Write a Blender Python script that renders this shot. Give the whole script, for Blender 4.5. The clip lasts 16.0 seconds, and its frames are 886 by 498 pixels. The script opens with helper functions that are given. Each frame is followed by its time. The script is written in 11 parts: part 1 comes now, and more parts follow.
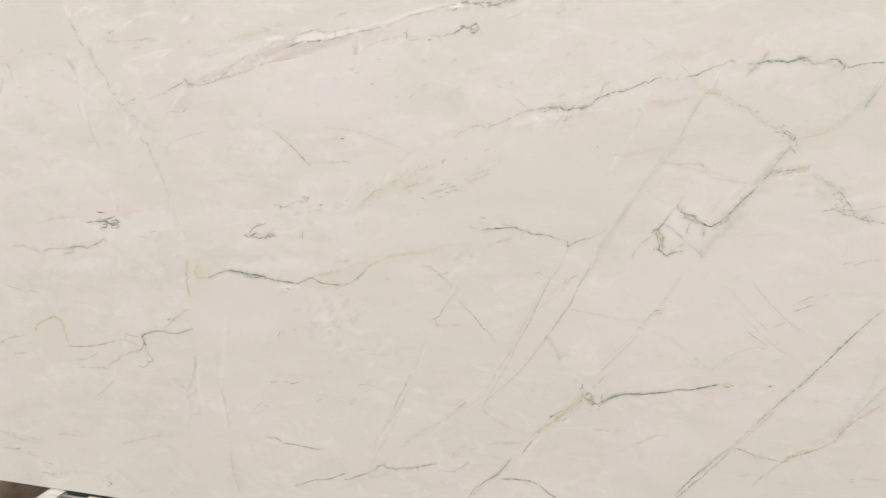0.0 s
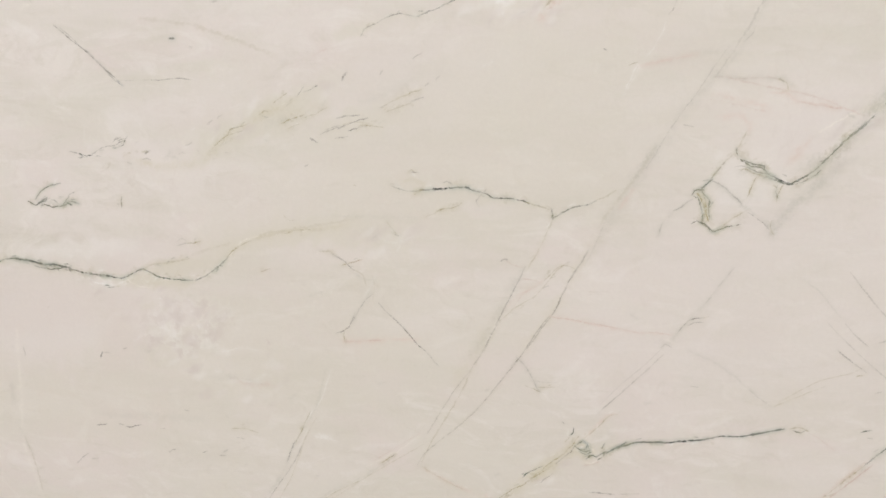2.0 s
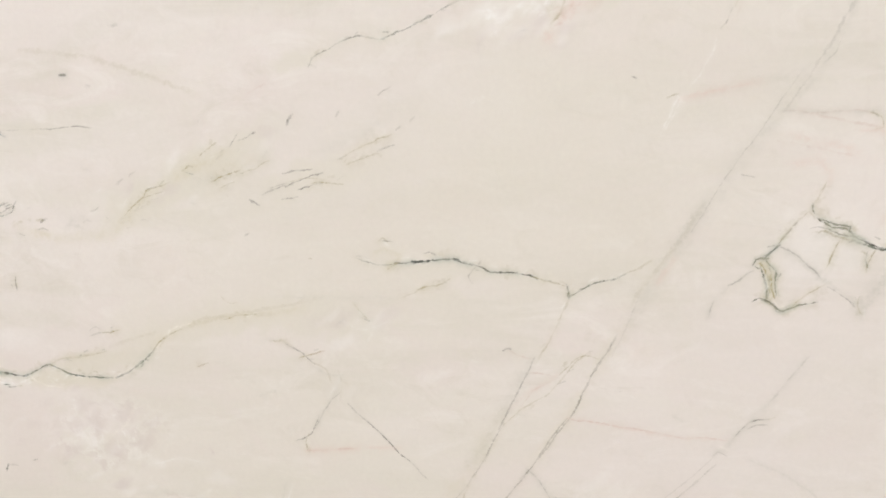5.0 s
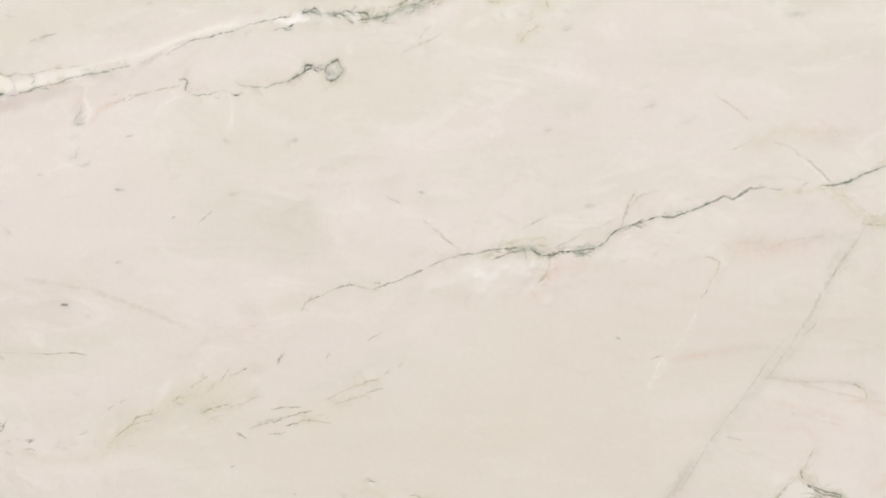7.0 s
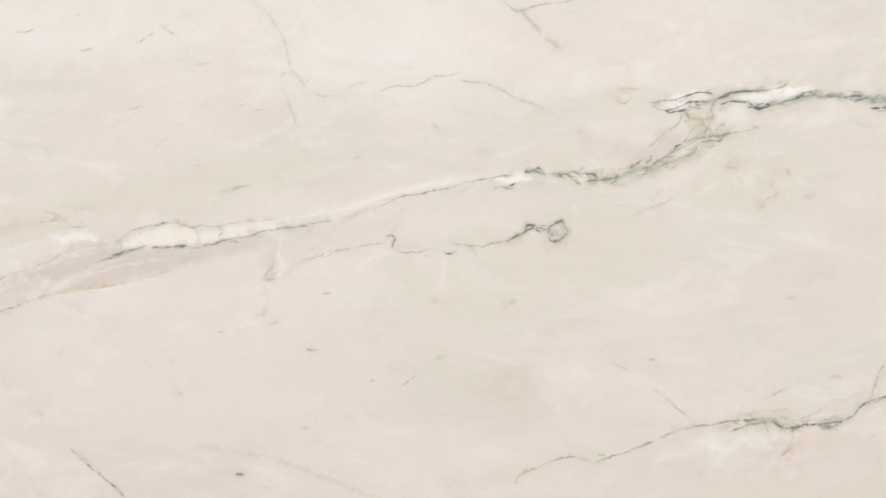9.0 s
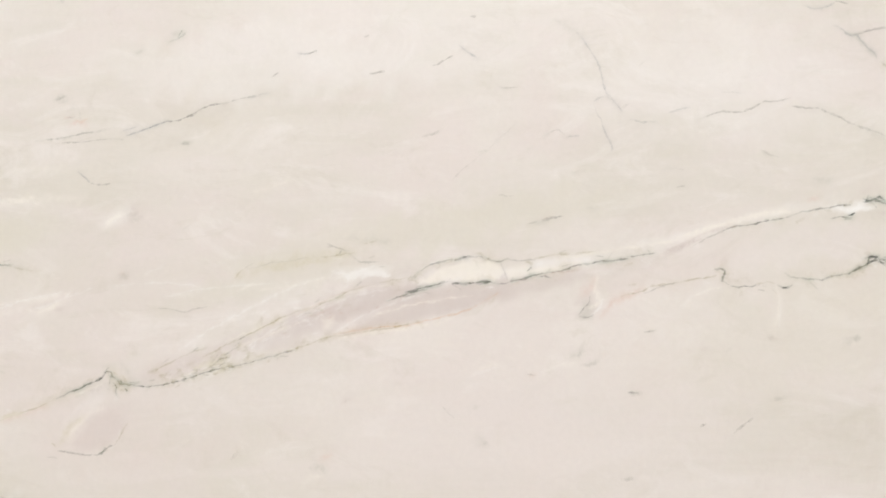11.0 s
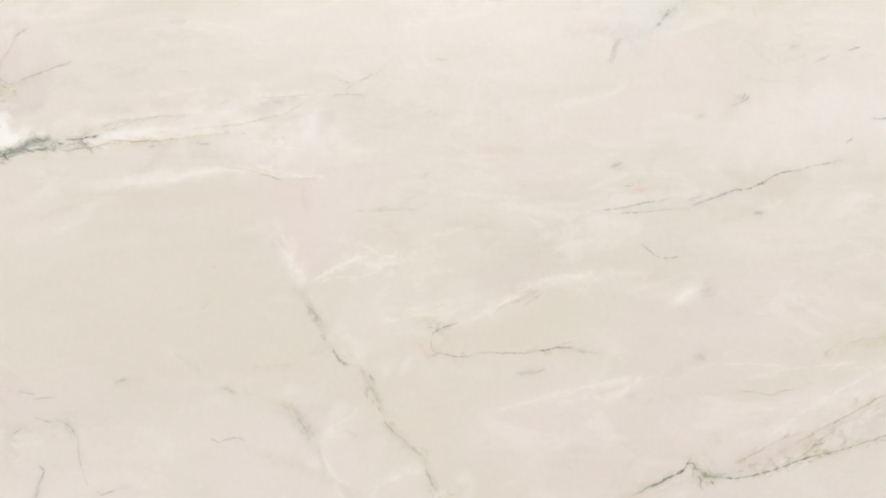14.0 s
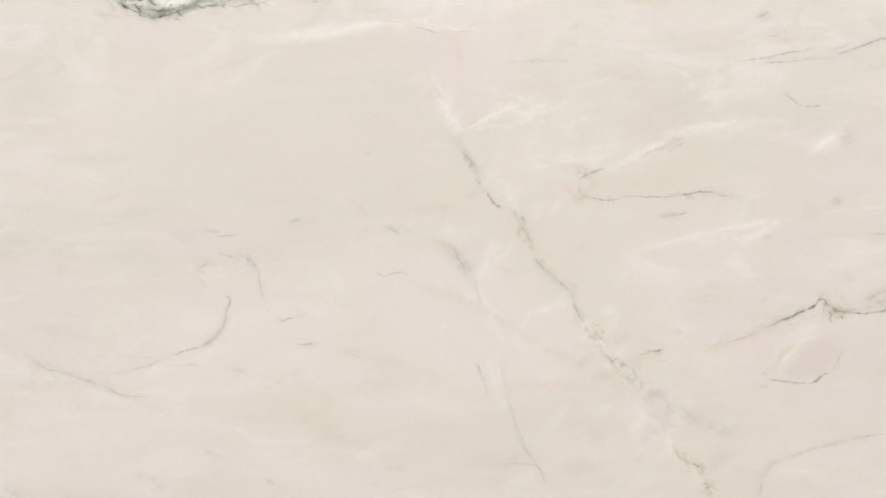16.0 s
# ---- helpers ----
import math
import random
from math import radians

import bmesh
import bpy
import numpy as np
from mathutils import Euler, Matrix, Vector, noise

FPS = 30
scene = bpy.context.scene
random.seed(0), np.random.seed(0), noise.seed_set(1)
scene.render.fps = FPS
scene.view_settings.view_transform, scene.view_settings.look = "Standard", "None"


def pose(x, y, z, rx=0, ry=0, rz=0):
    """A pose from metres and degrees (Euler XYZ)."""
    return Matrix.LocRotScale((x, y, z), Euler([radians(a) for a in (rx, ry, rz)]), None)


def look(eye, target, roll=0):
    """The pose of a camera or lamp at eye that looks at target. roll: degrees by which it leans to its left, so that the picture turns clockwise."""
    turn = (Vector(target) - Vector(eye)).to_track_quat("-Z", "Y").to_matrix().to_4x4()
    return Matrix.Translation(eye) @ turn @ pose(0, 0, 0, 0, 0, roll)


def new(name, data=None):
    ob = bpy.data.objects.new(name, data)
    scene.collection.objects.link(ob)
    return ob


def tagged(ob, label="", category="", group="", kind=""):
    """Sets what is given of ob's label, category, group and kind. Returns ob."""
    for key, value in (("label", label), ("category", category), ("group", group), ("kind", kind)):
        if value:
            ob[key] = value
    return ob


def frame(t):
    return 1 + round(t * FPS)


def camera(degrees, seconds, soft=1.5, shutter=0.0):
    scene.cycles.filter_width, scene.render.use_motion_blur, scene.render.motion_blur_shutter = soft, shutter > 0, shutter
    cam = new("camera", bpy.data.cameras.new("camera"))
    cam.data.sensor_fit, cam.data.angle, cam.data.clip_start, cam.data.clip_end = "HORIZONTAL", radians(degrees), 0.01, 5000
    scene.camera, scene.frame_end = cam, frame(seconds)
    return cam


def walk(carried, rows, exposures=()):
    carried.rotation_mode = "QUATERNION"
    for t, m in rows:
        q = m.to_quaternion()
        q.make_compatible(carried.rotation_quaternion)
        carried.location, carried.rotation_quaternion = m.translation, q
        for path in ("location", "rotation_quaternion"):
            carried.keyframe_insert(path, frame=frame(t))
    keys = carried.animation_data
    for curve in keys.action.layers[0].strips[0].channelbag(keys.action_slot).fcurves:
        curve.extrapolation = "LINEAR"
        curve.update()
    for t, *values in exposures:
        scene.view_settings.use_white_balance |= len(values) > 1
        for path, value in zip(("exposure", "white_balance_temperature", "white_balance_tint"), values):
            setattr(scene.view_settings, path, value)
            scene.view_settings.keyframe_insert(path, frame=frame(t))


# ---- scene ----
# The slab's own frame: x along its foot, y into the stone, z up its face. It leans back on its rack.
FOOT, RECLINE = 0.17, 5.0
SLAB = pose(0, 0, FOOT, -RECLINE)

cam = camera(67.3, 16.0)
PATH = [
    (0.0, (1.986, -1.723, 1.029), (1.491, 0.204, 0.822), 0.6),
    (0.5, (1.912, -1.552, 1.038), (1.583, 0.399, 0.748), -0.5),
    (1.0, (1.887, -1.358, 1.051), (1.57, 0.59, 0.731), -0.3),
    (1.5, (1.899, -1.169, 1.046), (1.527, 0.763, 0.685), -0.6),
    (2.0, (1.875, -1.038, 1.061), (1.551, 0.878, 0.589), -0.1),
    (2.5, (1.801, -0.95, 1.061), (1.649, 0.972, 0.532), -0.9),
    (3.0, (1.776, -0.892, 1.051), (1.683, 1.031, 0.509), -0.5),
    (3.2, (1.762, -0.855, 1.071), (1.676, 1.059, 0.497), -1.0),
    (5.3, (1.856, -0.77, 1.139), (1.527, 1.145, 0.664), -1.8),
    (5.5, (1.86, -0.77, 1.153), (1.523, 1.155, 0.727), -1.6),
    (6.0, (1.87, -0.764, 1.198), (1.533, 1.171, 0.821), -1.3),
    (6.5, (1.879, -0.755, 1.245), (1.558, 1.193, 0.925), -1.0),
    (7.0, (1.867, -0.745, 1.297), (1.543, 1.216, 1.076), -0.7),
    (7.5, (1.811, -0.755, 1.343), (1.52, 1.222, 1.257), -0.2),
    (8.0, (1.729, -0.767, 1.366), (1.51, 1.221, 1.365), -0.2),
    (8.2, (1.688, -0.768, 1.389), (1.495, 1.223, 1.364), -0.3),
    (10.3, (1.391, -0.683, 1.414), (1.098, 1.294, 1.49), -0.6),
    (10.5, (1.337, -0.688, 1.41), (1.075, 1.293, 1.508), -0.4),
    (11.0, (1.189, -0.722, 1.41), (1.058, 1.272, 1.493), -0.9),
    (11.5, (1.066, -0.759, 1.411), (1.027, 1.239, 1.479), -1.5),
    (12.0, (0.962, -0.745, 1.41), (0.889, 1.253, 1.457), -1.6),
    (12.5, (0.857, -0.683, 1.431), (0.746, 1.314, 1.451), -1.8),
    (13.0, (0.779, -0.663, 1.452), (0.624, 1.329, 1.54), -1.9),
    (13.5, (0.648, -0.677, 1.468), (0.543, 1.314, 1.627), -1.4),
    (14.0, (0.514, -0.694, 1.478), (0.531, 1.298, 1.649), -2.0),
    (14.5, (0.407, -0.721, 1.485), (0.485, 1.268, 1.68), -2.3),
    (15.0, (0.373, -0.734, 1.467), (0.474, 1.255, 1.643), -3.0),
    (15.5, (0.386, -0.732, 1.427), (0.402, 1.267, 1.494), -2.5),
    (16.0, (0.385, -0.744, 1.397), (0.295, 1.253, 1.342), -1.7),
]
EXPOSURES = [(0, -0.13), (3.2, -0.15), (5.3, 0.02), (8.2, -0.03), (12, -0.02), (13.5, -0.005), (14, -0.05), (14.5, -0.05), (16, -0.05)]
walk(cam, [(t, SLAB @ look(eye, target, roll)) for t, eye, target, roll in PATH], EXPOSURES)


# ---- light: area lamps added high under an unseen, assumed roof ----
def area_lamp(name, m, wide, high, watts, colour):
    lamp = bpy.data.lights.new(name, "AREA")
    lamp.shape, lamp.size, lamp.size_y, lamp.energy, lamp.color = "RECTANGLE", wide, high, watts, colour
    new(name, lamp).matrix_world = m


world = bpy.data.worlds.new("sky")
scene.world = world
world.use_nodes = True
sky = world.node_tree.nodes.new("ShaderNodeTexSky")
sky.sky_type, sky.sun_disc, sky.sun_elevation, sky.sun_rotation = "NISHITA", False, radians(40), radians(160)
world.node_tree.links.new(sky.outputs[0], world.node_tree.nodes["Background"].inputs[0])
world.node_tree.nodes["Background"].inputs[1].default_value = 0.1

SOUTH_Y, ROOF_Z = -14.5, 17.0
# Added lamps; height and place chosen for even light without reflections in the slab.
for x in (-4.0, -1.0, 2.0, 5.0):
    area_lamp("added_roof_lamp", look((x + 0.3, -11.0, ROOF_Z - 0.02), (x + 0.3, -11.0, 0)), 1.4, 4.4, 1225, (0.976, 0.985, 0.987))


# ---- materials ----
def material(name, rough=0.6, metal=0.0):
    m = bpy.data.materials.new(name)
    m.use_nodes = True
    t = m.node_tree
    p = t.nodes["Principled BSDF"]
    p.inputs["Roughness"].default_value, p.inputs["Metallic"].default_value = rough, metal
    return m, t, p


def node(t, kind, **inputs):
    n = t.nodes.new(kind)
    for key, value in inputs.items():
        slot = n.inputs[int(key[1:])] if key[0] == "i" and key[1:].isdigit() else n.inputs[key.replace("_", " ")]
        if isinstance(value, bpy.types.NodeSocket):
            t.links.new(value, slot)
        else:
            slot.default_value = value
    return n


def calc(t, op, a, b=0.0, c=0.0, clamp=False):
    n = t.nodes.new("ShaderNodeMath")
    n.operation, n.use_clamp = op, clamp
    for i, value in enumerate((a, b, c)):
        if isinstance(value, bpy.types.NodeSocket):
            t.links.new(value, n.inputs[i])
        else:
            n.inputs[i].default_value = value
    return n.outputs[0]


def place(t):
    return t.nodes.new("ShaderNodeTexCoord").outputs["Object"]


def grain(t, at, scale, detail=4.0, rough=0.55, stretch=None, warp=0.0):
    if stretch:
        at = node(t, "ShaderNodeMapping", Vector=at, Rotation=(0, radians(stretch[1]), 0), Scale=stretch[0]).outputs[0]
    return node(t, "ShaderNodeTexNoise", Vector=at, Scale=scale, Detail=detail, Roughness=rough, Distortion=warp).outputs[0]


def blend(t, fac, a, b, kind="MIX"):
    n = t.nodes.new("ShaderNodeMix")
    n.data_type, n.blend_type = "RGBA", kind
    for slot, value in ((n.inputs[0], fac), (n.inputs[6], a), (n.inputs[7], b)):
        if isinstance(value, bpy.types.NodeSocket):
            t.links.new(value, slot)
        else:
            slot.default_value = (*value, 1) if isinstance(value, tuple) and len(value) == 3 else value
    return n.outputs[2]


def ramp(t, fac, low, high):
    n = t.nodes.new("ShaderNodeMapRange")
    t.links.new(fac, n.inputs[0])
    n.inputs[1].default_value, n.inputs[2].default_value = low, high
    return n.outputs[0]


def bump(t, p, height, strength, distance):
    t.links.new(node(t, "ShaderNodeBump", Height=height, Strength=strength, Distance=distance).outputs[0], p.inputs["Normal"])


def mottled(name, dark, light, scale, rough=0.7, metal=0.0, relief=0.3, depth=0.002, spots=None):
    """A worn surface in two tones: broad stains, fine grain and relief, and darker spots if a colour for them is given."""
    m, t, p = material(name, rough, metal)
    at = place(t)
    broad, fine = grain(t, at, scale, 5, 0.6), grain(t, at, scale * 14, 3, 0.6)
    mixed = ramp(t, calc(t, "ADD", calc(t, "MULTIPLY", broad, 0.7), calc(t, "MULTIPLY", fine, 0.3)), 0.36, 0.64)
    colour = blend(t, mixed, dark, light)
    if spots:
        colour = blend(t, ramp(t, grain(t, at, scale * 3.1, 4, 0.7), 0.58, 0.66), colour, spots)
    t.links.new(colour, p.inputs["Base Color"])
    bump(t, p, fine, relief, depth)
    return m


concrete = mottled("floor_concrete", (0.135, 0.092, 0.058), (0.33, 0.245, 0.165), 9.0, 0.8, spots=(0.035, 0.027, 0.02))
plaster = mottled("wall_plaster", (0.45, 0.44, 0.42), (0.54, 0.53, 0.51), 0.8, 0.85)
sheet = mottled("roof_sheet", (0.34, 0.34, 0.34), (0.42, 0.42, 0.42), 0.6, 0.6)


# ---- meshes ----
def finish(bm, name, mat, smooth=False):
    data = bpy.data.meshes.new(name)
    bm.normal_update()
    bm.to_mesh(data)
    bm.free()
    data.materials.append(mat)
    if smooth:
        data.shade_smooth()
    return data


def part(name, bm, mat, parent, label="", smooth=False):
    ob = new(name, finish(bm, name, mat, smooth))
    ob.parent = parent
    return tagged(ob, label)


def box(bm, x0, x1, y0, y1, z0, z1, bevel=0.0):
    one = bmesh.ops.create_cube(bm, size=1.0, matrix=Matrix.LocRotScale(
        ((x0 + x1) / 2, (y0 + y1) / 2, (z0 + z1) / 2), None, (x1 - x0, y1 - y0, z1 - z0)))
    if bevel:
        edges = {e for v in one["verts"] for e in v.link_edges}
        bmesh.ops.bevel(bm, geom=list(edges), offset=bevel, segments=2, affect="EDGES", profile=0.6)
    return bm


def block(*sizes, bevel=0.0):
    return box(bmesh.new(), *sizes, bevel=bevel)


def setting(name, bm, mat, label, category):
    return tagged(new(name, finish(bm, name, mat)), label, category, kind="structure")


# ---- the hall ----
X0, X1, Y1 = -7.0, 9.0, 3.0
setting("floor", block(X0 - 0.2, X1 + 0.2, SOUTH_Y - 0.2, Y1 + 0.2, -0.2, 0.0), concrete, "dark brown stained concrete floor of a stone yard hall", "floor")
setting("wall_north", block(X0 - 0.2, X1 + 0.2, Y1, Y1 + 0.2, 0.0, ROOF_Z), plaster, "plain pale plastered hall wall", "wall")
setting("wall_west", block(X0 - 0.2, X0, SOUTH_Y, Y1, 0.0, ROOF_Z), plaster, "plain pale plastered hall wall", "wall")
setting("wall_east", block(X1, X1 + 0.2, SOUTH_Y, Y1, 0.0, ROOF_Z), plaster, "plain pale plastered hall wall", "wall")
setting("wall_south", block(X0 - 0.2, X1 + 0.2, SOUTH_Y - 0.2, SOUTH_Y, 0.0, ROOF_Z), plaster, "plain pale plastered hall wall", "wall")
# Assumed roof, never in view; its openings are cut to fit the added lamps.
roof, last = bmesh.new(), X0 - 0.2
for x in (-3.7, -0.7, 2.3, 5.3):
    box(roof, last, x - 0.7, SOUTH_Y - 0.2, Y1 + 0.2, ROOF_Z, ROOF_Z + 0.2)
    box(roof, x - 0.7, x + 0.7, SOUTH_Y - 0.2, -13.2, ROOF_Z, ROOF_Z + 0.2)
    box(roof, x - 0.7, x + 0.7, -8.8, Y1 + 0.2, ROOF_Z, ROOF_Z + 0.2)
    last = x + 0.7
box(roof, last, X1 + 0.2, SOUTH_Y - 0.2, Y1 + 0.2, ROOF_Z, ROOF_Z + 0.2)
setting("ceiling", roof, sheet, "unseen grey sheet roof with long openings for the added lamps", "ceiling")


# ---- the marble slab ----
LEFT, RIGHT, TALL, THICK = -0.30, 2.86, 1.96, 0.02
STEP = 0.005

# Soft patches of other stone in the slab: colour, share, softness, centre, half length and half width, and slope in degrees.
TINTS = {"beige": (0.591, 0.566, 0.508), "rosy": (0.635, 0.595, 0.579), "white": (0.706, 0.691, 0.683), "mauve": (0.520, 0.468, 0.458), "green": (0.595, 0.613, 0.598), "pale": (0.516, 0.538, 0.557)}
nx, nz = round((RIGHT - LEFT) / STEP), round(TALL / STEP)
gx, gz = np.meshgrid(np.linspace(LEFT, RIGHT, nx + 1), np.linspace(0, TALL, nz + 1))


def ripple(scale, seed, octaves=4):
    """A smooth random field over the face, from waves of many directions."""
    rng, field = np.random.default_rng(seed), np.zeros_like(gx)
    for o in range(octaves):
        for _ in range(7):
            a, ph = rng.uniform(0, 2 * math.pi, 2)
            k = 2 * math.pi * scale * 2**o * rng.uniform(0.7, 1.4)
            field += np.sin(k * (gx * math.cos(a) + gz * math.sin(a)) + ph) / (2**o * 4.5)
    return field


warp_a, warp_b = ripple(5, 1), ripple(5, 2)
fray_a, fray_b = ripple(22, 3, 3), ripple(22, 4, 3)
tint_rgb, tint_amount = np.zeros((*gx.shape, 3)), np.zeros(gx.shape)


def tint(colour, share, soft, x, z, long, wide, slope):
    c, s = math.cos(radians(slope)), math.sin(radians(slope))
    far = 1.5 * max(long, wide) * (1 + 0.6 * soft) + 0.02
    spot = (slice(max(0, int((z - far) / STEP)), max(0, int((z + far) / STEP) + 2)), slice(max(0, int((x - far - LEFT) / STEP)), max(0, int((x + far - LEFT) / STEP) + 2)))
    bend = 0.22 * min(long, 4 * wide)
    dx, dz = gx[spot] - x + bend * 0.5 * warp_a[spot], gz[spot] - z + bend * 0.35 * warp_b[spot]
    tear = min(0.5 * wide, 0.012)
    dx, dz = dx + tear * fray_a[spot], dz + tear * fray_b[spot]
    r = np.sqrt(((dx * c + dz * s) / long) ** 2 + ((dz * c - dx * s) / wide) ** 2)
    edge = np.clip((1.0 + 0.6 * soft - r) / (1.2 * soft), 0, 1)
    a = (share * edge * edge * (3 - 2 * edge))[..., None]
    tint_rgb[spot] = tint_rgb[spot] * (1 - a) + np.array(TINTS[colour]) * a
    tint_amount[spot] = tint_amount[spot] * (1 - a[..., 0]) + a[..., 0]


def mottle(x, z, long, wide, slope, count, colours=("white", "mauve", "rosy", "beige")):
    """Broken stone: many small blotches inside a patch."""
    for k in range(count):
        a, r = random.uniform(0, 2 * math.pi), math.sqrt(random.random())
        dx, dz = r * math.cos(a) * long, r * math.sin(a) * wide
        c, s = math.cos(radians(slope)), math.sin(radians(slope))
        size = random.uniform(0.004, 0.011)
        tint(colours[k % len(colours)], random.uniform(0.15, 0.38), 0.9, x + dx * c - dz * s, z + dx * s + dz * c, size * random.uniform(1.0, 2.2), size * 0.7, random.uniform(0, 60))


tint("beige", 0.39, 1, 1.241, 0.593, 0.486, 0.149, 4)
tint("beige", 0.39, 1, 1.791, 1.029, 0.405, 0.159, 16)
tint("beige", 0.35, 1, 1.72, 0.882, 0.353, 0.09, 7)
tint("rosy", 0.45, 1, 0.937, 0.648, 0.165, 0.093, 3)
tint("rosy", 0.45, 1, 2.401, 0.768, 0.294, 0.162, 25)
tint("rosy", 0.39, 1, 2.358, 0.429, 0.311, 0.083, 28)
tint("beige", 0.45, 1, 2.3, 0.306, 0.257, 0.071, 24)
tint("beige", 0.39, 1, 0.565, 0.128, 0.491, 0.115, 2)
tint("rosy", 0.39, 1, 0.328, 0.873, 0.229, 0.107, 2)
tint("rosy", 0.45, .7, 1.642, 1.057, 0.176, 0.074, 20)
tint("beige", 0.52, 1, 0.435, 1.288, 0.225, 0.112, -32)
tint("beige", 0.52, 1, 0.643, 1.018, 0.206, 0.098, -57)
tint("beige", 0.39, 1, 0.914, 0.45, 0.293, 0.069, 5)
tint("beige", 0.39, 1, 1.804, 1.058, 0.156, 0.081, 15)
tint("rosy", 0.39, 1, 1.281, 1.223, 0.188, 0.056, -2)
tint("beige", 0.43, 1, 1.451, 0.812, 0.218, 0.04, 7)
tint("beige", 0.52, .8, 1.408, 1.002, 0.117, 0.025, 19)
tint("rosy", 0.59, .7, 1.168, 0.678, 0.077, 0.045, -17)
tint("white", .3, .6, 1.741, 1.174, 0.019, 0.005, 16)
tint("white", .35, .6, 1.861, 1.183, 0.012, 0.025, -5)
tint("beige", 0.78, .6, 1.897, 1.194, 0.03, 0.01, 12)
tint("beige", 0.52, .8, 2.069, 1.216, 0.032, 0.01, 18)
tint("rosy", 0.45, .8, 2.098, 0.812, 0.108, 0.101, 3)
tint("white", .95, .3, 1.754, 1.556, 0.025, 0.005, 16)
tint("white", .95, .3, 1.835, 1.557, 0.049, 0.008, 4)
tint("white", .6, .3, 1.966, 1.546, 0.018, 0.005, 6)
tint("white", .8, .3, 1.649, 1.474, 0.011, 0.004, 0)
tint("white", .95, .25, 1.62, 1.416, 0.007, 0.009, -8)
tint("white", .8, .4, 1.572, 1.475, 0.015, 0.004, 8)
tint("white", .3, .7, 1.303, 1.425, 0.105, 0.004, 8)
tint("white", .3, .7, 1.464, 1.464, 0.094, 0.006, 13)
tint("mauve", .5, .4, 1.735, 1.505, 0.037, 0.009, 27)
tint("rosy", 0.78, .6, 1.69, 1.519, 0.038, 0.016, 7)
tint("white", .5, .6, 1.801, 1.538, 0.019, 0.008, 0)
tint("beige", 0.65, .7, 1.816, 1.468, 0.074, 0.022, 15)
tint("rosy", 0.65, .6, 1.866, 1.188, 0.037, 0.019, 20)
tint("white", .4, .6, 1.791, 1.189, 0.038, 0.01, 12)
tint("rosy", 0.52, .8, 1.525, 1.433, 0.099, 0.016, 11)
tint("beige", 0.45, 1, 1.558, 1.353, 0.196, 0.053, 15)
tint("beige", 0.65, .8, 1.556, 1.145, 0.04, 0.01, 9)
tint("rosy", 0.39, 1, 2.029, 1.353, 0.117, 0.05, 10)
tint("mauve", 0.46, .45, 0.75, 1.249, 0.039, 0.024, 27)
tint("white", .5, .4, 0.731, 1.261, 0.038, 0.008, 39)
tint("mauve", 0.43, .6, 0.864, 1.32, 0.048, 0.01, 16)
tint("mauve", 0.49, .6, 1.051, 1.377, 0.056, 0.013, 21)
tint("mauve", 0.53, .6, 1.15, 1.385, 0.065, 0.012, 14)
tint("white", .6, .6, 1.151, 1.411, 0.052, 0.007, 4)
tint("white", .5, .6, 1.248, 1.419, 0.066, 0.005, 10)
tint("white", .5, .7, 1.052, 1.416, 0.031, 0.006, 4)
tint("white", .35, .7, 0.95, 1.344, 0.07, 0.006, 24)
tint("white", .3, .7, 1.392, 1.448, 0.053, 0.005, 11)
tint("mauve", 0.26, .5, 1.248, 1.399, 0.054, 0.008, 12)
tint("mauve", 0.26, .5, 1.344, 1.419, 0.036, 0.007, 11)
tint("white", .6, .5, 1.567, 1.477, 0.023, 0.004, 7)
tint("beige", 0.72, 1, 1.152, 1.468, 0.182, 0.024, 8)
tint("beige", 0.52, .8, 0.951, 1.406, 0.125, 0.015, 11)
tint("rosy", 0.45, 1, 0.835, 1.27, 0.191, 0.037, 11)
tint("rosy", 0.45, 1, 1.209, 1.246, 0.177, 0.06, 0)
tint("white", .25, 1, 1.092, 1.679, 0.186, 0.05, -2)
tint("white", .35, 1, 1.456, 1.61, 0.116, 0.055, -2)
tint("white", .25, .8, 0.776, 1.485, 0.026, 0.008, 28)
tint("white", 1, .3, 0.015, 1.677, 0.051, 0.011, -10)
tint("white", .8, .3, 0.075, 1.671, 0.029, 0.009, 10)
tint("white", .7, .4, -0.016, 1.69, 0.031, 0.008, -13)
tint("mauve", .6, .6, -0.004, 1.724, 0.042, 0.028, -1)
tint("rosy", 0.65, .7, 0.062, 1.744, 0.061, 0.038, 20)
tint("white", .6, .4, 0.053, 1.697, 0.015, 0.008, 28)
tint("white", .4, .8, 0.221, 1.671, 0.073, 0.008, 2)
tint("white", .35, .8, 0.325, 1.666, 0.081, 0.025, -6)
tint("white", .45, .8, 0.226, 1.623, 0.067, 0.006, 5)
tint("beige", 0.59, .5, 0.25, 1.603, 0.092, 0.009, 2)
tint("rosy", 0.59, .7, 0.378, 1.564, 0.036, 0.056, -53)
tint("beige", 0.65, 1, 0.171, 1.493, 0.21, 0.071, -2)
tint("beige", 0.52, 1, 0.561, 1.405, 0.136, 0.036, 7)
tint("white", .2, 1, 0.517, 1.758, 0.226, 0.072, -2)
tint("green", .6, .8, 0.752, 1.785, 0.041, 0.029, 43)
tint("rosy", 0.45, .8, 0.852, 1.326, 0.057, 0.015, 14)
tint("beige", 0.52, .7, 0.405, 1.466, 0.031, 0.072, -58)
tint("beige", 0.52, .7, 0.626, 1.456, 0.057, 0.018, 17)
tint("beige", 0.59, 1, 0.202, 1.188, 0.064, 0.026, -35)
tint("rosy", 0.39, 1, -0.003, 1.152, 0.165, 0.052, -1)
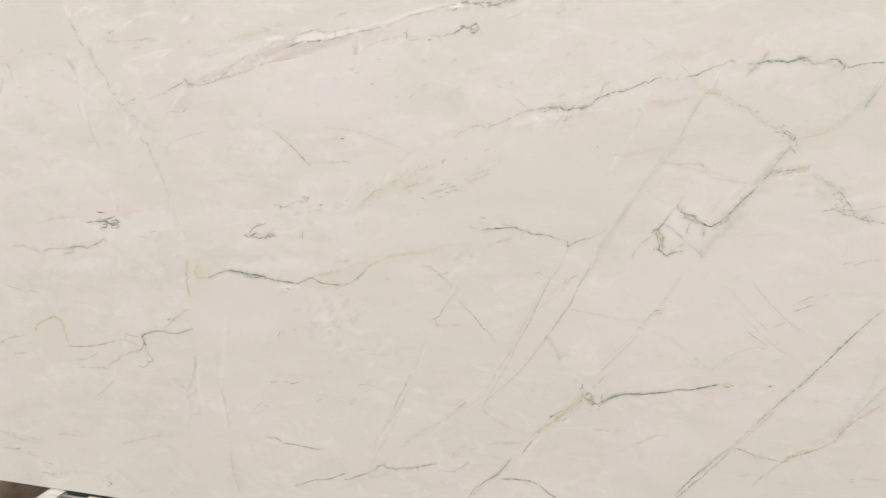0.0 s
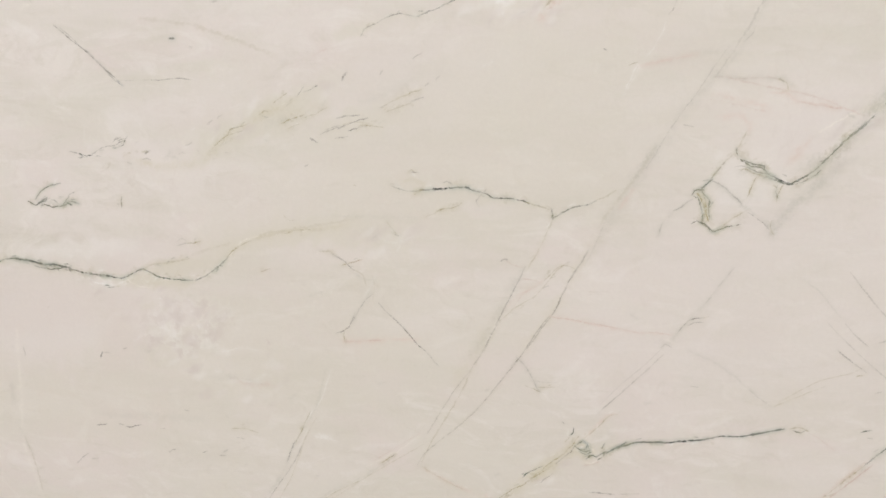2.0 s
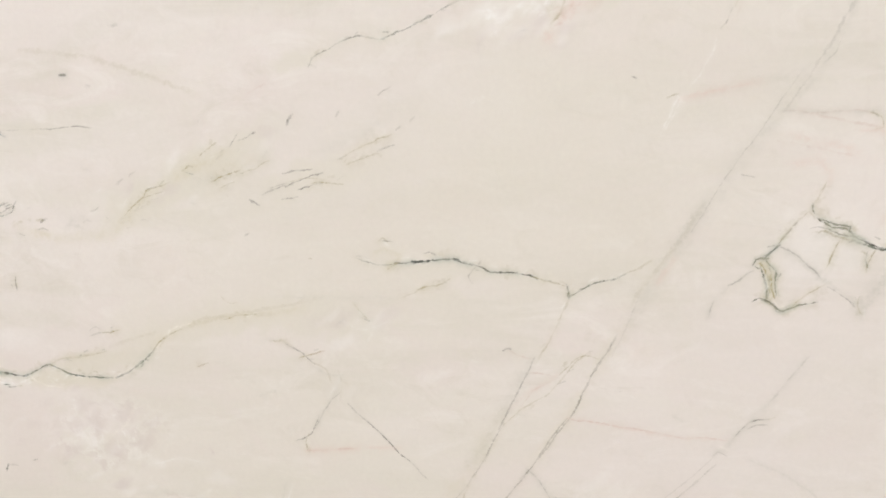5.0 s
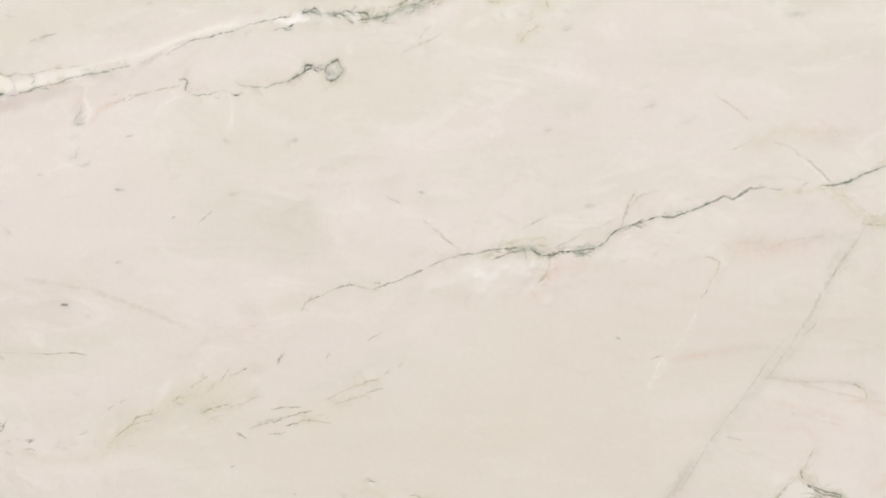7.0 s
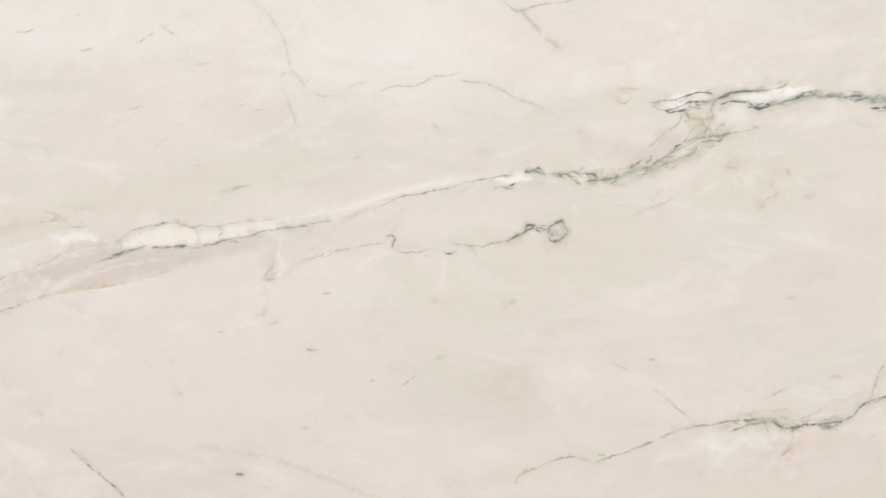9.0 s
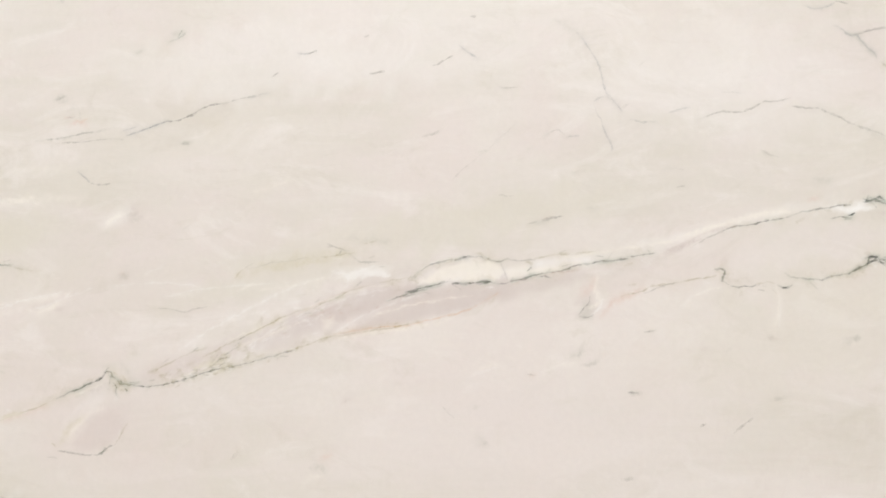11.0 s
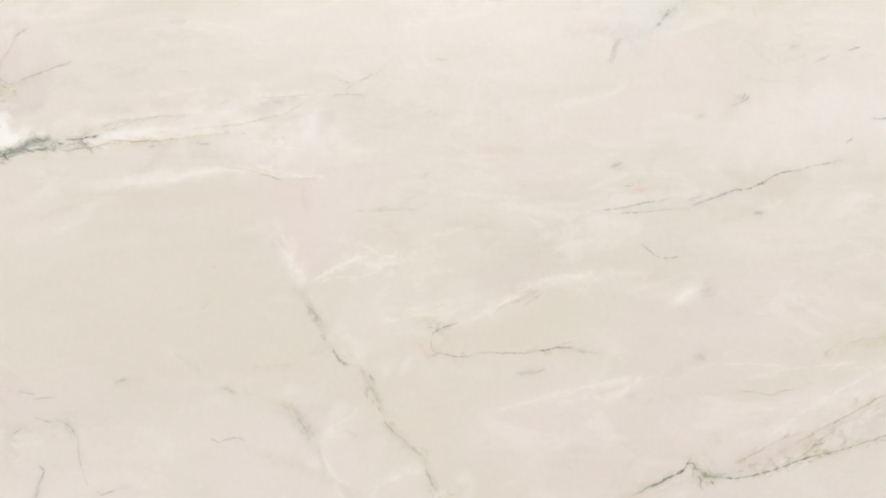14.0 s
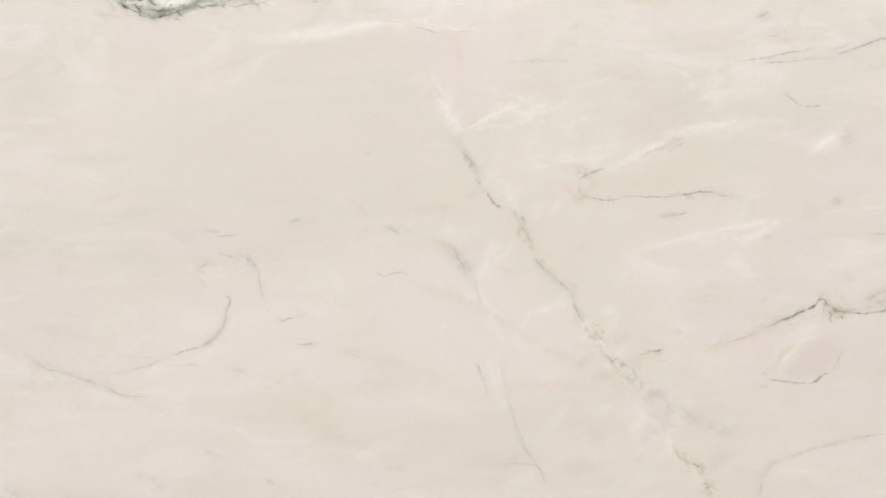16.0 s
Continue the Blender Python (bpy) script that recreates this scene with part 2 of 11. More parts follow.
tint("rosy", 0.52, .7, 0.576, 1.182, 0.038, 0.038, 0)
tint("beige", 0.59, .8, 0.535, 1.259, 0.031, 0.05, -52)
tint("rosy", 0.45, 1, 0.76, 1.167, 0.091, 0.05, -1)
tint("beige", 0.52, 1, 0.463, 1.387, 0.075, 0.038, -42)
mottle(1.163, 0.637, 0.125, 0.057, -31, 34)
mottle(1.31, 0.516, 0.097, 0.038, -26, 14)
mottle(0.367, 0.804, 0.147, 0.039, 10, 14)
mottle(0.476, 0.886, 0.122, 0.038, 1, 14)
mottle(1.076, 0.724, 0.071, 0.016, 3, 10)
mottle(1.798, 1.173, 0.069, 0.019, 2, 18)
mottle(1.861, 1.183, 0.015, 0.037, -4, 10)
mottle(1.835, 1.468, 0.068, 0.026, 14, 14)
mottle(1.76, 1.53, 0.025, 0.017, -2, 12)
mottle(0.062, 1.725, 0.054, 0.038, 19, 30)
mottle(0.3, 1.674, 0.106, 0.022, 0, 26)
mottle(0.377, 1.534, 0.024, 0.074, 48, 20)
mottle(0.428, 1.435, 0.024, 0.073, 52, 16)
mottle(0.535, 1.259, 0.038, 0.056, 40, 34)
mottle(0.595, 1.163, 0.038, 0.056, 40, 22)
mottle(0.608, 1.118, 0.075, 0.19, 30, 26)
mottle(0.919, 1.338, 0.088, 0.012, 19, 16)
tint("mauve", .45, .8, 0.062, 1.728, 0.055, 0.038, 9)
tint("mauve", .45, .8, -0.011, 1.765, 0.061, 0.038, -1)
tint("mauve", .4, .5, 0.005, 1.72, 0.027, 0.018, -22)
tint("mauve", 0.26, .6, 1.001, 1.368, 0.038, 0.01, 23)
tint("mauve", 0.26, .6, 1.101, 1.392, 0.037, 0.007, 16)
tint("rosy", 0.65, .8, 0.396, 1.558, 0.043, 0.037, -3)
tint("rosy", 0.52, .8, 0.435, 1.47, 0.037, 0.036, -2)
tint("beige", 0.65, .8, 0.638, 1.462, 0.07, 0.018, 9)
tint("rosy", 0.65, .8, 0.918, 0.622, 0.129, 0.069, 4)
tint("rosy", 0.52, .8, 1.173, 0.768, 0.104, 0.039, 2)
tint("rosy", 0.72, .7, 0.374, 1.307, 0.134, 0.075, -32)
mottle(0.453, 1.237, 0.078, 0.194, 29, 30)
mottle(0.695, 0.849, 0.078, 0.187, 19, 30)
tint("white", .3, .8, 0.577, 0.88, 0.179, 0.035, 10)
tint("white", .35, .7, 1.032, 0.778, 0.107, 0.016, 7)
tint("beige", 0.65, .8, 0.789, 0.751, 0.057, 0.034, 2)
tint("beige", 0.65, .7, 0.242, 0.524, 0.066, 0.041, 4)
tint("beige", 0.59, .8, 2.314, 1.219, 0.112, 0.033, -22)
tint("beige", 0.65, .8, 2.462, 1.14, 0.102, 0.022, 22)
tint("rosy", 0.52, .8, 2.238, 1.007, 0.064, 0.027, 44)
tint("white", .35, .8, 2.152, 0.923, 0.052, 0.042, 1)
mottle(2.289, 0.994, 0.076, 0.034, 50, 16)
mottle(2.496, 0.972, 0.069, 0.034, 1, 16)
mottle(1.88, 0.424, 0.076, 0.023, 45, 12)
tint("beige", 0.72, .8, 1.392, 1.006, 0.148, 0.021, 26)
tint("beige", 0.65, .8, 1.567, 1.002, 0.098, 0.025, 17)
tint("beige", 0.65, .8, 1.452, 0.824, 0.137, 0.019, 12)
tint("beige", 0.78, .7, 1.225, 0.754, 0.069, 0.012, 8)
tint("beige", 0.65, .7, 1.158, 0.729, 0.068, 0.012, 1)
tint("rosy", 0.65, .7, 1.224, 0.663, 0.062, 0.027, 11)
tint("rosy", 0.52, .8, 1.189, 0.955, 0.087, 0.019, 0)
tint("rosy", 0.45, .9, 1.281, 1.04, 0.125, 0.028, 13)
tint("rosy", 0.45, .9, 1.489, 0.787, 0.097, 0.017, 5)
tint("rosy", 0.52, .9, 2.029, 0.65, 0.158, 0.045, 0)
tint("rosy", 0.39, .9, 1.761, 0.872, 0.046, 0.011, 0)
mottle(1.206, 0.658, 0.097, 0.063, 11, 22)
mottle(1.341, 0.567, 0.111, 0.039, -16, 22)
mottle(1.392, 1.006, 0.148, 0.029, 26, 20)
mottle(1.603, 0.816, 0.072, 0.025, 0, 14)
tint("white", .9, .35, 0.03, 1.678, 0.043, 0.009, -18)
tint("mauve", .5, .5, -0.026, 1.712, 0.032, 0.014, 13)
tint("mauve", .5, .6, 0.018, 1.704, 0.031, 0.016, -2)
tint("white", .7, .5, 0.052, 1.69, 0.016, 0.01, -4)
tint("beige", 0.65, .6, -0.057, 1.72, 0.019, 0.006, 18)
tint("mauve", 0.33, .6, 0.913, 1.338, 0.091, 0.01, 21)
tint("mauve", 0.36, .6, 1.052, 1.383, 0.099, 0.016, 15)
tint("beige", 0.59, .8, 0.965, 1.429, 0.064, 0.013, 4)
tint("beige", 0.65, .9, 0.37, 1.46, 0.025, 0.106, -37)
tint("white", .35, .9, 0.938, 1.653, 0.16, 0.034, -3)
tint("rosy", 0.59, .6, 0.622, 0.892, 0.076, 0.026, 8)
tint("rosy", 0.59, .7, 0.359, 0.853, 0.085, 0.021, 10)
tint("beige", 0.65, .6, 0.253, 0.522, 0.057, 0.042, 3)
tint("beige", 0.52, .8, 0.486, 0.451, 0.127, 0.032, 17)
tint("beige", 0.52, .8, 0.779, 0.75, 0.039, 0.068, 3)
tint("white", .35, .8, 0.385, 0.751, 0.086, 0.018, 11)
tint("mauve", 0.33, .5, 1.296, 1.377, 0.008, 0.014, 0)
tint("mauve", 0.26, .7, 0.995, 1.355, 0.11, 0.012, 15)
tint("rosy", .4, .7, 1.051, 1.375, 0.069, 0.015, 19)
tint("rosy", .4, .7, 0.864, 1.319, 0.058, 0.011, 15)

# The stone: cream ground with streaks that rise slowly to one side, clouds and fine grain, polished.
stone, t, p = material("cream_marble", 0.3)
at = place(t)
clouds = grain(t, at, 3.0, 6, 0.55, ((1.0, 1.0, 2.4), 14), 0.6)
streaks = grain(t, at, 7.0, 5, 0.6, ((0.6, 1.0, 4.5), 12), 0.8)
specks = grain(t, at, 160.0, 3, 0.6)
ground = blend(t, ramp(t, clouds, 0.40, 0.60), (0.575, 0.547, 0.503), (0.647, 0.612, 0.587))
ground = blend(t, ramp(t, streaks, 0.40, 0.70), ground, (0.631, 0.592, 0.570))
ground = blend(t, calc(t, "MULTIPLY", ramp(t, grain(t, at, 1.3, 3, 0.5), 0.42, 0.64), 0.5), ground, (0.595, 0.568, 0.519))


def wisps(fac_in, scale, stretch, thin, share, colour, warp, cover):
    """Thin wandering threads where a stretched noise crosses its middle, here and there."""
    n = grain(t, at, scale, 5, 0.6, stretch, warp)
    thread = calc(t, "SUBTRACT", 1.0, calc(t, "DIVIDE", calc(t, "ABSOLUTE", calc(t, "SUBTRACT", n, 0.5)), thin), clamp=True)
    where = ramp(t, grain(t, at, cover, 3, 0.5), 0.50, 0.66)
    return blend(t, calc(t, "MULTIPLY", calc(t, "MULTIPLY", thread, where), share), fac_in, colour)


ground = wisps(ground, 5.0, ((0.7, 1.0, 2.6), 14), 0.075, 0.30, (0.675, 0.647, 0.625), 1.2, 2.6)
ground = wisps(ground, 9.0, ((0.8, 1.0, 2.2), 18), 0.050, 0.22, (0.516, 0.488, 0.429), 1.6, 3.4)
ground = wisps(ground, 17.0, ((1.0, 1.0, 1.6), 25), 0.050, 0.22, (0.684, 0.662, 0.644), 1.0, 4.1)
ground = wisps(ground, 6.5, ((1.8, 1.0, 0.9), 35), 0.030, 0.18, (0.536, 0.478, 0.450), 1.0, 3.0)
ground = blend(t, calc(t, "MULTIPLY", ramp(t, grain(t, at, 38.0, 4, 0.65, ((0.6, 1.0, 1.8), 14)), 0.60, 0.80), 0.22), ground, (0.536, 0.506, 0.460))
pinkish = ramp(t, grain(t, at, 4.2, 6, 0.6, ((0.9, 1.0, 1.7), 20), 0.9), 0.48, 0.60)
ground = blend(t, calc(t, "MULTIPLY", pinkish, 0.55), ground, (0.625, 0.570, 0.555))
greenish = ramp(t, grain(t, at, 3.1, 6, 0.6, ((0.8, 1.0, 2.0), 10), 0.9), 0.49, 0.61)
ground = blend(t, calc(t, "MULTIPLY", greenish, 0.32), ground, (0.575, 0.556, 0.495))
milky = ramp(t, grain(t, at, 9.0, 8, 0.68, ((0.8, 1.0, 1.8), 16), 1.4), 0.53, 0.66)
ground = blend(t, calc(t, "MULTIPLY", milky, 0.50), ground, (0.684, 0.657, 0.640))
smudge = ramp(t, grain(t, at, 14.0, 8, 0.68, ((0.8, 1.0, 1.7), 20), 1.2), 0.55, 0.68)
ground = blend(t, calc(t, "MULTIPLY", smudge, 0.38), ground, (0.526, 0.495, 0.442))
patch = node(t, "ShaderNodeVertexColor")
patch.layer_name = "tint"
# stored premultiplied by its share
ground = blend(t, 1.0, blend(t, patch.outputs["Alpha"], ground, (0.000, 0.000, 0.000)), patch.outputs["Color"], "ADD")
veined = node(t, "ShaderNodeVertexColor")
veined.layer_name = "ink"
ground = blend(t, 1.0, blend(t, veined.outputs["Alpha"], ground, (0.0, 0.0, 0.0)), veined.outputs["Color"], "ADD")
ground = blend(t, ramp(t, specks, 0.25, 0.75), blend(t, 1.0, ground, (0.965, 0.965, 0.965), "MULTIPLY"), ground)
t.links.new(ground, p.inputs["Base Color"])
bump(t, p, grain(t, at, 60.0, 2), 0.015, 0.0006)


# ---- veins: mineral lines through the thickness of the stone, laid down as colour on a finer lattice of the face ----
FINE = 8
PITCH = STEP / FINE
wide_n, high_n = nx * FINE + 1, nz * FINE + 1
ink = np.zeros((high_n, wide_n, 4), np.float32)
TONES = {"dark": (0.038, 0.046, 0.041), "green": (0.090, 0.105, 0.086), "grey": (0.195, 0.186, 0.168), "bluegrey": (0.200, 0.215, 0.228),
         "olive": (0.300, 0.262, 0.150), "rose": (0.430, 0.275, 0.230), "rust": (0.560, 0.290, 0.110), "white": (0.745, 0.748, 0.745),
         "khaki": (0.535, 0.500, 0.400), "mauve": (0.530, 0.476, 0.458), "mist": (0.430, 0.425, 0.385), "cream": (0.720, 0.690, 0.640), "pink": (0.600, 0.490, 0.450),
         "ice": (0.560, 0.585, 0.600), "beige": (0.560, 0.528, 0.455), "rosy": (0.610, 0.555, 0.535)}
GAIN = {"dark": 1.45, "green": 1.4, "grey": 1.15, "bluegrey": 1.1, "olive": 1.25, "rose": 0.58, "rust": 1.3, "white": 0.55,
        "khaki": 0.9, "mauve": 1.15, "mist": 0.85, "cream": 0.68, "pink": 1.0}
CRISP = ("dark", "green", "grey", "bluegrey", "olive", "rose", "rust")
STAINS = {"dark": (0.33, 0.36, 0.32), "green": (0.39, 0.405, 0.34), "olive": (0.49, 0.45, 0.33), "grey": (0.42, 0.40, 0.36)}


def cells(size, seed, octaves=3):
    """Value noise over the lattice, 0 to 1 about a middle of 0.5; size in metres."""
    rng, total, share = np.random.default_rng(seed), 0.0, 0.0
    for o in range(octaves):
        span = max(size / 2**o / PITCH, 1.0)
        rows, cols = np.arange(high_n) / span, np.arange(wide_n) / span
        dots = rng.random((int(rows[-1]) + 2, int(cols[-1]) + 2), np.float32)
        r0, c0 = rows.astype(int), cols.astype(int)
        fr, fc = ((f * f * (3 - 2 * f)).astype(np.float32) for f in (rows - r0, cols - c0))
        a = dots[r0] * (1 - fr)[:, None] + dots[r0 + 1] * fr[:, None]
        total = total + (a[:, c0] * (1 - fc) + a[:, c0 + 1] * fc) * 0.6**o
        share += 0.6**o
    return total / share


WAVER, BROKEN, STAIN, CRUMB = cells(0.004, 11, 2), cells(0.012, 12, 3), cells(0.022, 13, 4), cells(0.0026, 14, 2)


def trail(points, jag, seed):
    """A jagged line through the points, with a sample about every two millimetres."""
    way, last = [], len(points) - 1
    ctrl = [Vector((x, 0, z)) for x, z in points]
    for i in range(last):
        a, b, c, d = ctrl[max(i - 1, 0)], ctrl[i], ctrl[i + 1], ctrl[min(i + 2, last)]
        count = max(2, round((c - b).length / 0.0016))
        for k in range(count):
            f = k / count
            bow = (0.5 * (2 * b + (c - a) * f + (2 * a - 5 * b + 4 * c - d) * f * f + (3 * b - a - 3 * c + d) * f**3))
            way.append(bow.lerp(b.lerp(c, f), 0.5))
    way.append(ctrl[-1])
    out, n = [], len(way)
    for i, q in enumerate(way):
        run = (way[min(i + 1, n - 1)] - way[max(i - 1, 0)]).normalized()
        shift = jag * 0.001 * (1.1 * noise.noise(Vector((q.x * 75, seed, q.z * 75))) + 0.55 * noise.noise(Vector((q.x * 210, seed, q.z * 210))) + 0.4 * noise.noise(Vector((q.x * 480, seed, q.z * 480))))
        out.append((q.x - run.z * shift, q.z + run.x * shift))
    return out


def draw(tone, width, share, way, halo, seed):
    """Lays one line into the ink: a core that swells, wavers and breaks up, and a stain beside it."""
    core, n = width * (0.00032 if tone in ("cream", "white") else 0.0005), len(way)
    reach = max(core * 2.2, core + 0.0015) + halo * 0.011
    pts = np.array(way)
    lo = np.floor((pts.min(0) - reach - (LEFT, 0)) / PITCH).astype(int)
    hi = np.ceil((pts.max(0) + reach - (LEFT, 0)) / PITCH).astype(int) + 1
    c0, c1, r0, r1 = max(lo[0], 0), min(hi[0], wide_n), max(lo[1], 0), min(hi[1], high_n)
    if c1 <= c0 or r1 <= r0:
        return
    near = np.full((r1 - r0, c1 - c0), 1.0, np.float32)
    body, tips = np.full_like(near, core), np.zeros_like(near)
    for i in range(n - 1):
        (ax, az), (bx, bz) = way[i], way[i + 1]
        x0, x1 = max(int((min(ax, bx) - reach - LEFT) / PITCH), c0), min(int((max(ax, bx) + reach - LEFT) / PITCH) + 2, c1)
        z0, z1 = max(int((min(az, bz) - reach) / PITCH), r0), min(int((max(az, bz) + reach) / PITCH) + 2, r1)
        if x1 <= x0 or z1 <= z0:
            continue
        px = (LEFT + np.arange(x0, x1) * PITCH - ax)[None, :]
        pz = (np.arange(z0, z1) * PITCH - az)[:, None]
        dx, dz = bx - ax, bz - az
        f = np.clip((px * dx + pz * dz) / max(dx * dx + dz * dz, 1e-9), 0, 1)
        d = np.hypot(px - f * dx, pz - f * dz)
        tip = min(1.0, (i + 0.5) / (0.12 * n + 1), (n - 1.5 - i) / (0.12 * n + 1))
        swell = max(0.55, 0.95 + 0.5 * noise.noise(Vector((ax * 45, seed + 9, az * 45))))
        view = (slice(z0 - r0, z1 - r0), slice(x0 - c0, x1 - c0))
        closer = d < near[view]
        near[view][closer] = d[closer]
        body[view][closer] = core * swell * (0.8 + 0.2 * tip)
        tips[view][closer] = 0.5 + 0.5 * max(tip, 0.0)
    spot = (slice(r0, r1), slice(c0, c1))
    away = np.abs(near + (WAVER[spot] - 0.5) * (body * 1.7 + 0.0006) + (CRUMB[spot] - 0.5) * 0.0011)
    soft = np.maximum(0.00050, (0.5 if tone in CRISP else 0.95) * body)
    line = np.clip((body + soft - away) / (2 * soft), 0, 1) * np.clip(body / 0.00055, 0.35, 1)
    line = line * np.clip((BROKEN[spot] - 0.2) * 3.2, 0.45, 1.15) * np.clip((CRUMB[spot] - 0.05) * 2.4, 0.62, 1.12)
    fade = np.clip(1 - near / reach, 0, 1)
    stain = fade * fade * np.clip((STAIN[spot] - 0.34) * 3.0, 0, 1) * 0.5
    force = (1.12 * share**1.4 if tone in CRISP else share) * GAIN[tone] * tips
    stain_a = np.clip(stain * force, 0, 1)[..., None]
    line_a = np.clip(line * force, 0, 0.96)[..., None]
    stain_rgba = np.array((*STAINS.get(tone, TONES[tone]), 1.0), np.float32)
    line_rgba = np.array((*TONES[tone], 1.0), np.float32)
    under = ink[spot]
    under[...] = under * (1 - stain_a) + stain_rgba * stain_a
    under[...] = under * (1 - line_a) + line_rgba * line_a


drawn = 0


def grit(points, share, seed):
    """Milky crumbs, olive stains and short hairs along a crack."""
    for (ax, az), (bx, bz) in zip(points, points[1:]):
        size = math.hypot(bx - ax, bz - az)
        for _ in range(int(size / 0.016 + random.random())):
            f, side = random.random(), random.gauss(0, 0.0042)
            x, z = ax + f * (bx - ax) - side * (bz - az) / size, az + f * (bz - az) + side * (bx - ax) / size
            run = math.atan2(bz - az, bx - ax) + random.gauss(0, 0.35)
            long = random.uniform(0.003, 0.010)
            tone, wide, force = random.choice((("white", 3.8, 0.75), ("white", 2.6, 0.9), ("olive", 3.5, 0.4), ("green", 1.2, 0.6)))
            draw(tone, wide * random.uniform(0.7, 1.4), force * random.uniform(0.5, 1.0) * (0.4 + share), [(x, z), (x + long * math.cos(run), z + long * math.sin(run))], 0.7, seed)
        if random.random() < 0.55:
            stain = trail([(ax, az), ((ax + bx) / 2, (az + bz) / 2 + random.gauss(0, 0.003)), (bx, bz)], 3.0, seed + 5)
            draw("olive", random.uniform(6, 14), share * random.uniform(0.15, 0.32), stain, 1.2, seed + 5)


def shatter(tone, width, share, spread, count, points):
    """Splintered mineral: short angular strands scattered along a line, most of them near it and along it."""
    global drawn
    way = trail(points, 1.0, 0.3)
    for _ in range(count):
        drawn += 1
        i = random.randrange(len(way) - 1)
        (ax, az), (bx, bz) = way[i], way[min(i + 4, len(way) - 1)]
        run = math.atan2(bz - az, bx - ax) + random.gauss(0, 0.26)
        x, z = ax + random.gauss(0, spread * 0.0006), az + random.gauss(0, spread * 0.0006)
        crumb = tone in ("white", "olive", "rose")
        long = random.uniform(0.003, 0.009) if crumb else random.uniform(0.005, 0.015)
        kink = random.gauss(0, 0.5)
        strand = [(x, z), (x + 0.5 * long * math.cos(run), z + 0.5 * long * math.sin(run)),
                  (x + long * math.cos(run) - 0.5 * long * math.sin(run) * kink, z + long * math.sin(run) + 0.5 * long * math.cos(run) * kink)]
        draw(tone, width * random.uniform(0.5, 1.3) * (1.7 if crumb else 1.0), share * random.uniform(0.45, 1.1) * (0.65 if crumb else 1.0), trail(strand, 0.5, drawn * 3.7), 0.4, drawn * 3.7)


def vein(tone, width, share, jag, halo, points):
    global drawn
    drawn += 1
    seed = drawn * 3.7
    draw(tone, width, share, trail(points, jag, seed), halo, seed)
    if len(points) > 2 and share >= 0.35 and tone in ("dark", "green", "olive") and width < 5:
        grit(points, share, seed)
    if len(points) > 3 and share >= 0.55 and tone in ("dark", "green"):
        # side strands that leave the main crack and join it again
        for wide, wild in ((0.6, 1.9), (0.5, 2.8)):
            first = random.randrange(0, len(points) - 2)
            draw(tone, width * wide, share * 0.5, trail(points[first:first + random.randint(3, 6)], jag * wild, seed + wild), halo, seed + wild)


def shape_field(points, soft, rough):
    """Inside of an outline on the lattice, 0 to 1, with a soft and uneven edge; soft and rough in millimetres."""
    pts, margin = np.array(points), (soft + rough) * 0.001 + 0.004
    lo = np.floor((pts.min(0) - margin - (LEFT, 0)) / PITCH).astype(int)
    hi = np.ceil((pts.max(0) + margin - (LEFT, 0)) / PITCH).astype(int) + 1
    spot = (slice(max(lo[1], 0), max(min(hi[1], high_n), 0)), slice(max(lo[0], 0), max(min(hi[0], wide_n), 0)))
    x = LEFT + np.arange(spot[1].start, spot[1].stop)[None, :] * PITCH
    z = np.arange(spot[0].start, spot[0].stop)[:, None] * PITCH
    x, z = np.broadcast_arrays(x + (WAVER[spot] - 0.5) * rough * 0.0012, z + (STAIN[spot] - 0.5) * rough * 0.004)
    within, near = np.zeros(x.shape, bool), np.full(x.shape, 1.0)
    for (ax, az), (bx, bz) in zip(points, points[1:] + points[:1]):
        dx, dz = bx - ax, bz - az
        f = np.clip(((x - ax) * dx + (z - az) * dz) / max(dx * dx + dz * dz, 1e-9), 0, 1)
        near = np.minimum(near, np.hypot(x - ax - f * dx, z - az - f * dz))
        if dz:
            within ^= ((az > z) != (bz > z)) & (x < dx * (z - az) / dz + ax)
    edge = np.clip(0.5 + np.where(within, near, -near) / (soft * 0.001 + 1e-6) * 0.5, 0, 1)
    return spot, x, z, edge * edge * (3 - 2 * edge)


def lay(spot, tone, amount):
    a = np.clip(amount, 0, 0.97)[..., None].astype(np.float32)
    ink[spot] = ink[spot] * (1 - a) + np.array((*TONES[tone], 1.0), np.float32) * a


def patch(tone, share, soft, points):
    """A field of other stone with its own outline, clouded inside."""
    spot, _, _, edge = shape_field(points, soft * (0.8 if tone == "white" else 1.6), min(soft, 4) + 2.0)
    if edge.size:
        lay(spot, tone, share * edge * (0.45 + 0.85 * STAIN[spot]))


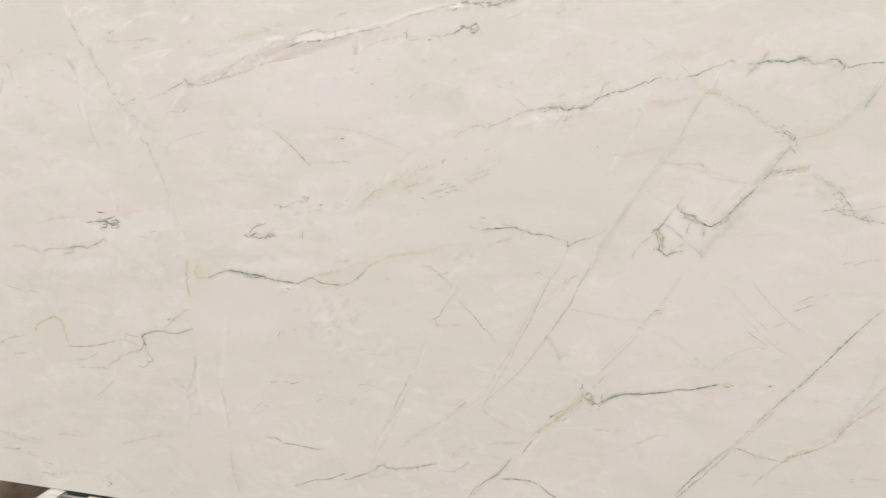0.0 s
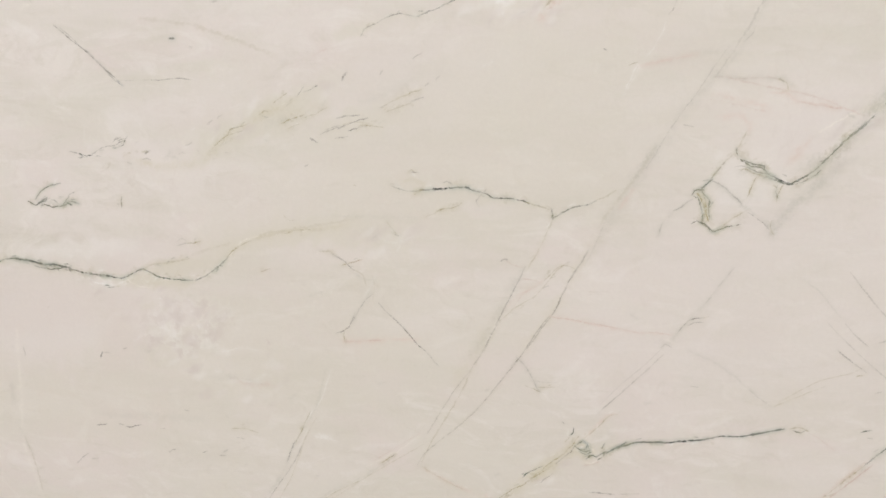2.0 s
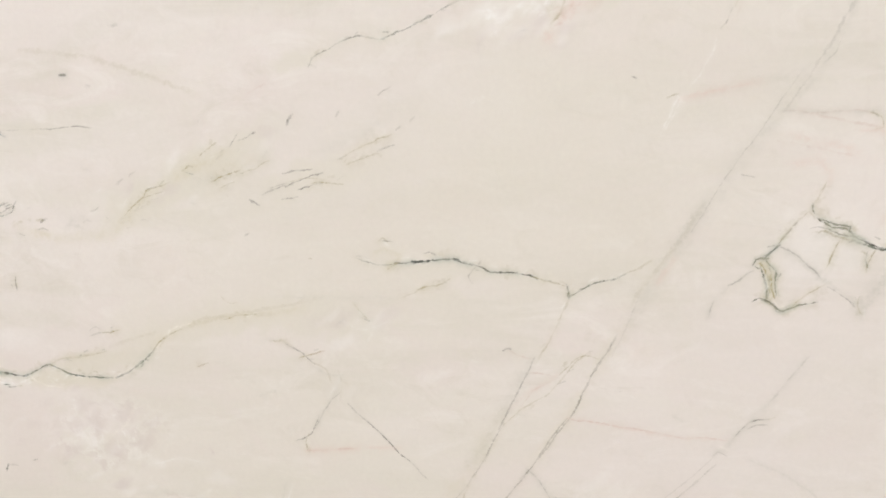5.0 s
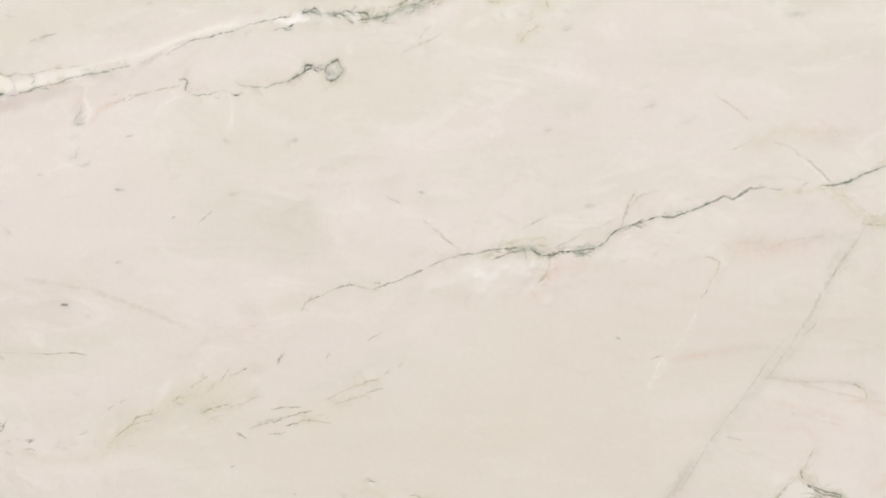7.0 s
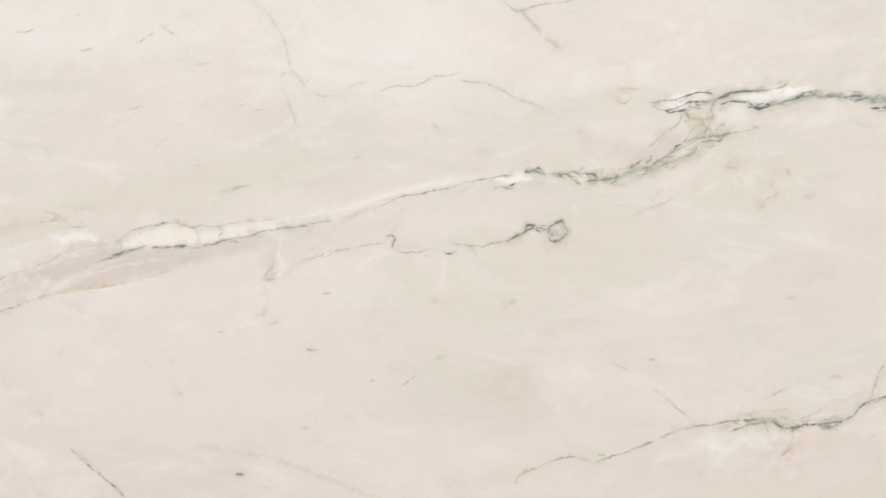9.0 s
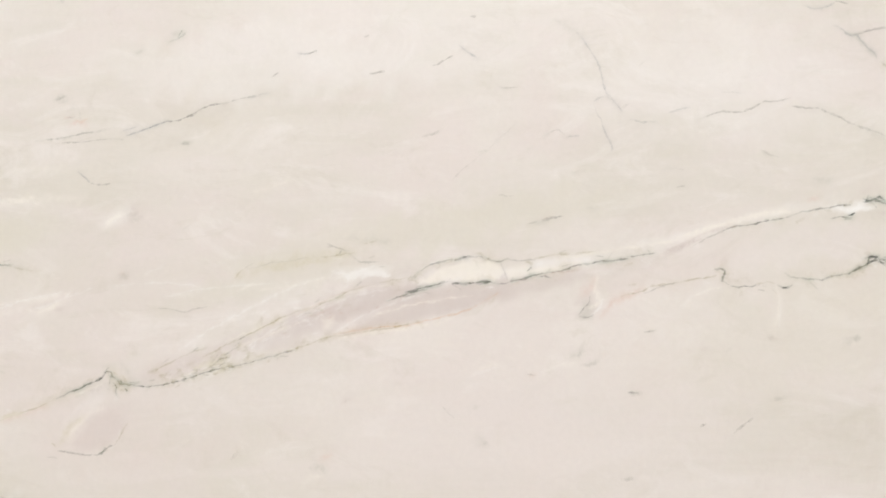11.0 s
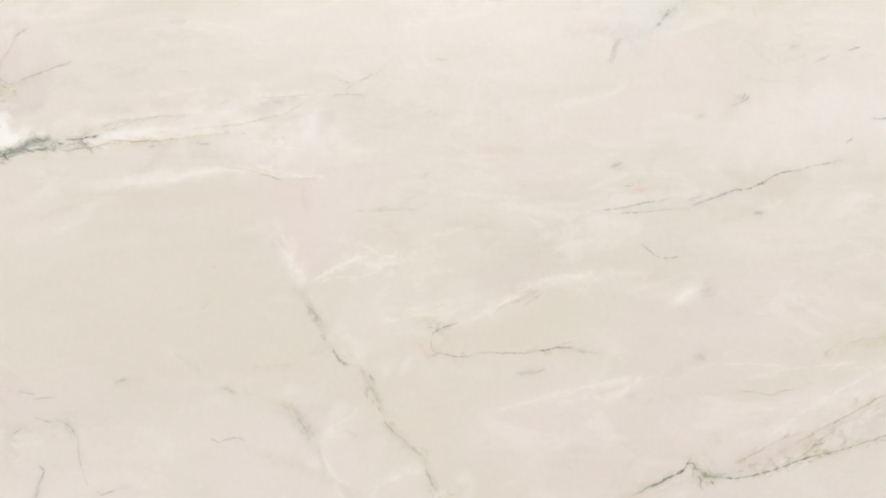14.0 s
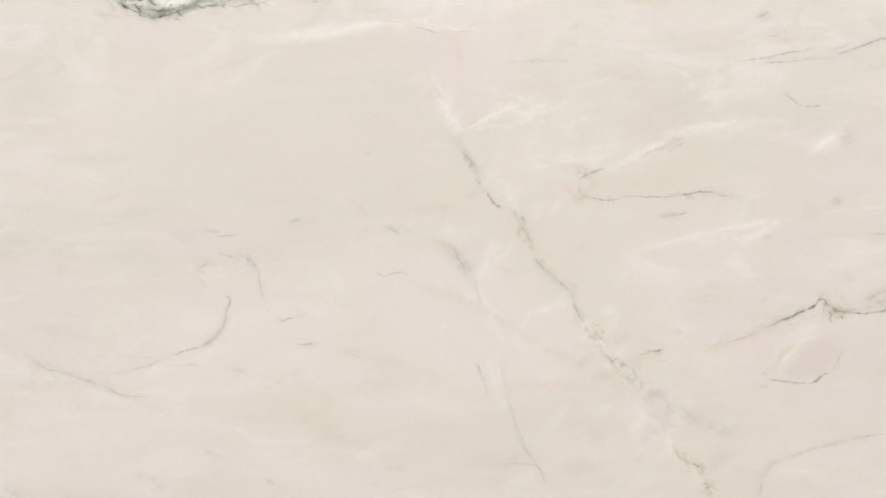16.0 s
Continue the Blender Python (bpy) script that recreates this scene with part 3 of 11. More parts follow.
def breccia(size, share, points):
    """Crushed stone: uneven crumbs of mauve and beige in a net of milky seams; size of a crumb in millimetres."""
    spot, x, z, edge = shape_field(points, size * 1.2, size * 0.5)
    if not edge.size:
        return
    rng, step = np.random.default_rng(int(1000 * (points[0][0] + 9))), size * 0.001
    x = x + (STAIN[spot] - 0.5) * step * 1.6
    z = z + (BROKEN[spot] - 0.5) * step * 1.2
    cols, rows = np.arange(x.min() - step, x.max() + step, step), np.arange(z.min() - step, z.max() + step, step)
    first, second, mark = np.full(x.shape, 1.0), np.full(x.shape, 1.0), np.zeros(x.shape)
    for cx in cols:
        for cz in rows:
            sx, sz, tone = cx + rng.uniform(-0.5, 0.5) * step, cz + rng.uniform(-0.5, 0.5) * step, rng.random()
            d = np.hypot((x - sx) * 0.8, z - sz)
            closer = d < first
            second = np.where(closer, first, np.minimum(second, d))
            mark[closer] = tone
            first = np.where(closer, d, first)
    seam = np.clip(1 - (second - first) / (0.34 * step), 0, 1) * np.clip((STAIN[spot] - 0.3) * 2.6, 0, 1)
    body = np.clip((second - first) / (0.6 * step), 0, 1)
    lay(spot, "mauve", share * edge * body * np.clip((mark - 0.35) * 1.3, 0, 1))
    lay(spot, "beige", share * edge * body * np.clip((0.4 - mark) * 1.3, 0, 1))
    lay(spot, "white", share * 0.4 * edge * seam)


patch("beige", .35, 7, [(1.166, 0.753), (1.249, 0.769), (1.302, 0.798), (1.37, 0.815), (1.541, 0.839), (1.444, 0.822), (1.369, 0.805), (1.308, 0.765), (1.256, 0.737), (1.185, 0.742)])
patch("khaki", .4, 5, [(1.115, 0.729), (1.134, 0.736), (1.193, 0.733), (1.243, 0.732), (1.255, 0.726), (1.206, 0.714), (1.155, 0.712), (1.12, 0.717)])
patch("rosy", .5, 6, [(1.088, 0.763), (1.121, 0.762), (1.145, 0.751), (1.121, 0.739), (1.082, 0.736)])
breccia(22, .55, [(1.135, 0.694), (1.205, 0.703), (1.323, 0.7), (1.324, 0.641), (1.276, 0.604), (1.211, 0.575), (1.152, 0.593), (1.116, 0.639)])
patch("rosy", .5, 14, [(1.077, 0.706), (1.143, 0.694), (1.165, 0.621), (1.126, 0.545), (1.045, 0.543)])
patch("mauve", .55, 4, [(1.199, 0.667), (1.222, 0.676), (1.232, 0.659), (1.213, 0.647)])
patch("mauve", .55, 4, [(1.248, 0.681), (1.275, 0.686), (1.276, 0.664), (1.254, 0.659)])
patch("mauve", .5, 4, [(1.219, 0.631), (1.241, 0.633), (1.245, 0.613), (1.225, 0.608)])
patch("mauve", .5, 4, [(1.157, 0.621), (1.184, 0.629), (1.176, 0.607), (1.156, 0.607)])
patch("mauve", .5, 4, [(1.273, 0.641), (1.299, 0.646), (1.301, 0.623), (1.279, 0.621)])
patch("mauve", .5, 3, [(1.201, 0.595), (1.22, 0.603), (1.214, 0.586)])
patch("mauve", .4, 4, [(1.186, 0.694), (1.213, 0.699), (1.214, 0.681), (1.192, 0.678)])
patch("khaki", .45, 5, [(1.923, 0.482), (1.944, 0.483), (1.958, 0.466), (1.95, 0.446), (1.929, 0.453), (1.904, 0.433), (1.875, 0.397), (1.836, 0.396), (1.874, 0.437)])
patch("mist", .3, 4, [(1.796, 1.213), (1.818, 1.218), (1.843, 1.217), (1.869, 1.22), (1.893, 1.221), (1.899, 1.215), (1.869, 1.21), (1.85, 1.209), (1.818, 1.21)])
patch("khaki", .25, 6, [(0.868, 1.589), (0.89, 1.593), (0.897, 1.583), (0.88, 1.577)])
patch("mauve", .75, 2.5, [(0.989, 1.368), (1.014, 1.381), (1.042, 1.392), (1.077, 1.4), (1.105, 1.403), (1.117, 1.398), (1.089, 1.385), (1.064, 1.377), (1.033, 1.368), (1.001, 1.365)])
patch("mauve", .7, 2.5, [(1.076, 1.377), (1.101, 1.392), (1.132, 1.398), (1.169, 1.4), (1.206, 1.401), (1.215, 1.398), (1.187, 1.382), (1.144, 1.367), (1.107, 1.361), (1.057, 1.356), (1.026, 1.349)])
patch("mauve", .5, 3, [(0.812, 1.303), (0.835, 1.316), (0.861, 1.325), (0.893, 1.334), (0.881, 1.322), (0.861, 1.311), (0.835, 1.301)])
patch("mauve", .45, 4, [(1.209, 1.4), (1.248, 1.409), (1.278, 1.413), (1.302, 1.413), (1.29, 1.402), (1.248, 1.393), (1.199, 1.385)])
patch("mauve", .4, 4, [(0.912, 1.339), (0.944, 1.351), (0.982, 1.364), (1.02, 1.369), (1.001, 1.356), (0.963, 1.344), (0.931, 1.334)])
patch("rosy", .5, 5, [(1.308, 1.407), (1.35, 1.416), (1.392, 1.424), (1.439, 1.435), (1.45, 1.422), (1.415, 1.409), (1.361, 1.397), (1.32, 1.389)])
patch("cream", .85, 2, [(1.111, 1.405), (1.133, 1.417), (1.163, 1.426), (1.194, 1.427), (1.205, 1.422), (1.204, 1.408), (1.181, 1.404), (1.151, 1.405), (1.126, 1.403)])
patch("cream", .75, 2.5, [(1.203, 1.416), (1.236, 1.421), (1.279, 1.425), (1.303, 1.424), (1.267, 1.418), (1.233, 1.409), (1.212, 1.405)])
patch("white", .55, 3, [(1.02, 1.413), (1.052, 1.419), (1.083, 1.416), (1.077, 1.41), (1.039, 1.41)])
patch("cream", .5, 3, [(1.008, 1.367), (1.02, 1.373), (1.021, 1.361), (1.01, 1.356)])
patch("mauve", .75, 3, [(0.767, 1.27), (0.78, 1.262), (0.785, 1.247), (0.774, 1.235), (0.758, 1.223), (0.732, 1.226), (0.722, 1.235), (0.738, 1.249), (0.754, 1.262)])
patch("mist", .55, 3, [(1.287, 1.368), (1.292, 1.377), (1.299, 1.379), (1.303, 1.37), (1.298, 1.364), (1.289, 1.364)])
patch("mauve", .5, 8, [(-0.041, 1.779), (-0.005, 1.784), (0.038, 1.758), (0.044, 1.732), (0.038, 1.71), (-0.003, 1.699), (-0.039, 1.706)])
patch("mauve", .55, 5, [(0.005, 1.73), (0.02, 1.733), (0.035, 1.72), (0.033, 1.712), (0.019, 1.715)])
patch("rosy", .5, 6, [(0.056, 1.776), (0.092, 1.782), (0.123, 1.755), (0.074, 1.736), (0.059, 1.738), (0.053, 1.754)])
patch("pink", .45, 5, [(-0.04, 1.725), (-0.016, 1.727), (-0.004, 1.718), (-0.015, 1.705), (-0.04, 1.708)])
patch("ice", .35, 3, [(0.018, 1.676), (0.036, 1.681), (0.045, 1.669), (0.033, 1.659)])
patch("white", .95, 3, [(-0.003, 1.696), (0.027, 1.697), (0.045, 1.693), (0.057, 1.686), (0.066, 1.676), (0.075, 1.668), (0.066, 1.659), (0.051, 1.656), (0.039, 1.659), (0.03, 1.666), (0.021, 1.671), (0.006, 1.677), (-0.003, 1.685)])
patch("white", .8, 3, [(-0.03, 1.693), (-0.009, 1.691), (0.003, 1.682), (-0.003, 1.674), (-0.018, 1.676), (-0.032, 1.685)])
patch("white", .6, 4, [(0.045, 1.7), (0.06, 1.699), (0.069, 1.687), (0.057, 1.682)])
patch("white", .5, 4, [(0.084, 1.665), (0.102, 1.666), (0.105, 1.66), (0.09, 1.659)])
patch("khaki", .5, 4, [(0.031, 1.739), (0.044, 1.742), (0.05, 1.729), (0.044, 1.719), (0.034, 1.723)])
patch("white", .6, 5, [(0.142, 1.663), (0.166, 1.673), (0.203, 1.675), (0.227, 1.67), (0.202, 1.664), (0.166, 1.659)])
patch("beige", .25, 14, [(-0.037, 1.622), (0.142, 1.613), (0.3, 1.62), (0.379, 1.608), (0.347, 1.566), (0.142, 1.579), (-0.036, 1.583)])
patch("khaki", .3, 6, [(0.514, 1.452), (0.539, 1.456), (0.588, 1.452), (0.625, 1.442), (0.599, 1.434), (0.55, 1.431), (0.519, 1.432)])
patch("beige", .3, 9, [(0.577, 1.477), (0.603, 1.485), (0.64, 1.487), (0.657, 1.468), (0.637, 1.45), (0.576, 1.453)])
patch("rosy", .5, 6, [(0.338, 1.554), (0.359, 1.565), (0.383, 1.549), (0.395, 1.533), (0.383, 1.521), (0.364, 1.528)])
patch("beige", .25, 12, [(0.261, 1.526), (0.322, 1.521), (0.345, 1.498), (0.321, 1.487), (0.273, 1.498)])
patch("ice", .6, 3, [(0.015, 1.667), (0.028, 1.675), (0.037, 1.668), (0.051, 1.656), (0.033, 1.657)])
breccia(9, .6, [(0.501, 1.294), (0.522, 1.289), (0.537, 1.268), (0.559, 1.246), (0.574, 1.223), (0.564, 1.204), (0.549, 1.214), (0.531, 1.237), (0.513, 1.266)])
patch("mauve", .35, 6, [(0.567, 1.204), (0.589, 1.207), (0.604, 1.191), (0.598, 1.172), (0.576, 1.174), (0.565, 1.189)])
breccia(11, .5, [(0.576, 1.169), (0.601, 1.179), (0.616, 1.15), (0.637, 1.13), (0.652, 1.111), (0.652, 1.091), (0.624, 1.091), (0.6, 1.125)])
patch("khaki", .3, 8, [(0.664, 1.272), (0.695, 1.283), (0.732, 1.295), (0.75, 1.298), (0.725, 1.283), (0.689, 1.268)])
patch("rosy", .5, 14, [(0.682, 1.268), (0.755, 1.279), (0.833, 1.283), (0.832, 1.19), (0.73, 1.192), (0.681, 1.212)])
patch("mauve", .4, 5, [(0.78, 1.303), (0.804, 1.312), (0.833, 1.323), (0.833, 1.302), (0.798, 1.295)])
patch("rosy", .55, 5, [(0.339, 1.566), (0.361, 1.562), (0.37, 1.546), (0.363, 1.531), (0.347, 1.538)])
patch("rosy", .45, 8, [(0.318, 1.617), (0.369, 1.618), (0.399, 1.589), (0.404, 1.539), (0.384, 1.502), (0.366, 1.54), (0.33, 1.579)])
patch("mauve", .35, 9, [(0.555, 1.514), (0.608, 1.522), (0.65, 1.508), (0.631, 1.49), (0.589, 1.488), (0.558, 1.496)])
patch("white", .85, 2.5, [(1.737, 1.555), (1.759, 1.56), (1.778, 1.562), (1.782, 1.557), (1.759, 1.554), (1.74, 1.55)])
patch("white", .9, 2.5, [(1.791, 1.558), (1.816, 1.562), (1.844, 1.564), (1.86, 1.565), (1.878, 1.562), (1.891, 1.556), (1.866, 1.555), (1.847, 1.55), (1.832, 1.547), (1.816, 1.552), (1.797, 1.555)])
patch("white", .7, 3, [(1.854, 1.566), (1.872, 1.567), (1.888, 1.563), (1.878, 1.558), (1.86, 1.56)])
patch("white", .7, 2, [(1.958, 1.547), (1.97, 1.55), (1.984, 1.552), (1.976, 1.545), (1.964, 1.543)])
patch("ice", .95, 1.5, [(1.612, 1.418), (1.619, 1.424), (1.629, 1.42), (1.627, 1.41), (1.617, 1.406), (1.613, 1.41)])
patch("white", .8, 1.5, [(1.645, 1.479), (1.655, 1.479), (1.658, 1.471), (1.647, 1.47)])
patch("white", .6, 3, [(1.556, 1.476), (1.576, 1.478), (1.589, 1.481), (1.582, 1.472), (1.562, 1.471)])
patch("white", .5, 2.5, [(2.099, 1.596), (2.114, 1.598), (2.127, 1.598), (2.127, 1.593), (2.111, 1.592)])
patch("mauve", .55, 3, [(1.737, 1.495), (1.756, 1.506), (1.775, 1.515), (1.785, 1.515), (1.775, 1.506), (1.753, 1.498), (1.737, 1.49)])
patch("mauve", .45, 6, [(1.649, 1.523), (1.688, 1.513), (1.721, 1.505), (1.701, 1.493), (1.669, 1.497), (1.649, 1.507)])
patch("ice", .55, 2, [(1.823, 1.557), (1.847, 1.555), (1.872, 1.558), (1.888, 1.556), (1.86, 1.552), (1.835, 1.548)])
patch("ice", .6, 2, [(1.74, 1.553), (1.775, 1.56), (1.772, 1.556), (1.746, 1.548)])
patch("mist", .6, 4, [(1.682, 1.472), (1.708, 1.484), (1.74, 1.498), (1.778, 1.516), (1.797, 1.516), (1.775, 1.502), (1.74, 1.487), (1.708, 1.476)])
patch("rosy", .4, 9, [(0.344, 1.596), (0.386, 1.613), (0.434, 1.587), (0.446, 1.539), (0.404, 1.523), (0.368, 1.53)])
patch("beige", .3, 9, [(0.41, 1.576), (0.458, 1.568), (0.529, 1.56), (0.564, 1.565), (0.54, 1.542), (0.482, 1.538), (0.428, 1.552)])
patch("beige", .3, 8, [(0.47, 1.538), (0.517, 1.543), (0.54, 1.525), (0.505, 1.508), (0.475, 1.515)])
patch("rosy", .4, 7, [(0.8, 1.317), (0.838, 1.322), (0.882, 1.332), (0.893, 1.324), (0.854, 1.311), (0.81, 1.3)])
patch("rosy", .4, 10, [(0.792, 0.704), (0.98, 0.717), (1.076, 0.687), (1.03, 0.632), (0.856, 0.612), (0.772, 0.649)])

# t tone width_mm strength jag_mm halo : points
# --- main upper-middle vein
vein("green", 1.5, .45, 1.2, .5, [(1.571, 1.138), (1.577, 1.147), (1.597, 1.157), (1.616, 1.165), (1.633, 1.17), (1.649, 1.167), (1.659, 1.165), (1.672, 1.169), (1.692, 1.177), (1.714, 1.186), (1.74, 1.199), (1.759, 1.205)])
vein("green", 1.8, .6, 1.0, .5, [(1.94, 1.233), (1.961, 1.243), (1.982, 1.25), (1.994, 1.249), (2.018, 1.258), (2.035, 1.266), (2.047, 1.271), (2.056, 1.268), (2.071, 1.278), (2.085, 1.28), (2.103, 1.277)])
vein("rose", 2.2, .3, 1.5, 1, [(2.039, 1.17), (2.048, 1.19), (2.061, 1.21), (2.047, 1.222), (2.093, 1.223)])
vein("olive", 3.3, .24, 2, 1, [(2.356, 1.127), (2.403, 1.134), (2.45, 1.146), (2.494, 1.184), (2.515, 1.209)])
vein("grey", 3.3, .3, 1, 1, [(2.552, 1.24), (2.567, 1.271)])
# --- top dark vein with the white lens
# lower strands right of the eyelet
# long vein to the left of it
# eyelet
# --- long lens band
vein("olive", 1.6, .35, 1, .6, [(.813, 1.308), (.832, 1.317), (.848, 1.325), (.864, 1.332), (.877, 1.335)])
vein("white", 3, .5, 1, .6, [(.912, 1.329), (.944, 1.349), (.976, 1.367), (1.008, 1.382), (1.039, 1.395)])
vein("white", 3.5, .5, 1, .6, [(1.02, 1.35), (1.051, 1.368), (1.089, 1.383), (1.12, 1.392)])
# pear shape
# fragment
# grey strands above
vein("white", 4, .5, 1.5, 1, [(1.02, 1.41), (1.046, 1.416), (1.064, 1.423), (1.077, 1.424)])
vein("white", 3, .35, 1, 1, [(.829, 1.392), (.867, 1.4), (.919, 1.404), (.97, 1.406)])
# top cracks
vein("grey", 1.4, .3, .8, .5, [(1.591, 1.558), (1.608, 1.551), (1.625, 1.541)])
vein("grey", 1.4, .35, .8, .5, [(1.583, 1.66), (1.602, 1.664), (1.625, 1.665), (1.651, 1.672)])
vein("grey", 2, .29, .5, .5, [(1.121, 1.564), (1.132, 1.566), (1.138, 1.569)])
vein("grey", 2, .22, .5, .5, [(1.391, 1.522), (1.4, 1.52)])
# flecks below the band
vein("grey", 5, .20, .5, .8, [(1.339, 1.283), (1.349, 1.284)])
vein("grey", 4, .14, .5, .8, [(1.332, 1.193), (1.339, 1.195)])
vein("grey", 4, .14, 1, 1, [(1.175, 1.237), (1.181, 1.233), (1.187, 1.229)])
vein("grey", 6, .18, 1, 1, [(1.562, 1.338), (1.574, 1.339)])
vein("grey", 4, .14, 1, 1, [(1.488, 1.276), (1.503, 1.28)])
vein("grey", 3, .18, 1, 1, [(1.288, 1.313), (1.306, 1.316)])
vein("white", 3, .4, 1, .8, [(1.167, 1.3), (1.18, 1.307), (1.201, 1.312)])
vein("white", 3, .4, 1, .8, [(1.237, 1.303), (1.258, 1.311), (1.273, 1.317)])
vein("white", 2.5, .35, 1, .8, [(1.393, 1.373), (1.405, 1.385), (1.423, 1.392)])
vein("white", 2, .4, 1, .6, [(1.492, 1.393), (1.496, 1.375), (1.492, 1.345)])
vein("rose", 4, .38, .5, .8, [(1.483, 1.34), (1.49, 1.34)])
vein("grey", 4, .16, .5, 1, [(.781, 1.415), (.788, 1.416)])
vein("grey", 4, .14, .5, 1, [(1.483, 1.275), (1.498, 1.279)])
vein("grey", 4, .18, .5, 1, [(1.331, 1.193), (1.34, 1.194)])
vein("dark", 3, .45, .5, .6, [(1.252, 1.138), (1.259, 1.138)])
vein("grey", 4, .14, .5, 1, [(1.175, 1.232), (1.184, 1.227)])
vein("grey", 3, .22, .5, 1, [(1.282, 1.124), (1.29, 1.125)])
vein("rose", 3, .31, 1, 1, [(1.492, 1.109), (1.502, 1.114), (1.516, 1.121)])
vein("dark", 2.5, .3, .5, .6, [(1.716, 1.278), (1.722, 1.277)])
vein("grey", 5, .14, .5, 1, [(1.903, 1.261), (1.913, 1.262)])
vein("grey", 4, .14, .5, 1, [(1.962, 1.366), (1.972, 1.367)])
vein("grey", 3, .18, .5, 1, [(1.857, 1.344), (1.865, 1.345)])
vein("grey", 1.8, .5, .6, .4, [(1.055, 1.158), (1.07, 1.146), (1.088, 1.129), (1.107, 1.114), (1.121, 1.1), (1.132, 1.087), (1.147, 1.071)])
vein("olive", 6, .2, 1.5, 1, [(1.201, 1.17), (1.28, 1.161), (1.34, 1.144), (1.391, 1.125), (1.428, 1.111)])
vein("grey", 3, .25, .5, .8, [(1.327, 1.193), (1.337, 1.193)])
vein("dark", 3, .4, .4, .8, [(1.25, 1.139), (1.258, 1.138)])
# --- middle dark crack
vein("green", 1.6, .45, 1, .6, [(1.614, .907), (1.627, .903), (1.641, .899), (1.659, .899)])
vein("dark", 2.1, .85, 1, .6, [(1.656, .899), (1.677, .902), (1.699, .904), (1.717, .906), (1.738, .907), (1.745, .903), (1.758, .9)])
vein("dark", 1.9, .75, 1, .6, [(1.755, .901), (1.769, .897), (1.779, .892), (1.793, .891), (1.807, .891), (1.82, .889), (1.834, .885)])
vein("olive", 1.7, .55, 1, .6, [(1.827, .887), (1.844, .882), (1.861, .877), (1.871, .875)])
vein("green", 2.2, .6, .6, .6, [(1.871, .877), (1.873, .868), (1.873, .86)])
vein("green", 1.6, .5, .8, .5, [(1.872, .86), (1.884, .868), (1.901, .878), (1.91, .881), (1.927, .885), (1.939, .891)])
vein("olive", 2, .3, .8, .8, [(1.936, .89), (1.955, .899), (1.967, .908)])
vein("grey", 1.5, .35, 1, .6, [(1.63, .906), (1.623, .91), (1.614, .909)])
# --- long diagonals
vein("grey", 3, .25, 1, 1, [(2.163, 1.201), (2.156, 1.187), (2.147, 1.168), (2.138, 1.148), (2.126, 1.125), (2.116, 1.107), (2.106, 1.09), (2.096, 1.074)])
vein("olive", 5, .2, 1, 1, [(2.02, .973), (2.001, .936), (1.98, .905), (1.959, .877), (1.945, .848)])
vein("grey", 2, .65, .8, .5, [(1.932, .815), (1.922, .794), (1.911, .775), (1.903, .759), (1.893, .736), (1.885, .714), (1.875, .697)])
vein("grey", 1.7, .5, .8, .5, [(1.875, .697), (1.863, .679), (1.852, .66), (1.838, .639)])
vein("grey", 1.5, .4, .5, .5, [(2.059, 1.007), (2.072, 1.004)])
vein("rose", 2, .31, 1, .6, [(2.093, 1.043), (2.122, 1.038), (2.151, 1.031), (2.174, 1.025)])
vein("olive", 2.5, .35, 1, .8, [(1.873, .858), (1.864, .834), (1.851, .803), (1.836, .776)])
vein("grey", 1.8, .55, .8, .5, [(1.833, .782), (1.826, .764), (1.816, .743), (1.806, .72), (1.797, .7), (1.787, .679)])
vein("grey", 2, .4, .8, .6, [(1.795, .694), (1.781, .663), (1.769, .633)])
vein("olive", 1.8, .35, .8, .6, [(1.787, .679), (1.816, .709), (1.848, .731), (1.865, .751), (1.882, .775), (1.899, .791)])
vein("olive", 2.5, .25, .8, .8, [(1.538, .766), (1.561, .757), (1.568, .737)])
vein("olive", 2, .2, .8, .8, [(1.578, .709), (1.583, .738), (1.579, .754)])
vein("grey", 2.5, .35, .8, .8, [(1.769, .905), (1.753, .886), (1.758, .877)])
# the ring
vein("green", 2.2, .85, 1, .8, [(2.18, .933), (2.212, .923), (2.235, .935), (2.256, .956), (2.277, .983), (2.295, 1.001), (2.313, 1.021)])
vein("rose", 2.2, .38, 1, .6, [(2.113, 1.074), (2.172, 1.061), (2.236, 1.047), (2.3, 1.021)])
# right cluster
vein("green", 1.98, .43, 1.5, .8, [(2.455, 1.03), (2.475, 1.023), (2.494, 1.004), (2.513, .978), (2.522, .962)])
vein("dark", 1.98, .51, 1.5, .8, [(2.511, .961), (2.533, .949), (2.562, .944), (2.593, .939)])
vein("green", 2.2, .39, 2.5, .8, [(2.455, .962), (2.478, .971), (2.509, .956), (2.52, .962)])
vein("green", 2.2, .39, 2.5, .8, [(2.48, .995), (2.507, .985), (2.496, .972), (2.526, .967)])
vein("green", 1.98, .29, 2, .8, [(2.526, .966), (2.554, .973), (2.582, .979)])
vein("olive", 3.3, .26, 2, 1, [(2.435, 1.003), (2.471, 1.004), (2.494, 1.011)])
vein("bluegrey", 2.2, .39, .8, .5, [(2.507, .843), (2.525, .849)])
vein("grey", 1.98, .29, .8, .5, [(2.528, .841), (2.556, .853), (2.583, .856)])
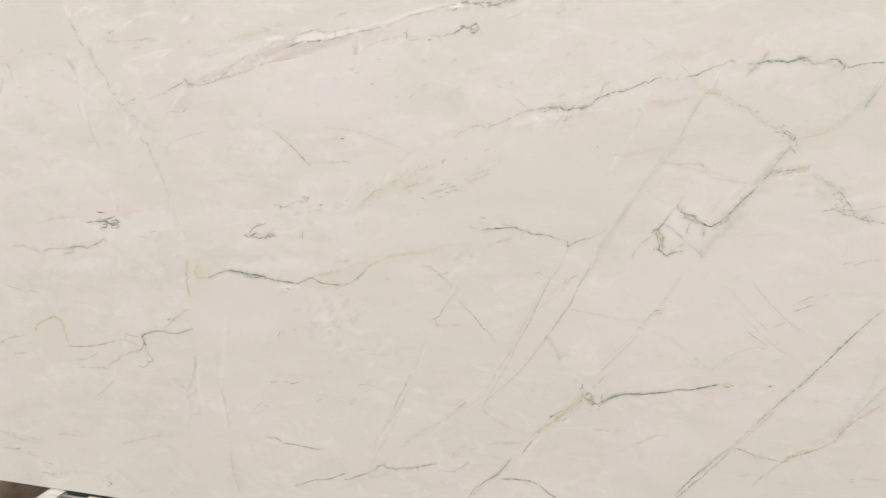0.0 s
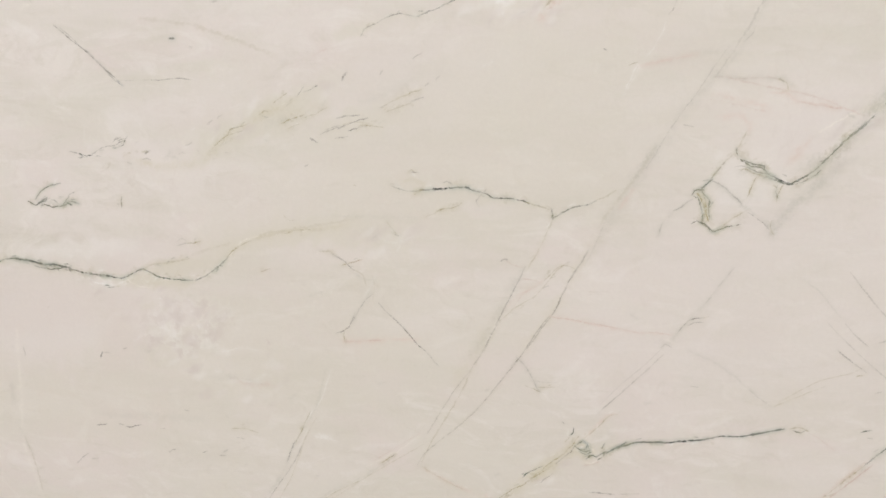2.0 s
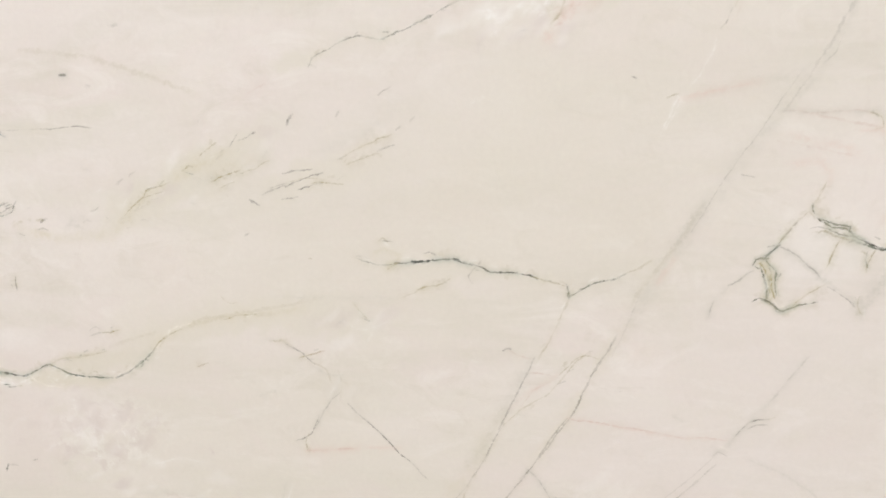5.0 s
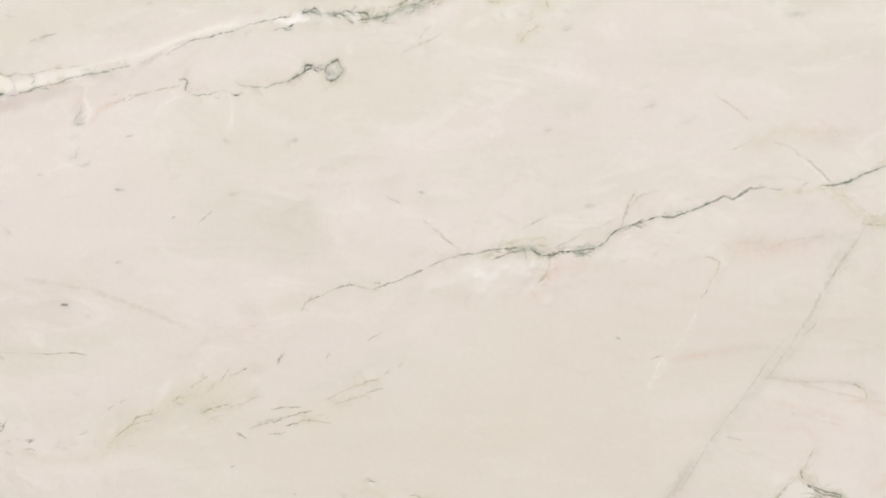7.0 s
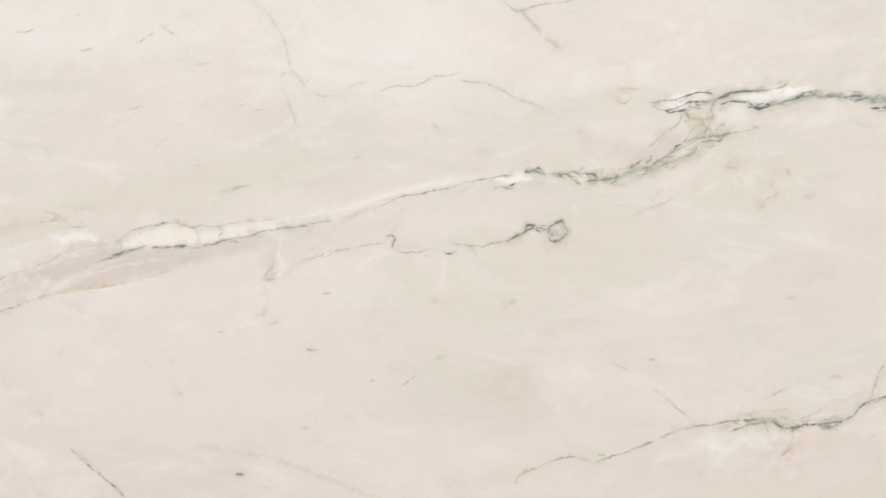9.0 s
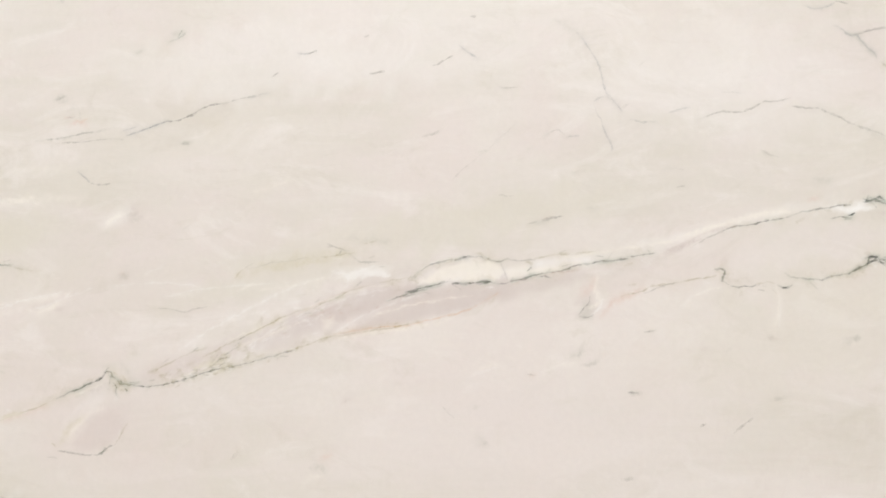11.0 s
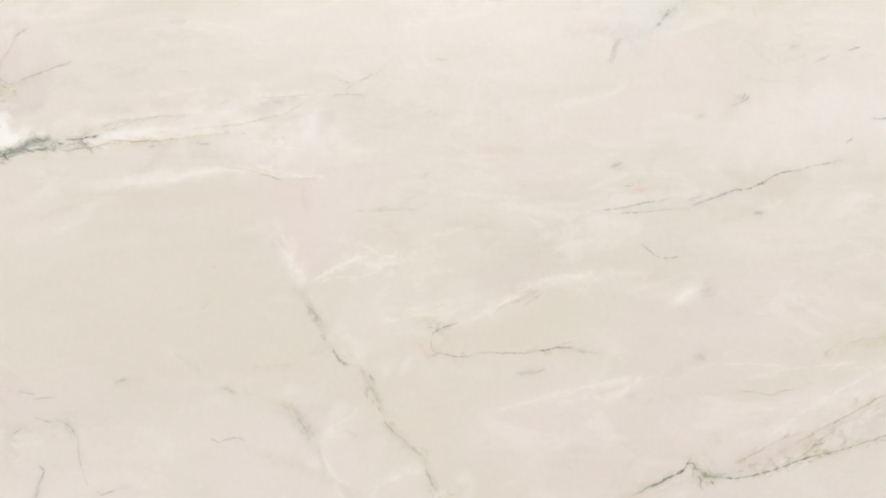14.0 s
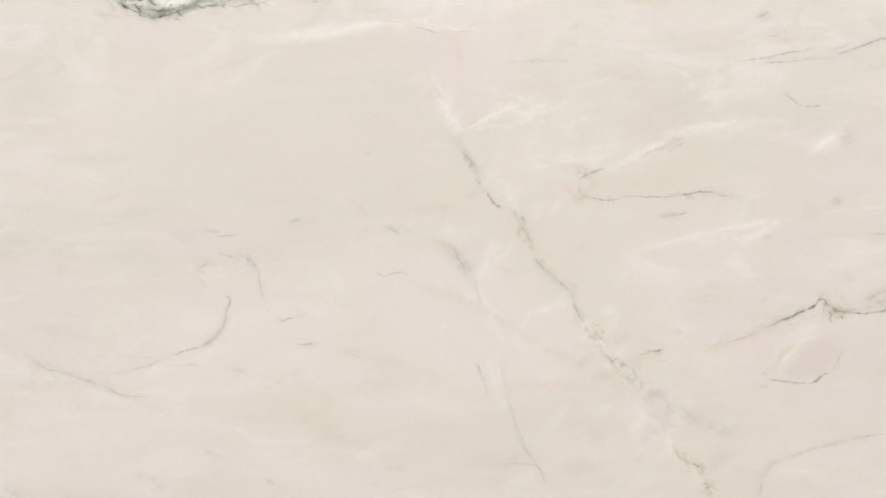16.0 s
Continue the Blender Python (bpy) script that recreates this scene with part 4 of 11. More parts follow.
# lower right
vein("dark", 2.42, 1, .8, .6, [(1.968, .46), (2.0, .477), (2.028, .488), (2.069, .491), (2.11, .498), (2.137, .504)])
vein("dark", 2.09, .79, .8, .5, [(2.131, .502), (2.157, .511), (2.184, .512), (2.217, .522), (2.249, .532)])
vein("grey", 1.76, .43, .6, .5, [(1.96, .535), (2.003, .583), (2.03, .614), (2.056, .645)])
vein("grey", 1.7, .25, .8, .9, [(2.11, .73), (2.124, .753), (2.137, .775), (2.151, .794)])
vein("grey", 1.6, .5, .5, .5, [(2.09, .697), (2.099, .702), (2.112, .703)])
vein("grey", 3.3, .43, .8, .8, [(2.163, .22), (2.195, .261), (2.227, .294), (2.265, .339), (2.29, .368)])
vein("grey", 2.42, .61, .8, .6, [(2.159, .221), (2.189, .255), (2.221, .289)])
vein("rose", 2.64, .68, .8, .8, [(2.277, .359), (2.314, .398), (2.351, .44), (2.386, .482)])
vein("olive", 2.42, .67, .8, .7, [(2.403, .348), (2.424, .365), (2.461, .383), (2.496, .402), (2.52, .418)])
vein("olive", 3.3, .49, .8, .8, [(2.514, .415), (2.542, .456), (2.575, .487), (2.622, .525)])
vein("grey", 3.3, .3, 1, 1, [(2.403, .348), (2.364, .312), (2.34, .282)])
vein("grey", 3.3, .3, 1, 1, [(2.53, .447), (2.574, .507), (2.619, .566)])
vein("grey", 1.54, .37, .5, .5, [(2.312, .794), (2.353, .745), (2.399, .699), (2.425, .671)])
vein("grey", 1.54, .3, .5, .5, [(2.291, .713), (2.338, .668), (2.384, .629), (2.416, .611)])
vein("grey", 1.98, .43, .6, .5, [(2.408, .741), (2.438, .759), (2.461, .768)])
vein("grey", 1.98, .61, .6, .5, [(2.409, .725), (2.433, .736), (2.457, .746)])
vein("grey", 2.64, .49, 1, .6, [(2.465, .511), (2.478, .509)])
vein("grey", 1.98, .49, .5, .5, [(2.552, .327), (2.564, .327)])
vein("grey", 1.76, .3, .5, .6, [(2.421, .742), (2.485, .772)])
# --- left part
vein("green", 1.98, .55, 1, .6, [(.823, .73), (.846, .741), (.875, .753), (.907, .759)])
vein("dark", 2.86, 1, 1, .8, [(.893, .757), (.931, .754), (.958, .748), (.986, .748), (1.013, .743)])
vein("dark", 1.98, .73, 1, .6, [(1.004, .744), (1.031, .737), (1.067, .732), (1.094, .73)])
vein("dark", 1.76, .73, 1.5, .5, [(.94, .744), (.976, .739), (1.013, .746)])
vein("dark", 2, .78, .8, .6, [(1.049, .737), (1.067, .733), (1.085, .732), (1.103, .729), (1.117, .729), (1.132, .736), (1.147, .744), (1.159, .748)])
vein("green", 2, .75, .8, .8, [(1.159, .748), (1.174, .741), (1.186, .735), (1.204, .732), (1.226, .731), (1.252, .731)])
vein("olive", 1.6, .45, .8, .8, [(1.162, .749), (1.177, .757), (1.204, .76), (1.236, .767)])
vein("green", 2, .7, .8, .8, [(1.257, .731), (1.277, .74), (1.295, .753), (1.312, .766), (1.324, .778)])
vein("olive", 2, .55, .8, .8, [(1.319, .773), (1.331, .787), (1.345, .797), (1.365, .806)])
vein("olive", 4, .2, 1, 1, [(1.36, .804), (1.395, .821), (1.445, .829), (1.5, .83)])
vein("white", 5, .9, 1.5, 1, [(1.055, .72), (1.077, .715), (1.101, .716), (1.121, .724)])
vein("grey", 1.6, .35, .6, .6, [(1.226, .792), (1.245, .798), (1.271, .801)])
vein("olive", 5, .2, 1, 1, [(1.255, .778), (1.3, .793), (1.326, .8)])
vein("olive", 1.98, .49, 1.5, .8, [(.793, .771), (.779, .75), (.788, .73), (.831, .736)])
vein("olive", 2.2, .37, 2, 1, [(.771, .494), (.772, .459), (.754, .401), (.737, .364)])
vein("olive", 3.3, .24, 1.5, 1, [(.859, .393), (.873, .342), (.881, .272)])
vein("grey", 1.54, .67, .4, .4, [(1.044, 1.163), (1.074, 1.138), (1.099, 1.119), (1.125, 1.095), (1.156, 1.069)])
vein("grey", 2.64, .49, .5, .6, [(1.25, 1.138), (1.257, 1.138)])
vein("dark", 3.3, .37, .5, .8, [(1.336, 1.284), (1.346, 1.284)])
vein("olive", 2.2, .43, 1, .8, [(1.527, .227), (1.576, .224), (1.624, .255)])
vein("grey", 3.3, .37, 1, .8, [(.889, .582), (.89, .565)])
vein("olive", 1.54, .3, .5, .5, [(1.468, .484), (1.447, .446), (1.431, .404), (1.411, .353), (1.377, .292), (1.335, .212)])
vein("olive", 1.76, .24, .8, .8, [(1.665, .45), (1.574, .386), (1.478, .311)])
vein("olive", 2.2, .3, .8, .8, [(1.661, .415), (1.68, .46), (1.72, .533), (1.749, .597)])
vein("grey", 1.54, .43, .6, .8, [(.013, .174), (.059, .165), (.116, .154)])
vein("olive", 2.75, .37, 1, .8, [(.062, .115), (.09, .114)])
vein("grey", 2.75, .43, 1, .8, [(.125, .108), (.166, .103)])
vein("grey", 2.2, .49, .8, .8, [(.186, .051), (.217, .047), (.236, .053)])
vein("grey", 2.2, .43, .8, .8, [(.247, .055), (.292, .06)])
vein("dark", 2.64, .49, 1.5, .8, [(.435, .055), (.451, .046), (.442, .037)])
vein("olive", 2.2, .37, 1, .8, [(.885, .219), (.891, .149), (.915, .08)])
# breccia diagonal
vein("olive", 4.18, .23, 3, 1, [(.637, 1.102), (.664, 1.051), (.691, .993), (.699, .943)])
vein("olive", 4.18, .15, 3, 1, [(.699, .943), (.726, .893), (.754, .851)])
vein("olive", 8.25, .13, 3, 1, [(.313, 1.342), (.395, 1.306), (.464, 1.262), (.543, 1.219)])
# hook
vein("grey", 2.4, .14, .8, .9, [(.59, 1.405), (.61, 1.407), (.621, 1.409)])
vein("olive", 4, .4, 1.5, 1, [(.577, 1.474), (.593, 1.482), (.606, 1.488), (.618, 1.49)])
vein("white", 6, .35, 1.5, 1, [(.564, 1.468), (.59, 1.485), (.629, 1.502), (.648, 1.506)])
vein("white", 3, .4, 1.5, 1, [(.41, 1.52), (.444, 1.525), (.474, 1.524), (.5, 1.544)])
vein("white", 5, .5, 1.5, 1, [(.755, 1.473), (.769, 1.481), (.789, 1.492)])
vein("grey", 8, .3, 2, 1, [(.785, 1.487), (.797, 1.48)])
vein("white", 2.5, .4, 1, 1, [(.608, 1.379), (.639, 1.386), (.671, 1.391), (.708, 1.395)])
vein("white", 2.5, .35, 1, 1, [(.688, 1.378), (.708, 1.391), (.746, 1.403)])
vein("olive", 2, .25, 1, 1, [(.602, 1.476), (.621, 1.487)])
vein("white", 4, .4, 1, 1, [(.385, 1.342), (.401, 1.35), (.419, 1.352)])
vein("grey", 2, .25, 1, .8, [(.782, 1.419), (.786, 1.413)])
vein("olive", 2, .15, 1.5, 1, [(.342, 1.385), (.36, 1.378), (.371, 1.363), (.383, 1.348), (.388, 1.324)])
vein("white", 4, .3, 1.5, 1, [(.388, 1.33), (.399, 1.312), (.417, 1.3)])
# white band and pink crack
vein("white", 4, .4, 1.5, 1, [(.159, 1.615), (.202, 1.619), (.238, 1.623), (.275, 1.629), (.29, 1.632)])
vein("white", 4, .45, 1.5, 1, [(.324, 1.634), (.349, 1.625), (.373, 1.619), (.398, 1.619)])
vein("white", 4, .35, 2, 1, [(.159, 1.67), (.19, 1.673), (.227, 1.675), (.276, 1.673), (.325, 1.668)])
vein("olive", 2.4, .3, 2, 1, [(.166, 1.676), (.19, 1.682), (.215, 1.688), (.251, 1.689)])
vein("olive", 2, .3, 2, 1, [(.251, 1.675), (.301, 1.677), (.35, 1.685), (.376, 1.697)])
vein("white", 4, .35, 2, 1, [(.276, 1.687), (.326, 1.701), (.376, 1.706), (.414, 1.709)])
vein("white", 4, .35, 2, 1, [(.325, 1.66), (.349, 1.653), (.386, 1.645)])
vein("grey", 1.4, .3, .5, .6, [(.332, 1.706), (.363, 1.706), (.389, 1.708)])
vein("grey", 2, .25, .6, .6, [(.41, 1.707), (.432, 1.706), (.442, 1.704)])
vein("grey", 1.6, .25, .6, .6, [(.452, 1.724), (.469, 1.741)])
vein("grey", 3, .25, .5, .6, [(.247, 1.792), (.253, 1.793)])
vein("grey", 2, .22, .5, .6, [(.428, 1.581), (.446, 1.581), (.477, 1.58)])
# the dark knot and its white lens
# grey-green cracks at the top
vein("bluegrey", 4, .22, 1.2, 1, [(.708, 1.733), (.712, 1.743), (.717, 1.754), (.725, 1.76), (.74, 1.76)])
vein("bluegrey", 6, .16, 1.2, 1, [(.779, 1.791), (.794, 1.807), (.809, 1.827)])
vein("grey", 3, .22, .5, .8, [(.519, 1.742), (.532, 1.741)])
vein("grey", 2, .18, .5, .8, [(.51, 1.686), (.529, 1.677)])
vein("grey", 2, .22, .5, .8, [(.9, 1.744), (.912, 1.744)])
# lower left arcs
vein("olive", 2, .35, .8, .8, [(-0.043, 1.229), (-0.027, 1.22), (-0.011, 1.217), (.006, 1.216)])
vein("grey", 1.8, .35, .6, .7, [(.182, 1.273), (.195, 1.273), (.208, 1.274)])
vein("rose", 1.8, .31, .6, .8, [(.23, 1.264), (.262, 1.255), (.301, 1.251)])
vein("grey", 2, .16, 2, 1, [(.349, 1.383), (.362, 1.374), (.374, 1.363), (.386, 1.345)])
vein("grey", 4, .14, 1, .8, [(-0.167, 1.111), (-0.159, 1.107), (-0.15, 1.098)])
vein("olive", 1.6, .2, .6, .8, [(.034, 1.251), (.067, 1.253)])
vein("olive", 2, .2, .8, .8, [(.1, 1.247), (.119, 1.243)])
vein("white", 8, .4, 1, 1, [(.399, 1.249), (.402, 1.236), (.408, 1.211), (.414, 1.198)])
vein("olive", 1.6, .25, .8, .8, [(.412, 1.132), (.437, 1.133), (.453, 1.127), (.459, 1.108)])
vein("white", 3, .35, 1, 1, [(.246, 1.142), (.272, 1.158), (.305, 1.167)])
vein("grey", 3, .22, .8, 1, [(.141, 1.118), (.154, 1.11)])
vein("grey", 3, .18, .8, 1, [(.07, 1.153), (.089, 1.146)])
vein("rose", 3, .38, .8, 1, [(.695, 1.092), (.699, 1.114), (.708, 1.127), (.73, 1.138)])
vein("grey", 2, .2, .8, .9, [(.727, 1.136), (.754, 1.145), (.791, 1.155), (.833, 1.161)])
vein("rose", 3, .31, .8, 1, [(.608, 1.195), (.632, 1.175), (.663, 1.162)])
vein("white", 4, .4, 1.5, 1, [(.435, 1.283), (.445, 1.298), (.467, 1.308), (.492, 1.314)])
vein("white", 3, .35, 1.5, 1, [(.404, 1.3), (.41, 1.281), (.416, 1.274)])
# smears beside the knots
vein("green", 8.8, .15, 4, 1, [(2.473, .971), (2.508, .969), (2.555, .953)])
# splinters
shatter("olive", 2, .3, 9, 24, [(0.166, 1.668), (0.214, 1.669), (0.263, 1.671), (0.313, 1.672), (0.362, 1.659)])
shatter("white", 3, .5, 9, 24, [(0.166, 1.673), (0.214, 1.673), (0.263, 1.673), (0.313, 1.668), (0.362, 1.656)])
shatter("olive", 2.2, .3, 14, 20, [(1.804, 1.475), (1.829, 1.462), (1.854, 1.468), (1.878, 1.455)])
shatter("white", 2.2, .5, 14, 22, [(1.866, 1.531), (1.816, 1.475), (1.854, 1.449), (1.891, 1.461)])
shatter("dark", 1.4, .6, 4, 16, [(0.893, 0.755), (0.949, 0.75), (1.004, 0.744)])
shatter("green", 1.3, .5, 7, 10, [(1.049, 0.953), (1.088, 0.95), (1.15, 0.975)])
shatter("green", 1.3, .4, 9, 26, [(2.472, 0.978), (2.501, 0.978), (2.52, 0.962), (2.556, 0.949)])
shatter("green", 1.4, .45, 7, 16, [(2.301, 1.011), (2.336, 1.051), (2.372, 1.059), (2.401, 1.065)])
shatter("white", 2.5, .7, 8, 16, [(2.301, 1.011), (2.348, 1.055), (2.396, 1.062)])
shatter("white", 2.5, .6, 7, 16, [(1.013, 0.728), (1.085, 0.723), (1.173, 0.73)])
shatter("white", 2.5, .6, 7, 12, [(0.741, 0.766), (0.769, 0.716), (0.788, 0.734)])
shatter("white", 3, .5, 14, 20, [(0.383, 1.533), (0.419, 1.52), (0.474, 1.524), (0.507, 1.547)])
shatter("olive", 1.8, .45, 6, 26, [(0.855, 1.303), (0.88, 1.314), (0.899, 1.325), (0.919, 1.337)])
shatter("white", 2.2, .6, 6, 24, [(0.855, 1.303), (0.88, 1.314), (0.912, 1.326), (0.95, 1.344)])
shatter("olive", 1.5, .35, 8, 24, [(0.951, 1.35), (1.001, 1.375), (1.052, 1.393), (1.101, 1.404)])
shatter("olive", 1.5, .35, 6, 20, [(1.026, 1.35), (1.088, 1.358), (1.15, 1.367), (1.199, 1.388)])
# diagonals running down to the base
vein("grey", 1.6, .55, .8, .6, [(1.874, .7), (1.851, .665), (1.831, .629), (1.815, .609)])
vein("grey", 1.5, .45, .8, .7, [(1.831, .629), (1.803, .588), (1.774, .546), (1.757, .525)])
vein("grey", 1.5, .34, .8, .8, [(1.761, .528), (1.74, .505), (1.718, .482), (1.696, .462), (1.666, .432), (1.653, .408)])
vein("olive", 5, .1, 1, 1, [(1.831, .629), (1.786, .56), (1.735, .502), (1.666, .432)])
vein("grey", 1.4, .4, .8, .7, [(1.795, .689), (1.782, .665), (1.765, .629), (1.744, .592)])
vein("grey", 1.5, .36, 1, .8, [(1.744, .592), (1.723, .564), (1.701, .526), (1.682, .491), (1.671, .471)])
vein("olive", 5, .1, 1, 1, [(1.794, .682), (1.753, .61), (1.701, .526), (1.671, .471)])
vein("rose", 1.4, .38, .8, .6, [(1.817, .715), (1.831, .736), (1.849, .747), (1.864, .755)])
vein("grey", 1.4, .25, .8, .6, [(1.853, .586), (1.873, .583), (1.892, .585)])
vein("grey", 1.4, .2, .5, .6, [(2.063, .668), (2.03, .627), (1.989, .584), (1.962, .549)])
vein("white", 2.5, .4, .8, .8, [(1.971, 1.048), (1.982, 1.072), (1.992, 1.095)])
vein("rose", 1.6, .31, .8, .8, [(1.568, .406), (1.603, .43), (1.63, .451), (1.657, .47)])
vein("olive", 1.5, .28, .8, .7, [(2.226, .567), (2.259, .586), (2.303, .611)])
# olive wisps of the upper band
vein("grey", 1.8, .3, .8, .8, [(1.323, 1.012), (1.332, 1.018)])
vein("olive", 4, .18, 1.5, 1, [(1.365, .807), (1.428, .825), (1.493, .839), (1.558, .852)])
vein("olive", 1.3, .35, 1, .8, [(1.164, .755), (1.197, .761), (1.235, .767), (1.249, .771)])
shatter("grey", 1.8, .3, 12, 24, [(1.158, 0.959), (1.221, 0.959), (1.299, 0.951), (1.368, 0.996), (1.463, 1.031)])
shatter("white", 2.5, .6, 8, 26, [(1.091, 0.716), (1.132, 0.729), (1.174, 0.725), (1.235, 0.737)])
shatter("olive", 1.6, .4, 5, 24, [(1.114, 0.725), (1.16, 0.742), (1.21, 0.737), (1.269, 0.741), (1.325, 0.782)])
vein("white", 4, .45, 1.5, .8, [(1.297, .6), (1.337, .609), (1.376, .605)])
vein("white", 5, .5, 1.5, .8, [(1.312, .546), (1.347, .546), (1.368, .553)])
vein("white", 4, .4, 1.5, .8, [(1.588, .824), (1.619, .812), (1.651, .824)])
# left part of the knot
vein("grey", 9, .45, 3, 1, [(-0.092, 1.697), (-0.07, 1.696), (-0.051, 1.696), (-0.036, 1.688)])
vein("green", 8, .35, 3, 1, [(-0.088, 1.704), (-0.069, 1.705), (-0.052, 1.707)])
vein("dark", 1.8, .7, 1.5, .7, [(-0.091, 1.707), (-0.076, 1.706), (-0.063, 1.71), (-0.056, 1.707), (-0.05, 1.702)])
vein("dark", 1.8, .75, 1.5, .7, [(-0.091, 1.692), (-0.081, 1.689), (-0.073, 1.692), (-0.06, 1.696), (-0.052, 1.698), (-0.044, 1.693)])
vein("dark", 1.8, .75, 1.5, .7, [(-0.06, 1.689), (-0.05, 1.686), (-0.04, 1.686), (-0.034, 1.684)])
shatter("dark", 1.5, .7, 6, 34, [(-0.091, 1.704), (-0.069, 1.705), (-0.051, 1.701), (-0.039, 1.689)])
shatter("dark", 1.5, .7, 5, 34, [(-0.091, 1.692), (-0.07, 1.692), (-0.051, 1.693), (-0.03, 1.68)])
shatter("grey", 2, .6, 7, 30, [(-0.091, 1.698), (-0.063, 1.698), (-0.039, 1.687)])
shatter("white", 2.4, .75, 6, 26, [(-0.088, 1.699), (-0.064, 1.693), (-0.045, 1.696), (-0.029, 1.685), (-0.008, 1.667)])
vein("rust", 2.4, .45, 1, .8, [(-0.077, 1.709), (-0.063, 1.715), (-0.054, 1.717), (-0.041, 1.719), (-0.032, 1.726), (-0.021, 1.732)])
vein("rust", 3, .35, 1.5, .9, [(-0.066, 1.716), (-0.057, 1.72), (-0.05, 1.718)])
vein("rose", 1.6, .44, 1, .7, [(-0.09, 1.717), (-0.069, 1.722), (-0.05, 1.731), (-0.031, 1.738), (-0.012, 1.744)])
shatter("white", 2.4, .6, 9, 24, [(2.434, 1.016), (2.483, 0.997), (2.508, 0.972), (2.555, 0.953)])
vein("white", 4, .5, 1.5, .9, [(.847, 1.334), (.887, 1.358), (.931, 1.381), (.974, 1.401), (1.007, 1.411)])
vein("white", 3, .4, 1.5, .9, [(.967, 1.358), (1.005, 1.377), (1.048, 1.392), (1.079, 1.396)])
shatter("white", 2.4, .55, 8, 26, [(0.925, 1.365), (0.979, 1.391), (1.033, 1.403), (1.085, 1.412)])
shatter("olive", 1.6, .45, 5, 18, [(0.819, 1.302), (0.865, 1.312), (0.904, 1.319), (0.943, 1.328)])
shatter("dark", 1.2, .4, 3, 8, [(0.845, 1.306), (0.871, 1.313), (0.897, 1.318)])
shatter("white", 2.2, .6, 6, 22, [(0.819, 1.305), (0.878, 1.323), (0.943, 1.344), (1.008, 1.368)])
shatter("rose", 2.4, .3, 8, 16, [(0.943, 1.344), (1.008, 1.361), (1.073, 1.376), (1.124, 1.391)])
vein("olive", 4.4, .22, 1.2, 1, [(.013, .18), (.071, .17), (.152, .164), (.208, .162)])
vein("grey", 2.2, .43, 1, .8, [(.027, .118), (.06, .118), (.093, .118)])
vein("rose", 3.3, .49, 1, .9, [(.671, .398), (.686, .386)])
vein("rose", 3.3, .49, 1, .9, [(.714, .394), (.73, .385)])
vein("grey", 3.3, .3, 1, .9, [(.737, .357), (.761, .374)])
vein("grey", 3.3, .34, 1, .9, [(.755, .304), (.783, .315)])
vein("olive", 3.3, .24, 1.2, .9, [(.738, .382), (.752, .33), (.742, .257)])
shatter("grey", 1.6, .3, 9, 26, [(0.169, 0.076), (0.304, 0.077), (0.435, 0.065), (0.562, 0.053)])
shatter("olive", 1.6, .25, 9, 24, [(0.37, 0.076), (0.501, 0.101), (0.586, 0.13), (0.731, 0.184)])
shatter("white", 2, .6, 4, 14, [(1.107, 1.395), (1.181, 1.407), (1.253, 1.412), (1.325, 1.425)])
shatter("white", 2, .6, 4, 18, [(1.423, 1.457), (1.491, 1.468), (1.558, 1.477), (1.624, 1.478)])

# wisps and hair cracks of the middle of the face
vein("grey", 1.6, .60, .6, .4, [(1.211, 1.074), (1.225, 1.073), (1.241, 1.075), (1.26, 1.076), (1.275, 1.075), (1.285, 1.074)])
vein("grey", 1, .30, .6, .4, [(1.148, 1.073), (1.179, 1.073), (1.211, 1.074)])
vein("bluegrey", 2, .60, 1, .5, [(1.148, 1.074), (1.153, 1.068), (1.158, 1.065)])
vein("olive", 1.5, .60, 1.2, .5, [(1.309, 0.961), (1.316, 0.969), (1.328, 0.978), (1.34, 0.985), (1.344, 0.993), (1.356, 0.997), (1.368, 1), (1.378, 1.004)])
vein("olive", 1.2, .48, 1.2, .5, [(1.337, 0.984), (1.351, 0.988), (1.367, 0.992)])
vein("grey", 1.3, .48, 1.2, .5, [(1.343, 0.994), (1.354, 0.998), (1.364, 1)])
vein("khaki", 9, .35, 2, 1, [(1.304, 0.954), (1.343, 0.988), (1.393, 1.014), (1.433, 1.032), (1.48, 1.053)])
vein("khaki", 16, .3, 2, 1, [(1.385, 1.014), (1.417, 1.026), (1.455, 1.024), (1.501, 1.031)])
vein("khaki", 10, .3, 2, 1, [(1.17, 0.937), (1.233, 0.931), (1.29, 0.939), (1.333, 0.969)])
vein("olive", 2, .42, 1.5, .5, [(1.397, 1.019), (1.406, 1.024), (1.411, 1.023)])
vein("olive", 1.4, .48, 1.2, .5, [(1.422, 1.037), (1.435, 1.046), (1.446, 1.053)])
vein("grey", 1.6, .66, .8, .5, [(1.463, 1.047), (1.468, 1.054), (1.475, 1.062)])
vein("grey", 1.4, .54, .8, .5, [(1.474, 1.054), (1.485, 1.058), (1.492, 1.062), (1.498, 1.064)])
vein("grey", 2.4, .60, .6, .5, [(1.493, 1.062), (1.498, 1.064)])
vein("grey", 3, .72, .6, .5, [(1.538, 1.072), (1.542, 1.078), (1.545, 1.083)])
vein("grey", 1.4, .42, .8, .5, [(1.543, 1.079), (1.548, 1.085)])
vein("olive", 1.3, .60, 1.2, .5, [(1.446, 0.996), (1.454, 1.001), (1.464, 1.004)])
vein("olive", 1.4, .66, 1.2, .5, [(1.434, 1.004), (1.446, 1.01), (1.46, 1.015), (1.474, 1.019)])
vein("olive", 1.3, .48, 1.2, .5, [(1.473, 1.015), (1.489, 1.019), (1.5, 1.024), (1.512, 1.03)])
